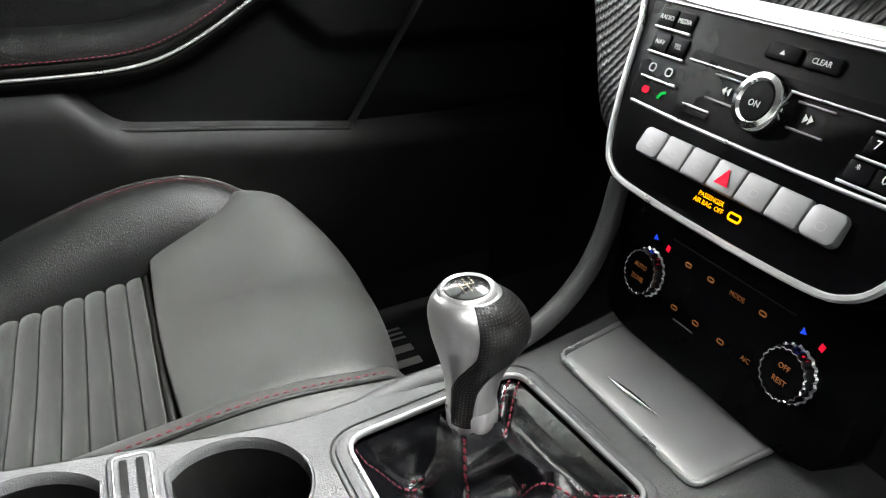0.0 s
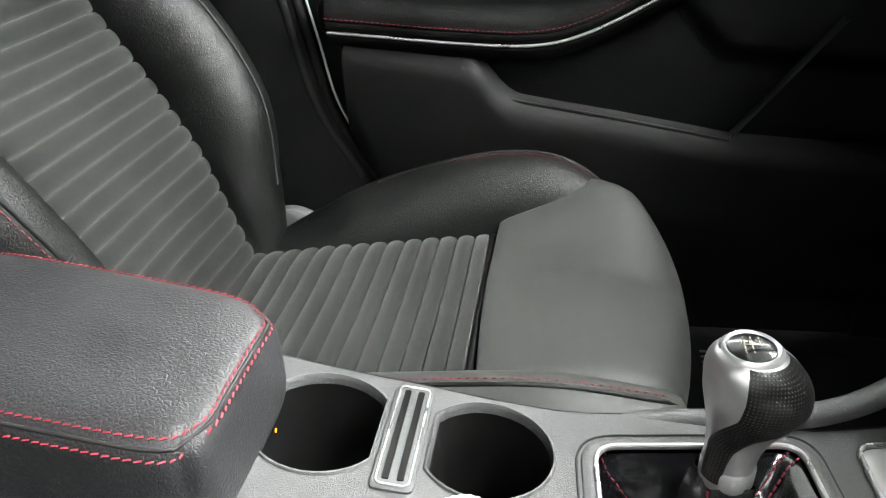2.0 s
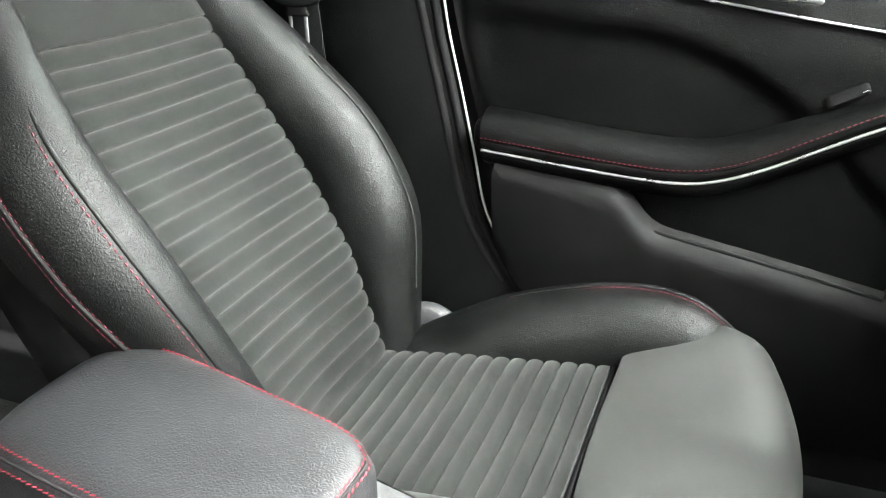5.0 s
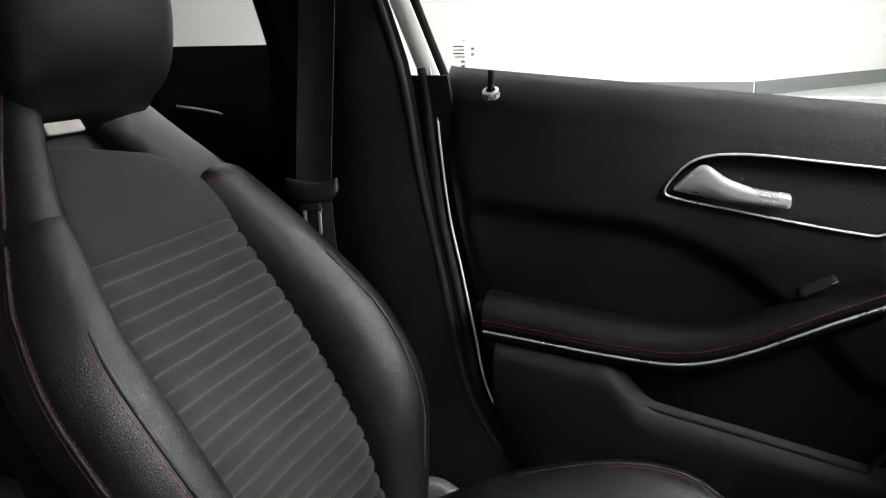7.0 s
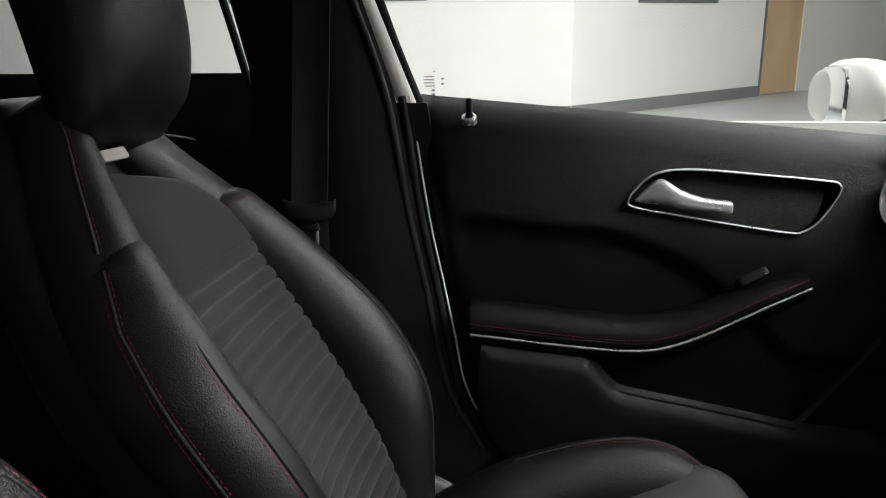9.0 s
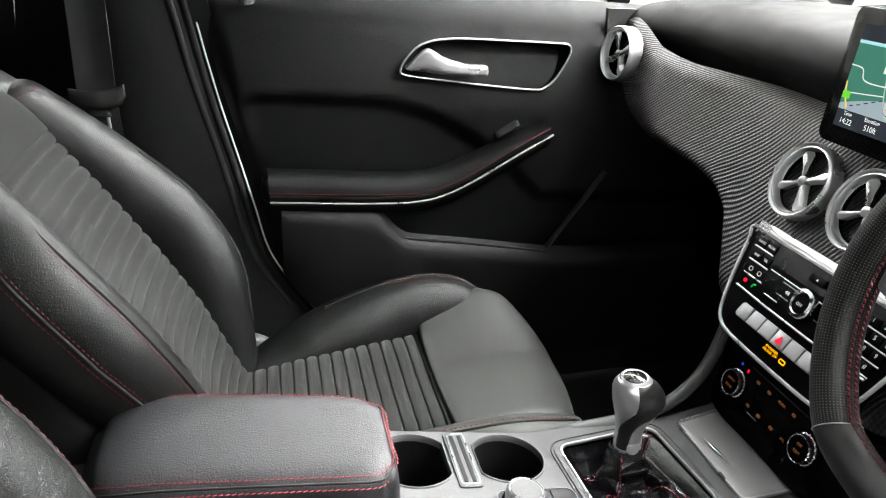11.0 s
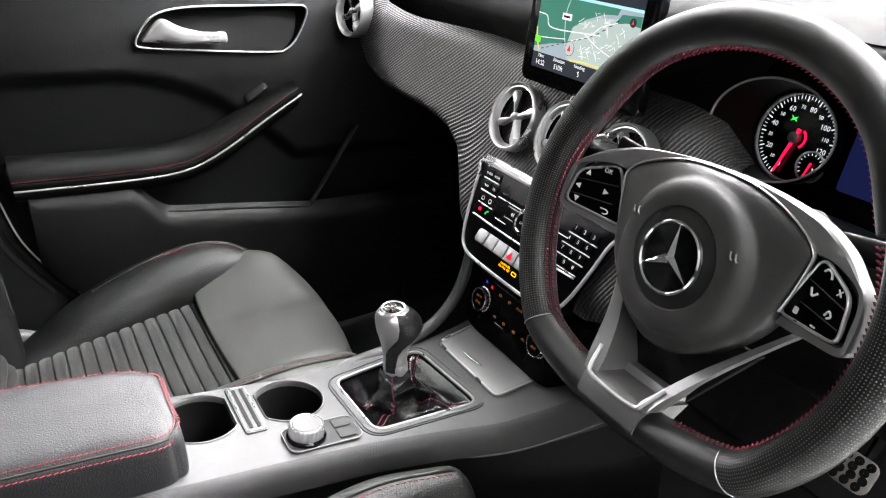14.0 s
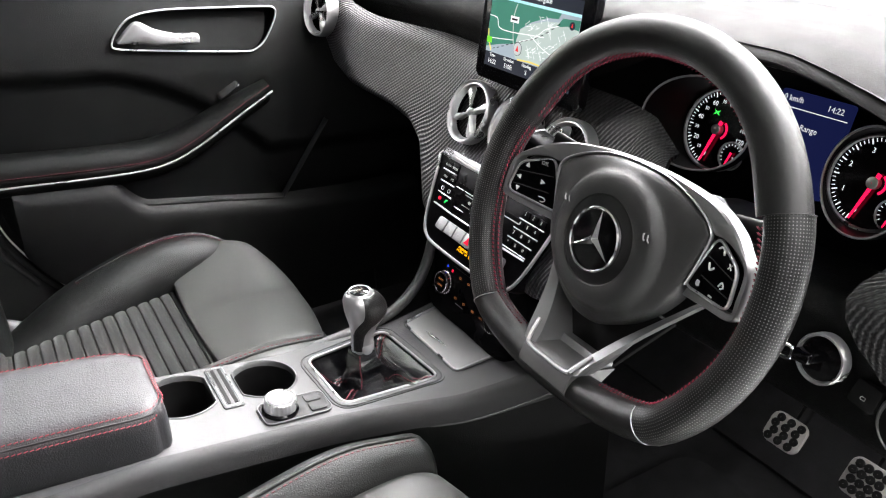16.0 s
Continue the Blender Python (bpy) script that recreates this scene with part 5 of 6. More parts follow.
def vent(at, out, up, r=0.047):
    """Round vent: bright ring, dark throat and a crossed silver vane."""
    n = Vector(out).normalized()
    rt = Vector(up).cross(n).normalized()
    m = basis(at, rt, n.cross(rt))
    vt = thing("air_vent", "round air vent with bright ring and crossed vanes", "air vent", at, "dashboard vents")
    part("ring", lathe([(r, -0.022), (r, -0.003), (r * 0.985, 0.0012), (r * 0.955, 0.0032), (r * 0.93, 0.0026), (r * 0.915, -0.0006), (r * 0.90, -0.0014), (r * 0.885, 0.0002), (r * 0.86, 0.0004), (r * 0.84, -0.003), (r * 0.82, -0.010)], m, 48), VENT_RING, vt, "bright satin ring")
    part("throat", lathe([(r * 0.83, -0.008), (r * 0.80, -0.030), (r * 0.5, -0.034), (0.0005, -0.034)], m, 40), GLOSS, vt)
    for k, (ang, material, w) in enumerate(((112, CHROME, 0.0085), (292, SATIN, 0.0085), (28, SATIN, 0.0055), (208, SATIN, 0.0055))):
        c, s = math.cos(radians(ang)), math.sin(radians(ang))
        tm = m @ Matrix(((c, -s, 0, 0), (s, c, 0, 0), (0, 0, 1, 0), (0, 0, 0, 1)))
        e = r * 0.79
        out2 = [(0.004, -w * 0.28), (e * 0.45, -w * 0.45), (e * 0.85, -w * 0.9), (e, -w * 0.5), (e, w * 0.5), (e * 0.85, w * 0.9), (e * 0.45, w * 0.45), (0.004, w * 0.28)]
        part("vane", slab(out2, tm @ pose(0, 0, -0.004, 18 if k < 2 else -10), 0.010, 0.001), material, vt, "silver vane")
    part("inner_ring", lathe([(r * 0.835, -0.012), (r * 0.835, -0.0085), (r * 0.815, -0.0075), (r * 0.80, -0.0095)], m, 44), VENT_RING, vt, "thin bright inner ring")
    part("hub", lathe([(0.006, -0.014), (0.006, -0.003), (0.003, 0.0), (0.0004, 0.0005)], m, 18), SATIN, vt)
    return vt


VN = (-0.90, 0, 0.42)
vent((0.424, 0.107, 0.840), VN, Z)
vent((0.424, 0.0, 0.840), VN, Z)
vent((0.424, -0.107, 0.840), VN, Z)
vent((0.392, 0.572, 0.915), (-0.97, -0.12, 0.16), Z, 0.045)

# navigation display
scr = basis((0.4535, 0.002, 0.9625), -Y, (0.17, 0, 1))
nav = thing("navigation_display", "free-standing black display showing a green navigation map", "display", scr.translation)
part("housing", slab(rrect(0.228, 0.150, 0.012), scr @ put(0, 0, 0.0), 0.012, 0.003), GLOSS, nav, "gloss black display housing")
part("foot", sweep([(0.475, 0.0, 0.93, 0.05, 0.012, 3), (0.50, 0.0, 0.90, 0.05, 0.02, 3)], Y, X), HARD, nav)
MAP_GREEN, MAP_PALE, MAP_WATER = glow("map_green", (0.06, 0.24, 0.17), 0.75), glow("map_pale", (0.52, 0.62, 0.58), 0.75), glow("map_blue_grey", (0.40, 0.48, 0.54), 0.75)
MAP_BAR, MAP_WHITE, MAP_YELLOW, MAP_SKY, MAP_BLACK = glow("map_bar", (0.035, 0.04, 0.055), 0.6), glow("map_white", (0.9, 0.92, 0.92), 0.85), glow("map_yellow", (0.92, 0.72, 0.16), 0.8), glow("map_sky", (0.45, 0.80, 0.85), 0.9), glow("map_black", (0.01, 0.01, 0.01), 0.2)
MAP_LIME = glow("map_lime", (0.18, 0.75, 0.04), 0.8)
MAP_DISC = glow("map_disc", (0.58, 0.60, 0.60), 0.8)
MAP_RED = glow("map_red", (0.8, 0.05, 0.05), 0.8)


def screen_piece(name, pts, material, h=0.0004):
    return part(name, slab([(a, b) for a, b in pts], scr @ put(0, 0, h), 0.0003), material, nav, smooth=False)


def screen_line(name, pts, w, material, h=0.0010):
    return part(name, tube([scr @ Vector((a, b, h)) for a, b in pts], w / 2, 0.00012, up=scr.to_3x3() @ Z, n=6, steps=6), material, nav, smooth=False)


AW, AH = 0.0925, 0.055
screen_piece("screen_glass", [(-AW, -AH), (AW, -AH), (AW, AH), (-AW, AH)], MAP_BAR, 0.0003)
screen_piece("map", [(-AW, -0.036), (AW, -0.036), (AW, 0.038), (-AW, 0.038)], MAP_WATER, 0.0005)
screen_piece("woodland", [(-AW, -0.030), (-0.060, -0.022), (-0.028, -0.016), (-0.022, 0.004), (0.0, 0.016), (0.030, 0.026), (0.052, 0.028), (0.056, 0.036), (-AW, 0.036)], MAP_GREEN, 0.0007)
screen_piece("open_land", [(-0.028, -0.016), (-0.022, -0.035), (0.04, -0.035), (0.072, -0.01), (AW, 0.0), (AW, 0.026), (0.052, 0.024), (0.03, 0.022), (0.0, 0.014), (-0.022, 0.003)], MAP_PALE, 0.0007)
screen_piece("woodland", [(0.050, 0.018), (0.070, 0.022), (AW, 0.020), (AW, 0.032), (0.060, 0.030)], MAP_GREEN, 0.0008)
screen_piece("horizon_band", [(-AW, 0.0355), (AW, 0.0355), (AW, 0.039), (-AW, 0.039)], MAP_SKY, 0.0009)
screen_line("road", [(-AW, 0.012), (-0.075, 0.010), (-0.068, -0.001), (-0.045, -0.003), (0.0, 0.000), (0.03, 0.002)], 0.0016, MAP_WHITE)
screen_line("road", [(-0.034, 0.034), (-0.038, 0.02), (-0.036, 0.0), (-0.030, -0.02), (-0.022, -0.034)], 0.0018, MAP_PALE)
screen_line("road", [(-AW, -0.018), (-0.06, -0.015), (-0.032, -0.012)], 0.0013, MAP_WHITE)
screen_line("road", [(-0.02, -0.012), (0.01, -0.002), (0.03, 0.012), (0.055, 0.020)], 0.0012, MAP_WHITE)
screen_line("road", [(0.0, 0.0), (0.03, -0.012), (0.06, -0.02), (0.08, -0.03)], 0.0012, MAP_WHITE)
town = random.Random(4)
for cx_, cy_, wx, wy, count in ((0.030, -0.014, 0.030, 0.013, 26), (0.016, 0.016, 0.026, 0.010, 18), (0.052, 0.004, 0.020, 0.012, 10)):
    for k in range(count):
        a, b = cx_ + town.uniform(-wx, wx), cy_ + town.uniform(-wy, wy)
        turn, ln = town.choice((0.5, 0.6, 2.1, 2.2, 0.1)), town.uniform(0.005, 0.014)
        c, q = math.cos(turn) * ln / 2, math.sin(turn) * ln / 2
        if abs(a) + abs(c) < 0.088 and -0.034 < b - abs(q) and b + abs(q) < 0.034:
            screen_line("street", [(a - c, b - q), (a + 0.001, b), (a + c, b + q)], 0.0007, MAP_WHITE)
screen_line("yellow_road", [(-AW + 0.001, -0.006), (-0.088, -0.02), (-0.080, -0.034)], 0.0026, MAP_YELLOW)
screen_line("yellow_road", [(-0.018, -0.035), (0.01, -0.033), (0.045, -0.033), (0.075, -0.022), (AW - 0.001, -0.012)], 0.0024, MAP_YELLOW)
for k in range(14):
    t = k / 13
    a, b = -0.076 + 0.128 * t, -0.031 + 0.052 * t ** 1.4 + 0.003 * math.sin(6 * t)
    screen_piece("rail_dash", [(a, b), (a + 0.005, b + 0.0012 + 0.0008 * t), (a + 0.005, b + 0.0022 + 0.0008 * t), (a, b + 0.001)], MAP_BLACK, 0.0014)
screen_piece("road_shield", [(-0.044, 0.010), (-0.026, 0.010), (-0.026, 0.018), (-0.044, 0.018)], MAP_WHITE, 0.0016)
screen_piece("shield_bar", [(-0.041, 0.0128), (-0.029, 0.0128), (-0.029, 0.0152), (-0.041, 0.0152)], MAP_BLACK, 0.0019)
screen_piece("green_sign", [(-0.0915, -0.024), (-0.080, -0.024), (-0.080, -0.016), (-0.0915, -0.016)], MAP_LIME, 0.0016)
screen_piece("position_rim", circle(0.0088, 24, -0.020, -0.0215), MAP_BAR, 0.0017)
screen_piece("position_disc", circle(0.0082, 24, -0.020, -0.0215), MAP_DISC, 0.0019)
screen_piece("position_arrow", [(-0.0232, -0.0245), (-0.0168, -0.0245), (-0.0200, -0.0170)], MAP_RED, 0.0023)
screen_piece("compass_disc", circle(0.005, 18, 0.080, 0.024), MAP_BAR, 0.0018)
screen_piece("compass_arrow", [(0.0782, 0.0222), (0.0818, 0.0222), (0.080, 0.0268)], MAP_RED, 0.0021)
words("screen_words", "Ready to Navigate", 0.0105, scr @ put(-0.004, 0.0468, 0.0012), MAP_WHITE, nav)
for a, top, low in ((-0.074, "Time", "14:22"), (-0.036, "Elevation", "510ft"), (0.004, "Heading", "S"), (0.046, "Speed", "0")):
    words("screen_words", top, 0.0062, scr @ put(a, -0.0395, 0.0012), MAP_WHITE, nav)
    words("screen_words", low, 0.0088, scr @ put(a, -0.0480, 0.0012), MAP_WHITE, nav)

# audio control panel
HUM = basis((0.3715, 0, 0.716), -Y, (0.55, 0, 1))
hu = thing("audio_panel", "gloss black audio control panel with silver button row", "audio panel", HUM.translation)
face = [tuple(q) for q in spline([(-0.141, 0.063), (-0.07, 0.0635), (0.0, 0.0635), (0.07, 0.0635), (0.141, 0.063), (0.138, 0.040), (0.126, -0.010), (0.114, -0.042), (0.100, -0.056), (0.075, -0.0615), (0.0, -0.063), (-0.075, -0.0615), (-0.100, -0.056), (-0.114, -0.042), (-0.126, -0.010), (-0.138, 0.040)], 4, True)]
part("face", slab(face, HUM, 0.030, 0.002), PIANO, hu, "black panel face")
part("border", hoop(face, HUM @ put(0, 0, 0.0005), 0.0044, 0.005), SATIN, hu, "bright panel border")
part("top_bar", slab([(-0.138, 0.060), (0.138, 0.060), (0.139, 0.073), (-0.139, 0.073)], HUM @ put(0, 0, 0.002), 0.010, 0.002), SATIN, hu, "broad bright top bar")
part("disc_slot", slab(rrect(0.152, 0.0065, 0.002), HUM @ put(0.0, 0.0325, 0.0010), 0.002), PIANO, hu)
part("slot_edge", tube([HUM @ Vector((a, 0.0290, 0.0012)) for a in (-0.076, 0.076)], 0.0008, up=X, steps=1), SATIN, hu)
part("divider_strip", tube([HUM @ Vector((a, b, 0.0012)) for a, b in ((-0.112, -0.0085), (-0.05, -0.0098), (0.05, -0.0098), (0.112, -0.0085))], 0.0014, up=X), SATIN, hu, "bright strip")
part("eject_key", slab(rrect(0.026, 0.0095, 0.002), HUM @ put(-0.008, 0.0475, 0.0018), 0.002, 0.0006), PIANO, hu)
part("clear_key", slab(rrect(0.026, 0.0095, 0.002), HUM @ put(0.020, 0.0475, 0.0018), 0.002, 0.0006), PIANO, hu)
part("eject_mark", slab([(-0.010, 0.0462), (-0.006, 0.0462), (-0.008, 0.0490)], HUM @ put(0, 0, 0.0021), 0.0002), WHITE_MARK, hu, smooth=False)
words("key_words", "CLEAR", 0.0046, HUM @ put(0.020, 0.0475, 0.0021), WHITE_MARK, hu)
for row, (left, right) in enumerate((("RADIO", "MEDIA"), ("NAV", "TEL"))):
    b = 0.0500 - 0.0165 * row
    for a, w in ((-0.1140 + 0.004 * row, left), (-0.0955 + 0.004 * row, right)):
        part("key", slab(rrect(0.017, 0.0125, 0.002), HUM @ put(a, b, 0.0014), 0.002, 0.0006), PIANO, hu)
        words("key_words", w, 0.0046, HUM @ put(a, b, 0.0018), WHITE_MARK, hu)
for row in range(3):
    a0 = -0.122 + 0.0045 * row
    b = 0.0428 - 0.0168 * row
    part("key_bar", tube([HUM @ Vector((a0, b, 0.0016)), HUM @ Vector((a0 + 0.036, b, 0.0016))], 0.0011, up=X, steps=1), SATIN, hu, "bright bar")
for a, mk in ((-0.106, WHITE_MARK), (-0.089, WHITE_MARK)):
    part("key_mark", hoop(rrect(0.006, 0.005, 0.002), HUM @ put(a, 0.0165, 0.0014), 0.001, 0.0006), mk, hu)
part("red_mark", slab(rrect(0.0070, 0.0050, 0.0022), HUM @ put(-0.1035, 0.0012, 0.0012), 0.0004), RED_P, hu)
part("green_mark", tube([HUM @ Vector((-0.0885, -0.0016, 0.0012)), HUM @ Vector((-0.0870, 0.0020, 0.0012)), HUM @ Vector((-0.0835, 0.0034, 0.0012))], 0.0010, up=X), GREEN_P, hu)
km = HUM @ put(-0.003, 0.0175, 0)
dial = part("volume_knob", lathe([(0.0178, 0.0), (0.0178, 0.007), (0.0166, 0.0095), (0.0132, 0.0100), (0.0116, 0.0085)], km, 44), CHROME, hu, "bright knurled volume knob")
part("knob_cap", lathe([(0.0120, 0.0082), (0.0112, 0.0090), (0.0004, 0.0092)], km, 36), PIANO, dial)
words("knob_words", "ON", 0.0055, km @ put(0, -0.002, 0.0095), WHITE_MARK, dial)
for sgn in (-1, 1):
    for o in (0.0075, -0.0075):
        part("rocker_edge", tube([km @ Vector((sgn * 0.021, o, 0.0012)), km @ Vector((sgn * 0.046, o, 0.0012))], 0.0007, up=X, steps=1), GREY_MARK, hu)
    bmk = bmesh.new()
    for k in (0, 0.0035):
        x0 = sgn * (0.030 + k)
        slab([(x0, 0), (x0 - sgn * 0.0032, 0.0026), (x0 - sgn * 0.0032, -0.0026)][::sgn], km @ put(sgn * 0.002, 0, 0.0011), 0.0003, bm=bmk)
    part("skip_mark", bmk, WHITE_MARK, hu, smooth=False)
part("card_slot", slab(rrect(0.024, 0.0035, 0.001), HUM @ put(-0.052, -0.0015, 0.0012), 0.002), GLOSS, hu)
part("card_edge", tube([HUM @ Vector((-0.064, 0.0018, 0.0012)), HUM @ Vector((-0.040, 0.0018, 0.0012))], 0.0008, up=X, steps=1), SATIN, hu)
for row in range(4):
    for col in range(3):
        a, b = 0.082 + 0.0165 * col - 0.0035 * row, 0.044 - 0.0142 * row
        part("number_key", slab(rrect(0.0150, 0.0105, 0.0015), HUM @ put(a, b, 0.0014), 0.002, 0.0005), PIANO, hu)
        words("key_words", "123456789*0#"[row * 3 + col], 0.0070, HUM @ put(a - 0.001, b + 0.0012, 0.0018), WHITE_MARK, hu)
    part("key_bar", tube([HUM @ Vector((0.073 - 0.0035 * row, 0.0372 - 0.0142 * row, 0.0016)), HUM @ Vector((0.124 - 0.0035 * row, 0.0372 - 0.0142 * row, 0.0016))], 0.0009, up=X, steps=1), SATIN, hu, "bright bar")
for k in range(7):
    a = -0.0708 + 0.0236 * k
    o = rrect(0.0226, 0.0185, 0.0015)
    if k in (0, 6):
        o = rrect(0.0226, 0.0185, 0.0045)
    bt = part("silver_button", slab(o, HUM @ pose(a, -0.0285, 0.0052, -10), 0.006, 0.0012), SILVER, hu, "silver push button")
    if k == 3:
        part("hazard_triangle", slab([(-0.0056, -0.0050), (0.0056, -0.0050), (0, 0.0055)], HUM @ pose(a, -0.0285, 0.0060, -10), 0.0003), RED_P, bt, "red hazard triangle", smooth=False)
    else:
        part("button_mark", hoop(rrect(0.006, 0.004, 0.0015), HUM @ pose(a, -0.0300, 0.0053, -10), 0.0007, 0.0004), GREY_MARK, bt)
words("warning_words", "PASSENGER\nAIR BAG  OFF", 0.0042, HUM @ put(-0.006, -0.0455, 0.0012), AMBER, hu, label="amber airbag warning")
part("warning_mark", hoop(rrect(0.009, 0.004, 0.0015), HUM @ put(0.016, -0.0470, 0.0012), 0.0014, 0.0006), AMBER, hu, "amber airbag symbol")

# climate panel
CLM = basis((0.3585, 0, 0.602), -Y, (0.30, 0, 1))
cl = thing("climate_panel", "black climate panel with two knurled knobs and amber legends", "climate control", CLM.translation)
part("face", slab([tuple(q) for q in spline([(-0.118, 0.050), (0, 0.050), (0.118, 0.050), (0.110, 0.0), (0.098, -0.052), (0, -0.056), (-0.098, -0.052), (-0.110, 0.0)], 5, True)], CLM, 0.030, 0.003), PIANO, cl, "black panel face")
for a, w1, w2 in ((-0.0665, "AUTO", "ZONE"), (0.0675, "OFF", "REST")):
    m = CLM @ put(a, -0.0065, 0)
    r = [(0.0165 if k % 4 < 2 else 0.0157) for k in range(80)]
    rings = [[m @ Vector((r[k] * f * math.cos(2 * math.pi * k / 80), r[k] * f * math.sin(2 * math.pi * k / 80), h)) for k in range(80)] for f, h in ((1.10, 0.0), (1.10, 0.003), (1.02, 0.004), (1, 0.010), (0.97, 0.0112), (0.92, 0.0108))]
    kb = part("knob", skin(bmesh.new(), rings, caps=False), CHROME, cl, "knurled bright knob")
    part("knob_face", lathe([(0.0152, 0.0104), (0.0004, 0.0106)], m, 32), PIANO, kb)
    words("knob_words", w1, 0.0048, m @ put(0, 0.0045, 0.0109), AMBER_DIM, kb)
    words("knob_words", w2, 0.0048, m @ put(0, -0.0045, 0.0109), AMBER_DIM, kb)
    part("cold_mark", slab([(0, 0), (0.004, 0.001), (0.001, 0.004)], CLM @ put(a - 0.006, 0.0165, 0.001), 0.0006), BLUE_P, cl, "blue cold mark", smooth=False)
    part("hot_mark", slab([(0, 0), (0.003, -0.001), (0.004, 0.003), (0.001, 0.004)], CLM @ put(a + 0.008, 0.0145, 0.001), 0.0006), RED_P, cl, "red warm mark", smooth=False)
for k, a in enumerate((-0.034, -0.012, 0.012, 0.034)):
    for b in (0.014, -0.018):
        if k == 2 and b > 0:
            words("legend", "MODE", 0.0046, CLM @ put(a, b, 0.001), AMBER_DIM, cl)
        elif k == 3 and b < 0:
            words("legend", "A/C", 0.0046, CLM @ put(a, b, 0.001), AMBER_DIM, cl)
        else:
            part("legend_mark", hoop(rrect(0.0052, 0.0024, 0.0010), CLM @ put(a, b, 0.001), 0.0011, 0.0005), AMBER_DIM, cl)
part("status_line", slab(rrect(0.020, 0.0008, 0.0003, 2), CLM @ put(-0.022, -0.0255, 0.0008), 0.0006), GREY_MARK, cl, smooth=False)
part("key_line", slab(rrect(0.11, 0.0008, 0.0003, 2), CLM @ put(0.0, 0.024, 0.0008), 0.0006), HARD, cl, smooth=False)

# ---------------------------------------------------------------- steering wheel
WM = basis((0.278, -0.352, 0.875), -Y, (math.tan(radians(20)), 0, 1))
wh = thing("steering_wheel", "black leather steering wheel with silver spokes and red stitching", "steering wheel", WM.translation)


def rim_at(deg, r=0.1735):
    a, b = r * math.cos(radians(deg)), r * math.sin(radians(deg))
    low = -0.120
    if b < low:
        b = low - (low - b) * (1 - 0.62 * (low - b) / (low - b + 0.010))
    return a, b


def rim_piece(d0, d1, material, name, label, grow=0.0, n=22):
    rings = []
    steps = max(4, int((d1 - d0) / 4))
    for k in range(steps + 1):
        d = d0 + (d1 - d0) * k / steps
        a, b = rim_at(d)
        a2, b2 = rim_at(d + 0.5)
        t = Vector((a2 - a, b2 - b, 0)).normalized()
        o = Vector((t.y, -t.x, 0))
        grip = math.exp(-(((d - 150) / 16) ** 2)) + math.exp(-(((d - 30) / 16) ** 2))
        w, h = 0.0170 + grow + 0.0030 * grip, 0.0185 + grow
        rings.append([WM @ (Vector((a, b, 0)) + o * (w * math.cos(2 * math.pi * j / n) - 0.004 * grip) + Z * (h * math.sin(2 * math.pi * j / n))) for j in range(n)])
    return part(name, skin(bmesh.new(), rings), material, wh, label)


RED_RIM = mat("crimson_thread", (0.20, 0.012, 0.034), 0.7, vary=0.2)
PERF_RIM = mat("perforated_rim_leather", (0.008, 0.008, 0.008), 0.36, vary=0.1, spec=0.40, bump=("holes", 390.0, 0.0004))
SMOOTH_RIM = mat("smooth_rim_leather", (0.009, 0.009, 0.009), 0.36, vary=0.05, spec=0.40, bump=("grain", 900, 0.00006))
rim_piece(25, 155, SMOOTH_RIM, "rim_top", "smooth black leather rim")
rim_piece(155, 226, PERF_RIM, "rim_grip", "perforated black leather rim")
rim_piece(226, 310, SMOOTH_RIM, "rim_bottom", "smooth black leather rim")
rim_piece(310, 385, PERF_RIM, "rim_grip", "perforated black leather rim")
for d in (25, 155, 226, 310):
    a, b = rim_at(d)
    t = Vector((math.cos(radians(d)), math.sin(radians(d)), 0))
    ring = [WM @ (Vector((a, b, 0)) + t * (0.0172 * math.cos(2 * math.pi * j / 24)) + Z * (0.0192 * math.sin(2 * math.pi * j / 24))) for j in range(24)]
    part("joint", tube(ring, 0.0005, up=WM.to_3x3() @ Vector((-t.y, t.x, 0)), closed=True, steps=1, n=6), SATIN if d in (310, 226) else DARK_THREAD, wh)
for d0, d1 in ((27, 153), (157, 248), (290, 383)):
    for hgt in (-0.0035, 0.0035):
        pts = []
        for k in range(25):
            d = d0 + (d1 - d0) * k / 24
            a, b = rim_at(d, 0.1735)
            ln = math.hypot(a, b)
            grip = math.exp(-(((d - 150) / 16) ** 2)) + math.exp(-(((d - 30) / 16) ** 2)) + math.exp(-(((d - 390) / 16) ** 2))
            f = (ln - 0.0168 - 0.0065 * grip) / ln
            pts.append(WM @ Vector((a * f, b * f, hgt)))
        part("red_stitching", stitches(pts, WM.to_3x3() @ Vector((0, 0, 1)), 0.0034, 0.0010, 0.0008, steps=4, wave=1.6), RED_RIM, wh, "red cross stitching")

# boss, set back behind the rim
half = [(0.0, 0.0645), (0.030, 0.0630), (0.056, 0.0570), (0.080, 0.0465), (0.0925, 0.0360), (0.0930, 0.0250), (0.0885, 0.0020), (0.0810, -0.025), (0.0680, -0.046), (0.0500, -0.0645), (0.030, -0.0780), (0.012, -0.0850)]
COVER = mat("airbag_cover_skin", (0.030, 0.030, 0.030), 0.36, vary=0.1, bump=("grain", 900, 0.00008))
hub_out = [Vector(q).to_2d() for q in spline([(a, b, 0) for a, b in half + [(-a, b) for a, b in half[:0:-1]]], 5, True)]
HUB = Vector((0, -0.009))
hub_rings = [[HUB + (q - HUB).normalized() * r for q in hub_out] for r in (0.0415, 0.047, 0.054, 0.0590, 0.0625, 0.0655, 0.0685)]
hub_rise = [0.0092, 0.0096, 0.0082, 0.0060, 0.0025, -0.0014, -0.0034]
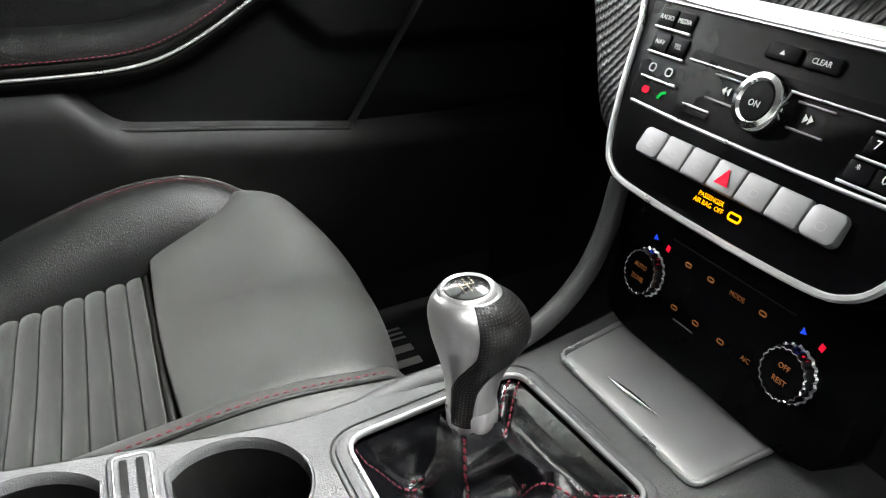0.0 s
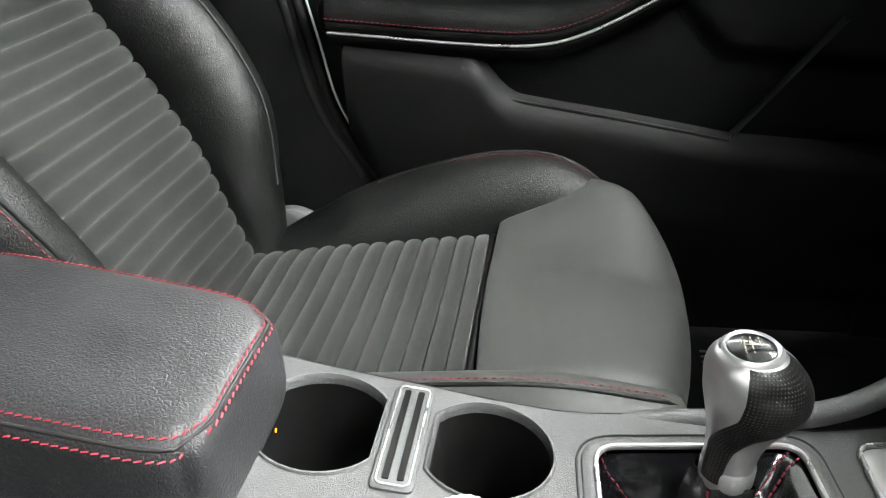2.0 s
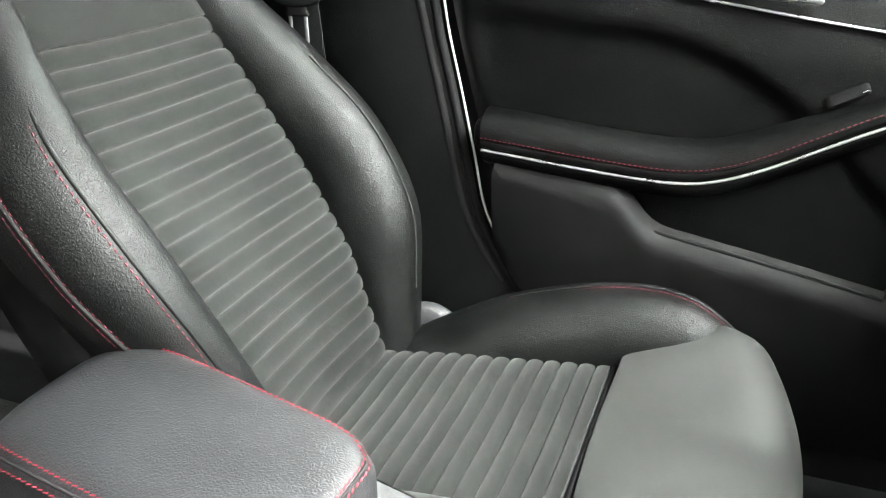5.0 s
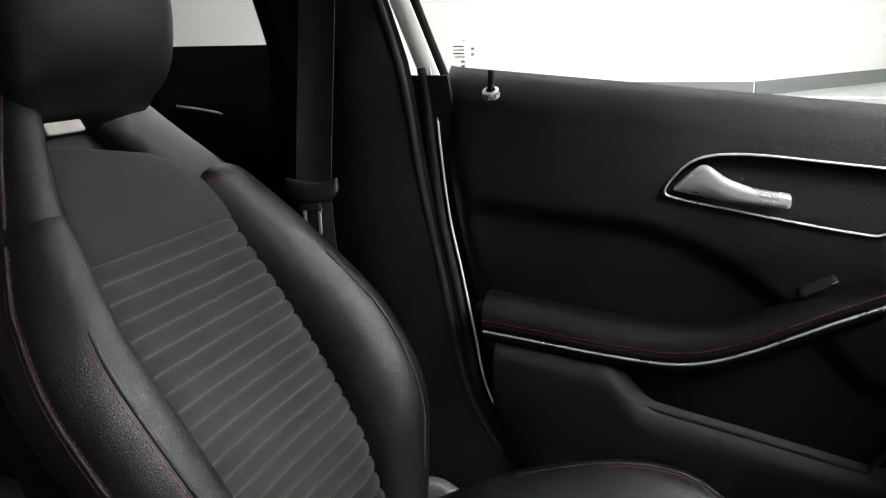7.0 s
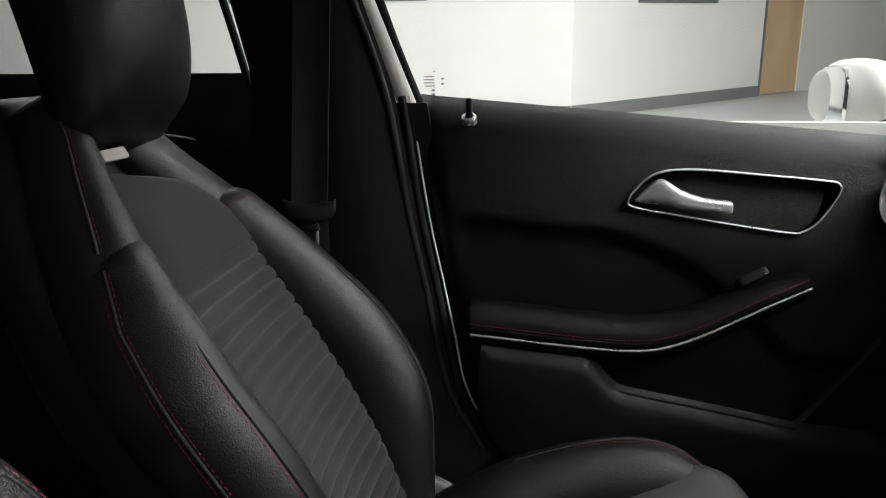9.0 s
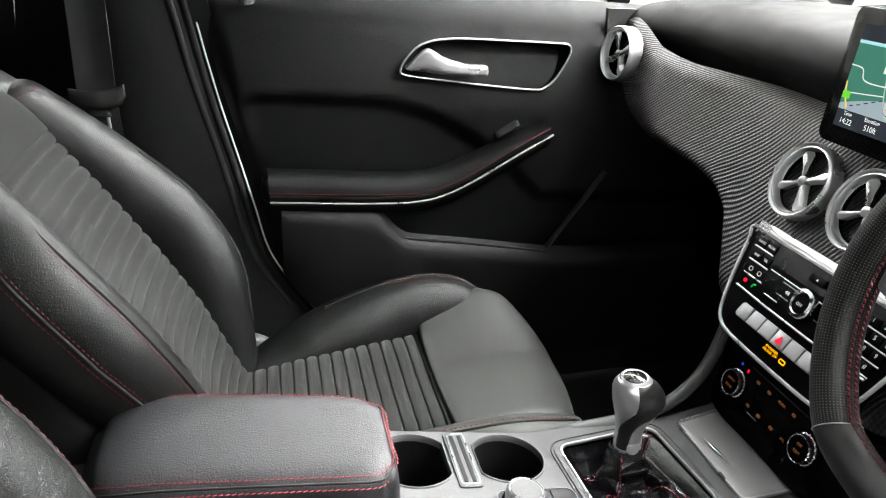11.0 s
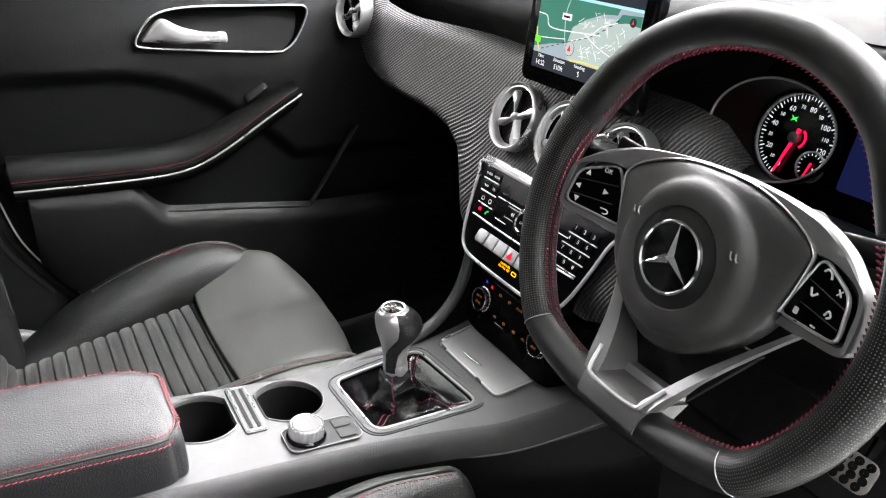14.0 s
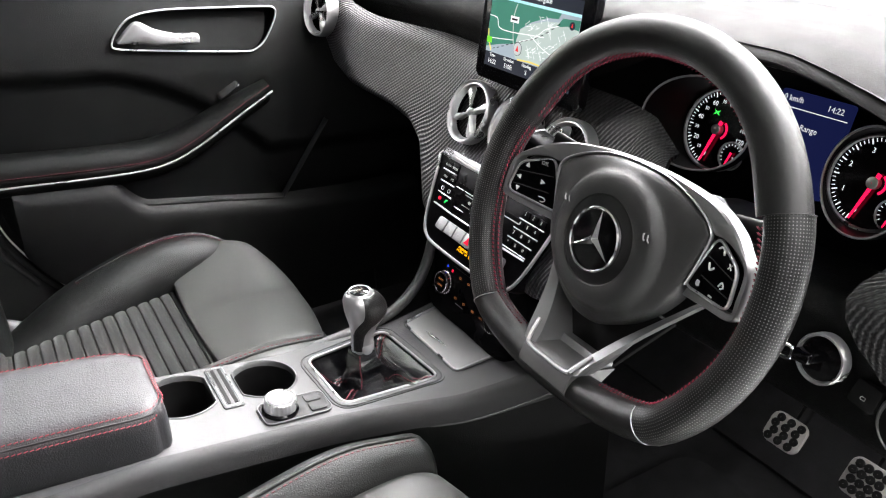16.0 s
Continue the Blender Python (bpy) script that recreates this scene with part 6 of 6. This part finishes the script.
for k, z in ((0.35, -0.0050), (0.7, -0.0074), (0.9, -0.0094), (0.97, -0.0110), (1.0, -0.0140), (1.0, -0.0320)):
    hub_rings.append([p.lerp(q, k) for p, q in zip(hub_rings[6], hub_out)])
    hub_rise.append(z)
part("airbag_cover", skin(bmesh.new(), [[WM @ Vector((q.x, q.y, z)) for q in r] for r, z in zip(hub_rings, hub_rise)], caps=False), COVER, wh, "black airbag cover with a raised round middle")
part("badge_ring_pad", lathe([(0.0418, 0.0090), (0.0405, 0.0080), (0.036, 0.0088), (0.030, 0.0094)], WM @ put(0, -0.009, 0), 44), SMOOTH_RIM, wh)
bm_ = WM @ put(0, -0.009, 0.0105)
bd = part("badge", lathe([(0.0300, -0.004), (0.0300, 0.001), (0.0270, 0.0015), (0.0004, 0.0015)], bm_, 44), GLOSS, wh, "black badge disc")
part("badge_ring", lathe([(0.0302, 0.0), (0.0299, 0.003), (0.0285, 0.004), (0.0273, 0.003), (0.0270, 0.001)], bm_, 48), CHROME, bd, "bright badge ring")
star = bmesh.new()
for k in range(3):
    c, s = math.cos(radians(120 * k)), math.sin(radians(120 * k))
    tm = bm_ @ Matrix(((c, -s, 0, 0), (s, c, 0, 0), (0, 0, 1, 0), (0, 0, 0, 1)))
    p = [tm @ Vector(q) for q in ((-0.0046, -0.002, 0.0016), (0, 0.0275, 0.0030), (0.0046, -0.002, 0.0016), (0, 0.0, 0.0056))]
    v = [star.verts.new(q) for q in p]
    for q in ((0, 3, 1), (1, 3, 2), (0, 1, 2), (0, 2, 3)):
        star.faces.new([v[i] for i in q])
part("badge_emblem", star, CHROME, bd, "bright three-armed emblem", smooth=False)
for sgn in (-1, 1):
    for o in (-0.0025, 0.0025):
        part("cover_mark", tube([WM @ Vector((sgn * 0.051 + o - 0.0015, 0.016, 0.0088)), WM @ Vector((sgn * 0.051 + o, 0.012, 0.0096)), WM @ Vector((sgn * 0.051 + o + 0.002, 0.0105, 0.0098))], 0.0007, up=X), GREY_MARK, wh)

# shaded copy of the satin spoke metal, for the plates round the key pads
SPOKE_SHADED = mat("shaded_satin_spoke", (0.055, 0.055, 0.057), 0.40, 0.4, vary=0.06)
SHOULDER = [((0.0, 0.0655, -0.0120), (0.0, 0.0672, -0.0130)), ((0.030, 0.0640, -0.0120), (0.032, 0.0662, -0.0130)), ((0.056, 0.0580, -0.0120), (0.062, 0.0632, -0.0125)), ((0.081, 0.0470, -0.0125), (0.092, 0.0575, -0.0110)),
            ((0.0945, 0.0365, -0.0130), (0.117, 0.0475, -0.0060)), ((0.112, 0.0365, -0.0085), (0.133, 0.037, -0.0005)), ((0.1405, 0.0260, 0.0010), (0.1475, 0.0225, 0.0030)), ((0.1450, 0.000, 0.0020), (0.1505, -0.004, 0.0035)),
            ((0.143, -0.0105, 0.0010), (0.146, -0.0165, 0.0015)), ((0.115, -0.0125, -0.0100), (0.116, -0.0200, -0.0095)), ((0.086, -0.0145, -0.0200), (0.084, -0.0225, -0.0200))]
# side spokes with their key pads, rising from the boss to the rim
for sgn in (-1, 1):
    SM = WM @ basis((0, 0, -0.0545), (math.cos(radians(21)), 0, sgn * math.sin(radians(21))), Y)
    wide = 1 / math.cos(radians(21))
    out = [tuple(q) for q in spline([(sgn * a * wide, b) for a, b in ((0.060, 0.058), (0.084, 0.0545), (0.100, 0.049), (0.115, 0.041), (0.136, 0.026), (0.1455, 0.000), (0.142, -0.0165), (0.112, -0.021), (0.080, -0.024), (0.070, 0.0))], 5, True)]
    sp = part("side_spoke", slab(out, SM @ put(0, 0, -0.003), 0.010, 0.004, segs=4), SPOKE_SHADED, wh, "satin side spoke in a shaded grey")
    rows_ = spline([(*i, *o) for i, o in SHOULDER], 5)
    part("spoke_shoulder", skin(bmesh.new(), [[WM @ Vector((sgn * (q[0] + (q[3] - q[0]) * k), q[1] + (q[4] - q[1]) * k, q[2] + (q[5] - q[2]) * k + h)) for k, h in ((0, -0.006), (0, 0), (0.12, 0.0012), (0.5, 0.0012), (0.88, 0.0012), (1.0, -0.0004), (1.02, -0.003), (1.02, -0.014))] for q in rows_], closed_ring=False, caps=False), SPOKE, sp, "satin silver spoke shoulder")
    padline = rpoly([(sgn * a * wide, b) for a, b in ((0.139, 0.022), (0.1045, 0.037), (0.0850, -0.0130), (0.144, -0.0095))], 0.009)
    part("pad_frame", hoop(padline, SM @ put(0, 0, 0.0034), 0.0024, 0.0035), SATIN, sp, "bright pad border")
    part("key_pad", slab(padline, SM @ put(0, 0, 0.0040), 0.007, 0.001), PIANO, sp, "black key pad")
    for b0, b1 in ((0.019, 0.013), (0.002, -0.001)):
        part("pad_joint", tube([SM @ Vector((sgn * 0.108, b0, 0.0043)), SM @ Vector((sgn * 0.150, b1, 0.0043))], 0.0005, up=X, steps=1), DARK_THREAD, sp)

    def key(a, b):
        return SM @ put(sgn * a * wide, b, 0.0045)
    bmk = bmesh.new()
    if sgn < 0:
        words("pad_words", "OK", 0.0056, key(0.1135, 0.0285), WHITE_MARK, sp)
        for a, b, d in ((0.130, 0.0215, 90), (0.136, 0.0075, 180), (0.110, 0.010, 0), (0.134, -0.0045, 270)):
            slab([(0.0030, 0), (-0.0022, 0.0026), (-0.0022, -0.0026)], key(a, b) @ pose(0, 0, 0, 0, 0, d), 0.0003, bm=bmk)
        tube([key(0.106, -0.0055) @ Vector(q) for q in ((-0.004, 0.001, 0), (0.002, 0.001, 0), (0.004, -0.001, 0), (0.002, -0.003, 0), (-0.001, -0.003, 0))], 0.0005, up=X, bm=bmk)
    else:
        tube([key(0.115, 0.028) @ Vector(q) for q in ((-0.005, 0.001, 0), (-0.002, 0.003, 0), (0.002, 0.002, 0), (0.004, -0.002, 0))], 0.0009, up=X, bm=bmk)
        tube([key(0.109, 0.012) @ Vector(q) for q in ((-0.004, 0.003, 0), (-0.001, -0.002, 0), (0.004, 0.001, 0))], 0.0009, up=X, bm=bmk)
        for q in (((-0.002, -0.002, 0), (0.002, 0.002, 0)), ((-0.002, 0.002, 0), (0.002, -0.002, 0))):
            tube([key(0.130, 0.021) @ Vector(p) for p in q], 0.0006, up=X, steps=1, bm=bmk)
        tube([key(0.128, 0.004) @ Vector(q) for q in ((-0.003, -0.001, 0), (0.0, 0.003, 0), (0.003, 0.0, 0), (0.0, -0.002, 0))], 0.0007, up=X, bm=bmk)
        slab(rrect(0.0052, 0.0050, 0.001, 2), key(0.100, -0.005), 0.0003, bm=bmk)
        slab(rrect(0.0056, 0.0014, 0.0005, 2), key(0.120, -0.008), 0.0003, bm=bmk)
    part("pad_marks", bmk, WHITE_MARK, sp, "white pad symbols", smooth=False)
    part("paddle", sweep([(*(WM @ Vector((sgn * 0.095, 0.045, -0.036))), 0.010, 0.004, 3), (*(WM @ Vector((sgn * 0.13, 0.05, -0.030))), 0.010, 0.004, 3)], WM.to_3x3() @ Y, WM.to_3x3() @ Z), HARD, wh)
# silver arc over the cover's shoulders
arc = [(0.0860, -0.0120, -0.0150), (0.0905, 0.0050, -0.0140), (0.0945, 0.0250, -0.0125), (0.0940, 0.0365, -0.0120), (0.0810, 0.0475, -0.0120), (0.0565, 0.0582, -0.0120), (0.030, 0.0644, -0.0120)]
part("cover_trim", tube([WM @ Vector((-a, b, z)) for a, b, z in arc] + [WM @ Vector((0, 0.0658, -0.0120))] + [WM @ Vector(q) for q in arc[::-1]], 0.0012, 0.0022, up=WM.to_3x3() @ Z), SATIN, wh, "bright trim round the cover")
# twin lower spoke: deep silver channel walls running into one foot
for sgn in (-1, 1):
    part("lower_spoke", skin(bmesh.new(), [[WM @ Vector((sgn * (a + w * p), b + 0.55 * w * p, z if q else (z - 0.010 if p > 0 else -0.040))) for p, q in ((-0.5, 0), (0.5, 0), (0.5, 1), (-0.5, 1))] for a, b, w, z in spline([(0.098, -0.022, 0.010, -0.034), (0.075, -0.050, 0.012, -0.027), (0.054, -0.080, 0.016, -0.012), (0.040, -0.106, 0.018, 0.004), (0.034, -0.119, 0.017, 0.013), (0.032, -0.129, 0.013, 0.017)], 4)]), SPOKE, wh, "satin silver lower spoke", smooth=False)
# darker than the spokes: the shadow below the lip is put into this grey
FOOT = mat("shadowed_satin_metal", (0.14, 0.14, 0.14), 0.38, 0.5, vary=0.06)
part("spoke_foot", skin(bmesh.new(), [[WM @ Vector((a, b, z)) for b, z in ((-0.122, -0.036), (-0.124, 0.008), (-0.126, 0.0165), (-0.129, 0.0190), (-0.138, 0.0205), (-0.146, 0.0205), (-0.151, 0.016), (-0.151, -0.010))] for a in (-0.034, -0.031, -0.016, 0.0, 0.016, 0.031, 0.034)]), FOOT, wh, "satin spoke foot in a shadow grey")
part("foot_lip", tube([WM @ Vector(q) for q in ((-0.038, -0.106, 0.006), (-0.032, -0.122, 0.017), (-0.026, -0.1275, 0.0195), (0.0, -0.1285, 0.0200), (0.026, -0.1275, 0.0195), (0.032, -0.122, 0.017), (0.038, -0.106, 0.006))], 0.0020, up=WM.to_3x3() @ Z), SATIN, wh, "bright spoke lip")
part("spoke_ledge", skin(bmesh.new(), [[WM @ Vector((a, b, z)) for b, z in ((-0.130, -0.006), (-0.125, -0.016), (-0.117, -0.022), (-0.117, -0.034), (-0.130, -0.034))] for a in (-0.031, -0.016, 0.0, 0.016, 0.031)]), SPOKE, wh, "grey inner ledge")
part("spoke_web", slab([(-0.030, -0.122), (0.030, -0.122), (0.076, -0.055), (-0.076, -0.055)], WM @ put(0, 0, -0.034), 0.006, 0.001), HARD, wh)

# ---------------------------------------------------------------- stalk, dials, key, pedals
stalk = thing("control_stalk", "black control stalk with silver end", "control stalk", (0.35, -0.22, 0.87))
part("arm", sweep([(0.355, -0.28, 0.868, 0.012, 0.010, 2.4), (0.350, -0.22, 0.876, 0.013, 0.011, 2.6), (0.345, -0.165, 0.884, 0.015, 0.012, 2.8)], X, Z), HARD, stalk)
part("switch_block", sweep([(0.345, -0.205, 0.880, 0.0150, 0.0135, 4.5), (0.343, -0.160, 0.886, 0.0160, 0.0140, 4.5)], X, Z, ends=False), PIANO, stalk, "black rocker block")
for yy, zz in ((-0.206, 0.880), (-0.159, 0.886)):
    part("bright_edge", sweep([(0.3445, yy - 0.0012, zz, 0.0166, 0.0148, 4.5), (0.3445, yy + 0.0012, zz, 0.0166, 0.0148, 4.5)], X, Z, ends=False), SATIN, stalk, "bright edge band")
stm = basis((0.328, -0.183, 0.886), -Y, (0.3, 0, 1))
part("wiper_mark", hoop(rrect(0.008, 0.005, 0.002), stm, 0.0008, 0.0006), WHITE_MARK, stalk)
part("end_cap", sweep([(0.343, -0.157, 0.8865, 0.0150, 0.0128, 3.0), (0.342, -0.146, 0.888, 0.0135, 0.0115, 2.6)], X, Z), SILVER, stalk, "silver stalk end")

clu = thing("instrument_cluster", "instrument cluster with two round dials in bright rings", "instrument cluster", (0.55, -0.335, 0.88))
DM = basis((0.548, -0.351, 0.884), -Y, (0.30, 0, 1))
part("back_board", slab(rrect(0.36, 0.16, 0.03), DM @ put(0, 0, -0.004), 0.01), PIANO, clu)
NEEDLE = glow("red_needle", (1.0, 0.008, 0.07), 1.5)
DIALW = glow("white_dial_print", (0.85, 0.87, 0.9), 0.75)
LCD = glow("blue_lcd", (0.012, 0.017, 0.085), 0.5)


RING_GREY = mat("satin_grey_ring", (0.42, 0.42, 0.43), 0.35, 0.25, vary=0.05)
DIAL_TUBE = mat("dial_tube_black", (0.004, 0.004, 0.004), 0.4, vary=0.1, spec=0.2)


def dial_face(a, names, sub, ang, turn):
    m = DM @ put(a, 0, 0)
    side = math.copysign(1, a)

    def mouth(k, n, grow=0.0, drop=0.0):
        """A point of the leaning tube mouth, tall on the outer side and low between the dials."""
        t = 2 * math.pi * k / n
        return m @ Vector((side * 0.008 + (0.0565 + grow) * math.cos(t), 0.002 + (0.0515 + grow) * math.sin(t), 0.037 + side * 0.026 * math.cos(t) - drop))
    floor_ring = [m @ Vector((0.0475 * math.cos(2 * math.pi * k / 56), 0.0475 * math.sin(2 * math.pi * k / 56), 0.0)) for k in range(56)]
    part("tube", skin(bmesh.new(), [[mouth(k, 56, 0.002, 0.012) for k in range(56)], [mouth(k, 56, 0.0) for k in range(56)], [mouth(k, 56, -0.001, 0.003) for k in range(56)], floor_ring], caps=False), DIAL_TUBE, clu, "black dial tube")
    part("outer_ring", tube([mouth(k, 56, 0.0004) for k in range(56)], 0.0013, 0.0016, up=m.to_3x3() @ Z, closed=True, steps=1), RING_GREY, clu, "bright dial ring")
    part("dial_ring", lathe([(0.0480, 0.0), (0.0475, 0.006), (0.0452, 0.007), (0.0445, 0.003)], m, 52), SATIN, clu, "bright inner ring")
    fc = part("dial_face", lathe([(0.046, 0.001), (0.0004, 0.0012)], m, 48), GLOSS, clu)
    ticks = bmesh.new()
    for k in range(53):
        t = radians(250 - 290 * k / 52)
        lo = 0.0380 if k % 4 == 0 else 0.0402
        w = 0.0007 if k % 4 == 0 else 0.0004
        c, s = math.cos(t), math.sin(t)
        slab([(c * lo + s * w, s * lo - c * w), (c * 0.0437 + s * w, s * 0.0437 - c * w), (c * 0.0437 - s * w, s * 0.0437 + c * w), (c * lo - s * w, s * lo + c * w)], m @ put(0, 0, 0.0018), 0.0003, bm=ticks)
    part("tick_marks", ticks, DIALW, fc, smooth=False)
    for k, w in enumerate(names):
        t = radians(253 - turn * k)
        words("dial_number", w, 0.0056 if sub and k % 2 else 0.0078, m @ put(0.0318 * math.cos(t), 0.0318 * math.sin(t), 0.0018), DIALW, fc)
    c, s = math.cos(radians(ang)), math.sin(radians(ang))
    part("needle", slab([(-0.010 * c + 0.0022 * s, -0.010 * s - 0.0022 * c), (0.041 * c + 0.0008 * s, 0.041 * s - 0.0008 * c), (0.041 * c - 0.0008 * s, 0.041 * s + 0.0008 * c), (-0.010 * c - 0.0022 * s, -0.010 * s + 0.0022 * c)], m @ put(0, 0, 0.006), 0.0016), NEEDLE, fc, "red needle", smooth=False)
    part("red_crescent", tube([m @ Vector((0.0105 * math.cos(radians(q)), 0.0105 * math.sin(radians(q)), 0.0022)) for q in (-55, -30, 0, 30, 55)], 0.0013, 0.0006, up=m.to_3x3() @ Z), NEEDLE, fc, "red crescent")
    part("needle_hub", lathe([(0.006, 0.002), (0.006, 0.0085), (0.004, 0.0095), (0.0004, 0.0095)], m, 24), SATIN, fc)
    sm = m @ put(0.0265, -0.0235, 0.0016)
    part("small_ring", lathe([(0.0165, 0.0), (0.0162, 0.0022), (0.0150, 0.0022), (0.0148, 0.0)], sm, 36), SATIN, fc, "small bright ring")
    tk = bmesh.new()
    for k in range(13):
        t = radians(215 - 230 * k / 12)
        c, s = math.cos(t), math.sin(t)
        slab([(c * 0.0115 + s * 0.0004, s * 0.0115 - c * 0.0004), (c * 0.0140 + s * 0.0004, s * 0.0140 - c * 0.0004), (c * 0.0140 - s * 0.0004, s * 0.0140 + c * 0.0004), (c * 0.0115 - s * 0.0004, s * 0.0115 + c * 0.0004)], sm @ put(0, 0, 0.0008), 0.0003, bm=tk)
    part("small_ticks", tk, DIALW, fc, smooth=False)
    c, s = math.cos(radians(ang)), math.sin(radians(ang))
    part("small_needle", slab([(-0.004 * c + 0.0012 * s, -0.004 * s - 0.0012 * c), (0.0135 * c + 0.0006 * s, 0.0135 * s - 0.0006 * c), (0.0135 * c - 0.0006 * s, 0.0135 * s + 0.0006 * c), (-0.004 * c - 0.0012 * s, -0.004 * s + 0.0012 * c)], sm @ put(0, 0, 0.003), 0.001), NEEDLE, fc, smooth=False)
    return fc


f1 = dial_face(-0.112, ["0", "10", "20", "30", "40", "50", "60", "70", "80", "90", "100", "110", "120"], True, 255, 22)
part("telltale", slab([(-0.004, -0.003), (0, -0.001), (0.004, -0.003), (0.002, 0), (0.004, 0.003), (0, 0.001), (-0.004, 0.003), (-0.002, 0)], DM @ put(-0.122, 0.018, 0.0022), 0.0003), glow("green_lamp", (0.05, 0.9, 0.1), 1.2), f1, "green lamp symbol", smooth=False)
dial_face(0.080, ["0", "1", "2", "3", "4", "5", "6"], False, 255, 46)
lcd = part("centre_display", slab(rrect(0.084, 0.100, 0.004), DM @ put(-0.008, 0.014, 0.004), 0.006, 0.001), LCD, clu, "dark blue centre display")
words("display_words", "0 km/h", 0.0085, DM @ put(-0.033, 0.0555, 0.0046), DIALW, lcd)
words("display_words", "14:22", 0.0085, DM @ put(0.0163, 0.0545, 0.0046), DIALW, lcd)
words("display_words", "Range", 0.0085, DM @ put(-0.005, 0.029, 0.0046), DIALW, lcd)
part("display_rule", slab(rrect(0.080, 0.001, 0.0004, 2), DM @ put(-0.008, 0.0465, 0.0046), 0.0004), DIALW, lcd, smooth=False)

ign = thing("ignition_switch", "ignition lock with metal key and bright ring", "ignition switch", (0.43, -0.487, 0.757))
IM = basis((0.428, -0.486, 0.758), (0, -1, 0.12), (0.25, 0.1, 1))
part("ring", lathe([(0.0245, -0.008), (0.0245, 0.003), (0.0235, 0.0045), (0.0215, 0.004), (0.0205, 0.0)], IM, 44), SATIN, ign, "bright ring")
part("barrel", lathe([(0.0208, 0.001), (0.018, 0.002), (0.0004, 0.002)], IM, 36), GLOSS, ign)
part("key_bow", slab(rrect(0.020, 0.011, 0.003), IM @ pose(-0.010, 0, 0.020), 0.018, 0.002), GLOSS, ign, "black key head")
part("key_ring", hoop(rrect(0.020, 0.012, 0.004), IM @ pose(-0.028, 0, 0.018), 0.004, 0.004), CHROME, ign, "bright key loop")
fog = thing("dash_button", "small black dashboard button beside the ignition lock", "button", (0.43, -0.530, 0.744))
FM = basis((0.4285, -0.531, 0.744), (0, -1, 0), (0.25, 0, 1))
part("key", slab(rpoly([(0.014, 0.012), (-0.010, 0.014), (-0.014, -0.010), (0.012, -0.013)], 0.004), FM, 0.006, 0.001), HARD, fog)
part("mark", hoop(rrect(0.0045, 0.003, 0.001), FM @ put(0, -0.002, 0.0003), 0.0006, 0.0004), WHITE_MARK, fog)
sw = thing("light_switch", "round light switch in a bright ring", "light switch", (0.44, -0.575, 0.735))
LM = basis((0.436, -0.575, 0.735), (0, -1, 0), (0.25, 0, 1))
part("ring", lathe([(0.031, -0.008), (0.031, 0.004), (0.029, 0.006), (0.0265, 0.004)], LM, 44), SATIN, sw, "bright ring")
part("knob", lathe([(0.026, 0.0), (0.025, 0.010), (0.022, 0.012), (0.0004, 0.012)], LM, 36), HARD, sw)
part("mark", slab(rrect(0.004, 0.010, 0.001), LM @ put(0, 0.010, 0.0125), 0.0003), WHITE_MARK, sw, smooth=False)


PEDAL_METAL = mat("brushed_pedal_metal", (0.50, 0.48, 0.46), 0.42, 0.35, vary=0.12)


def pedal(at, w, h, rows, cols):
    n = Vector((-0.80, 0, 0.60))
    m = basis(at, -Y, Vector((0.60, 0, 0.80)))
    p = thing("pedal", "metal pedal with black rubber studs", "pedal", at, "pedals")
    part("plate", slab(rrect(w, h, 0.014), m, 0.006, 0.0015), PEDAL_METAL, p, "brushed metal plate")
    for i in range(rows):
        for j in range(cols):
            a = (j - (cols - 1) / 2) * w * 0.86 / cols + (0.002 if i % 2 else -0.002)
            b = (i - (rows - 1) / 2) * h * 0.88 / rows
            part("stud", lathe([(0.0064, -0.002), (0.0064, 0.0016), (0.0052, 0.0026), (0.0004, 0.0026)], m @ put(a, b, 0), 14), RUBBER, p)
    part("lever", tube([m @ Vector((0, 0, -0.006)), m @ Vector((0, 0.03, -0.03)), (at[0] + 0.10, at[1], at[2] + 0.12), (at[0] + 0.16, at[1], at[2] + 0.30)], 0.009, 0.012), HARD, p)
    return p


pedal((0.724, -0.292, 0.393), 0.060, 0.050, 4, 3)
pedal((0.724, -0.420, 0.398), 0.060, 0.056, 4, 4)

fm = thing("floor_mat", "black floor mat with faint logo bars", "floor mat", (0.3, 0.33, 0.256))
part("mat", slab(rrect(0.52, 0.40, 0.05), basis((0.46, 0.36, 0.268), X, Y), 0.010, 0.003), CARPET, fm)
for k, (o, ln) in enumerate(((0.0, 0.05), (0.012, 0.05), (0.024, 0.05), (0.050, 0.05), (0.082, 0.05), (0.114, 0.05))):
    part("logo_bar", slab(rrect(0.034, 0.005 if k < 3 else 0.016, 0.002), basis((0.300, 0.560 - o, 0.2690), X, Y), 0.0005), GREY_MARK, fm, "faint logo bar", smooth=False)
fd = thing("floor_mat", "black floor mat in the driver's footwell", "floor mat", (0.4, -0.34, 0.256))
part("mat", slab(rrect(0.55, 0.42, 0.05), basis((0.42, -0.36, 0.268), X, Y), 0.010, 0.003), CARPET, fd)
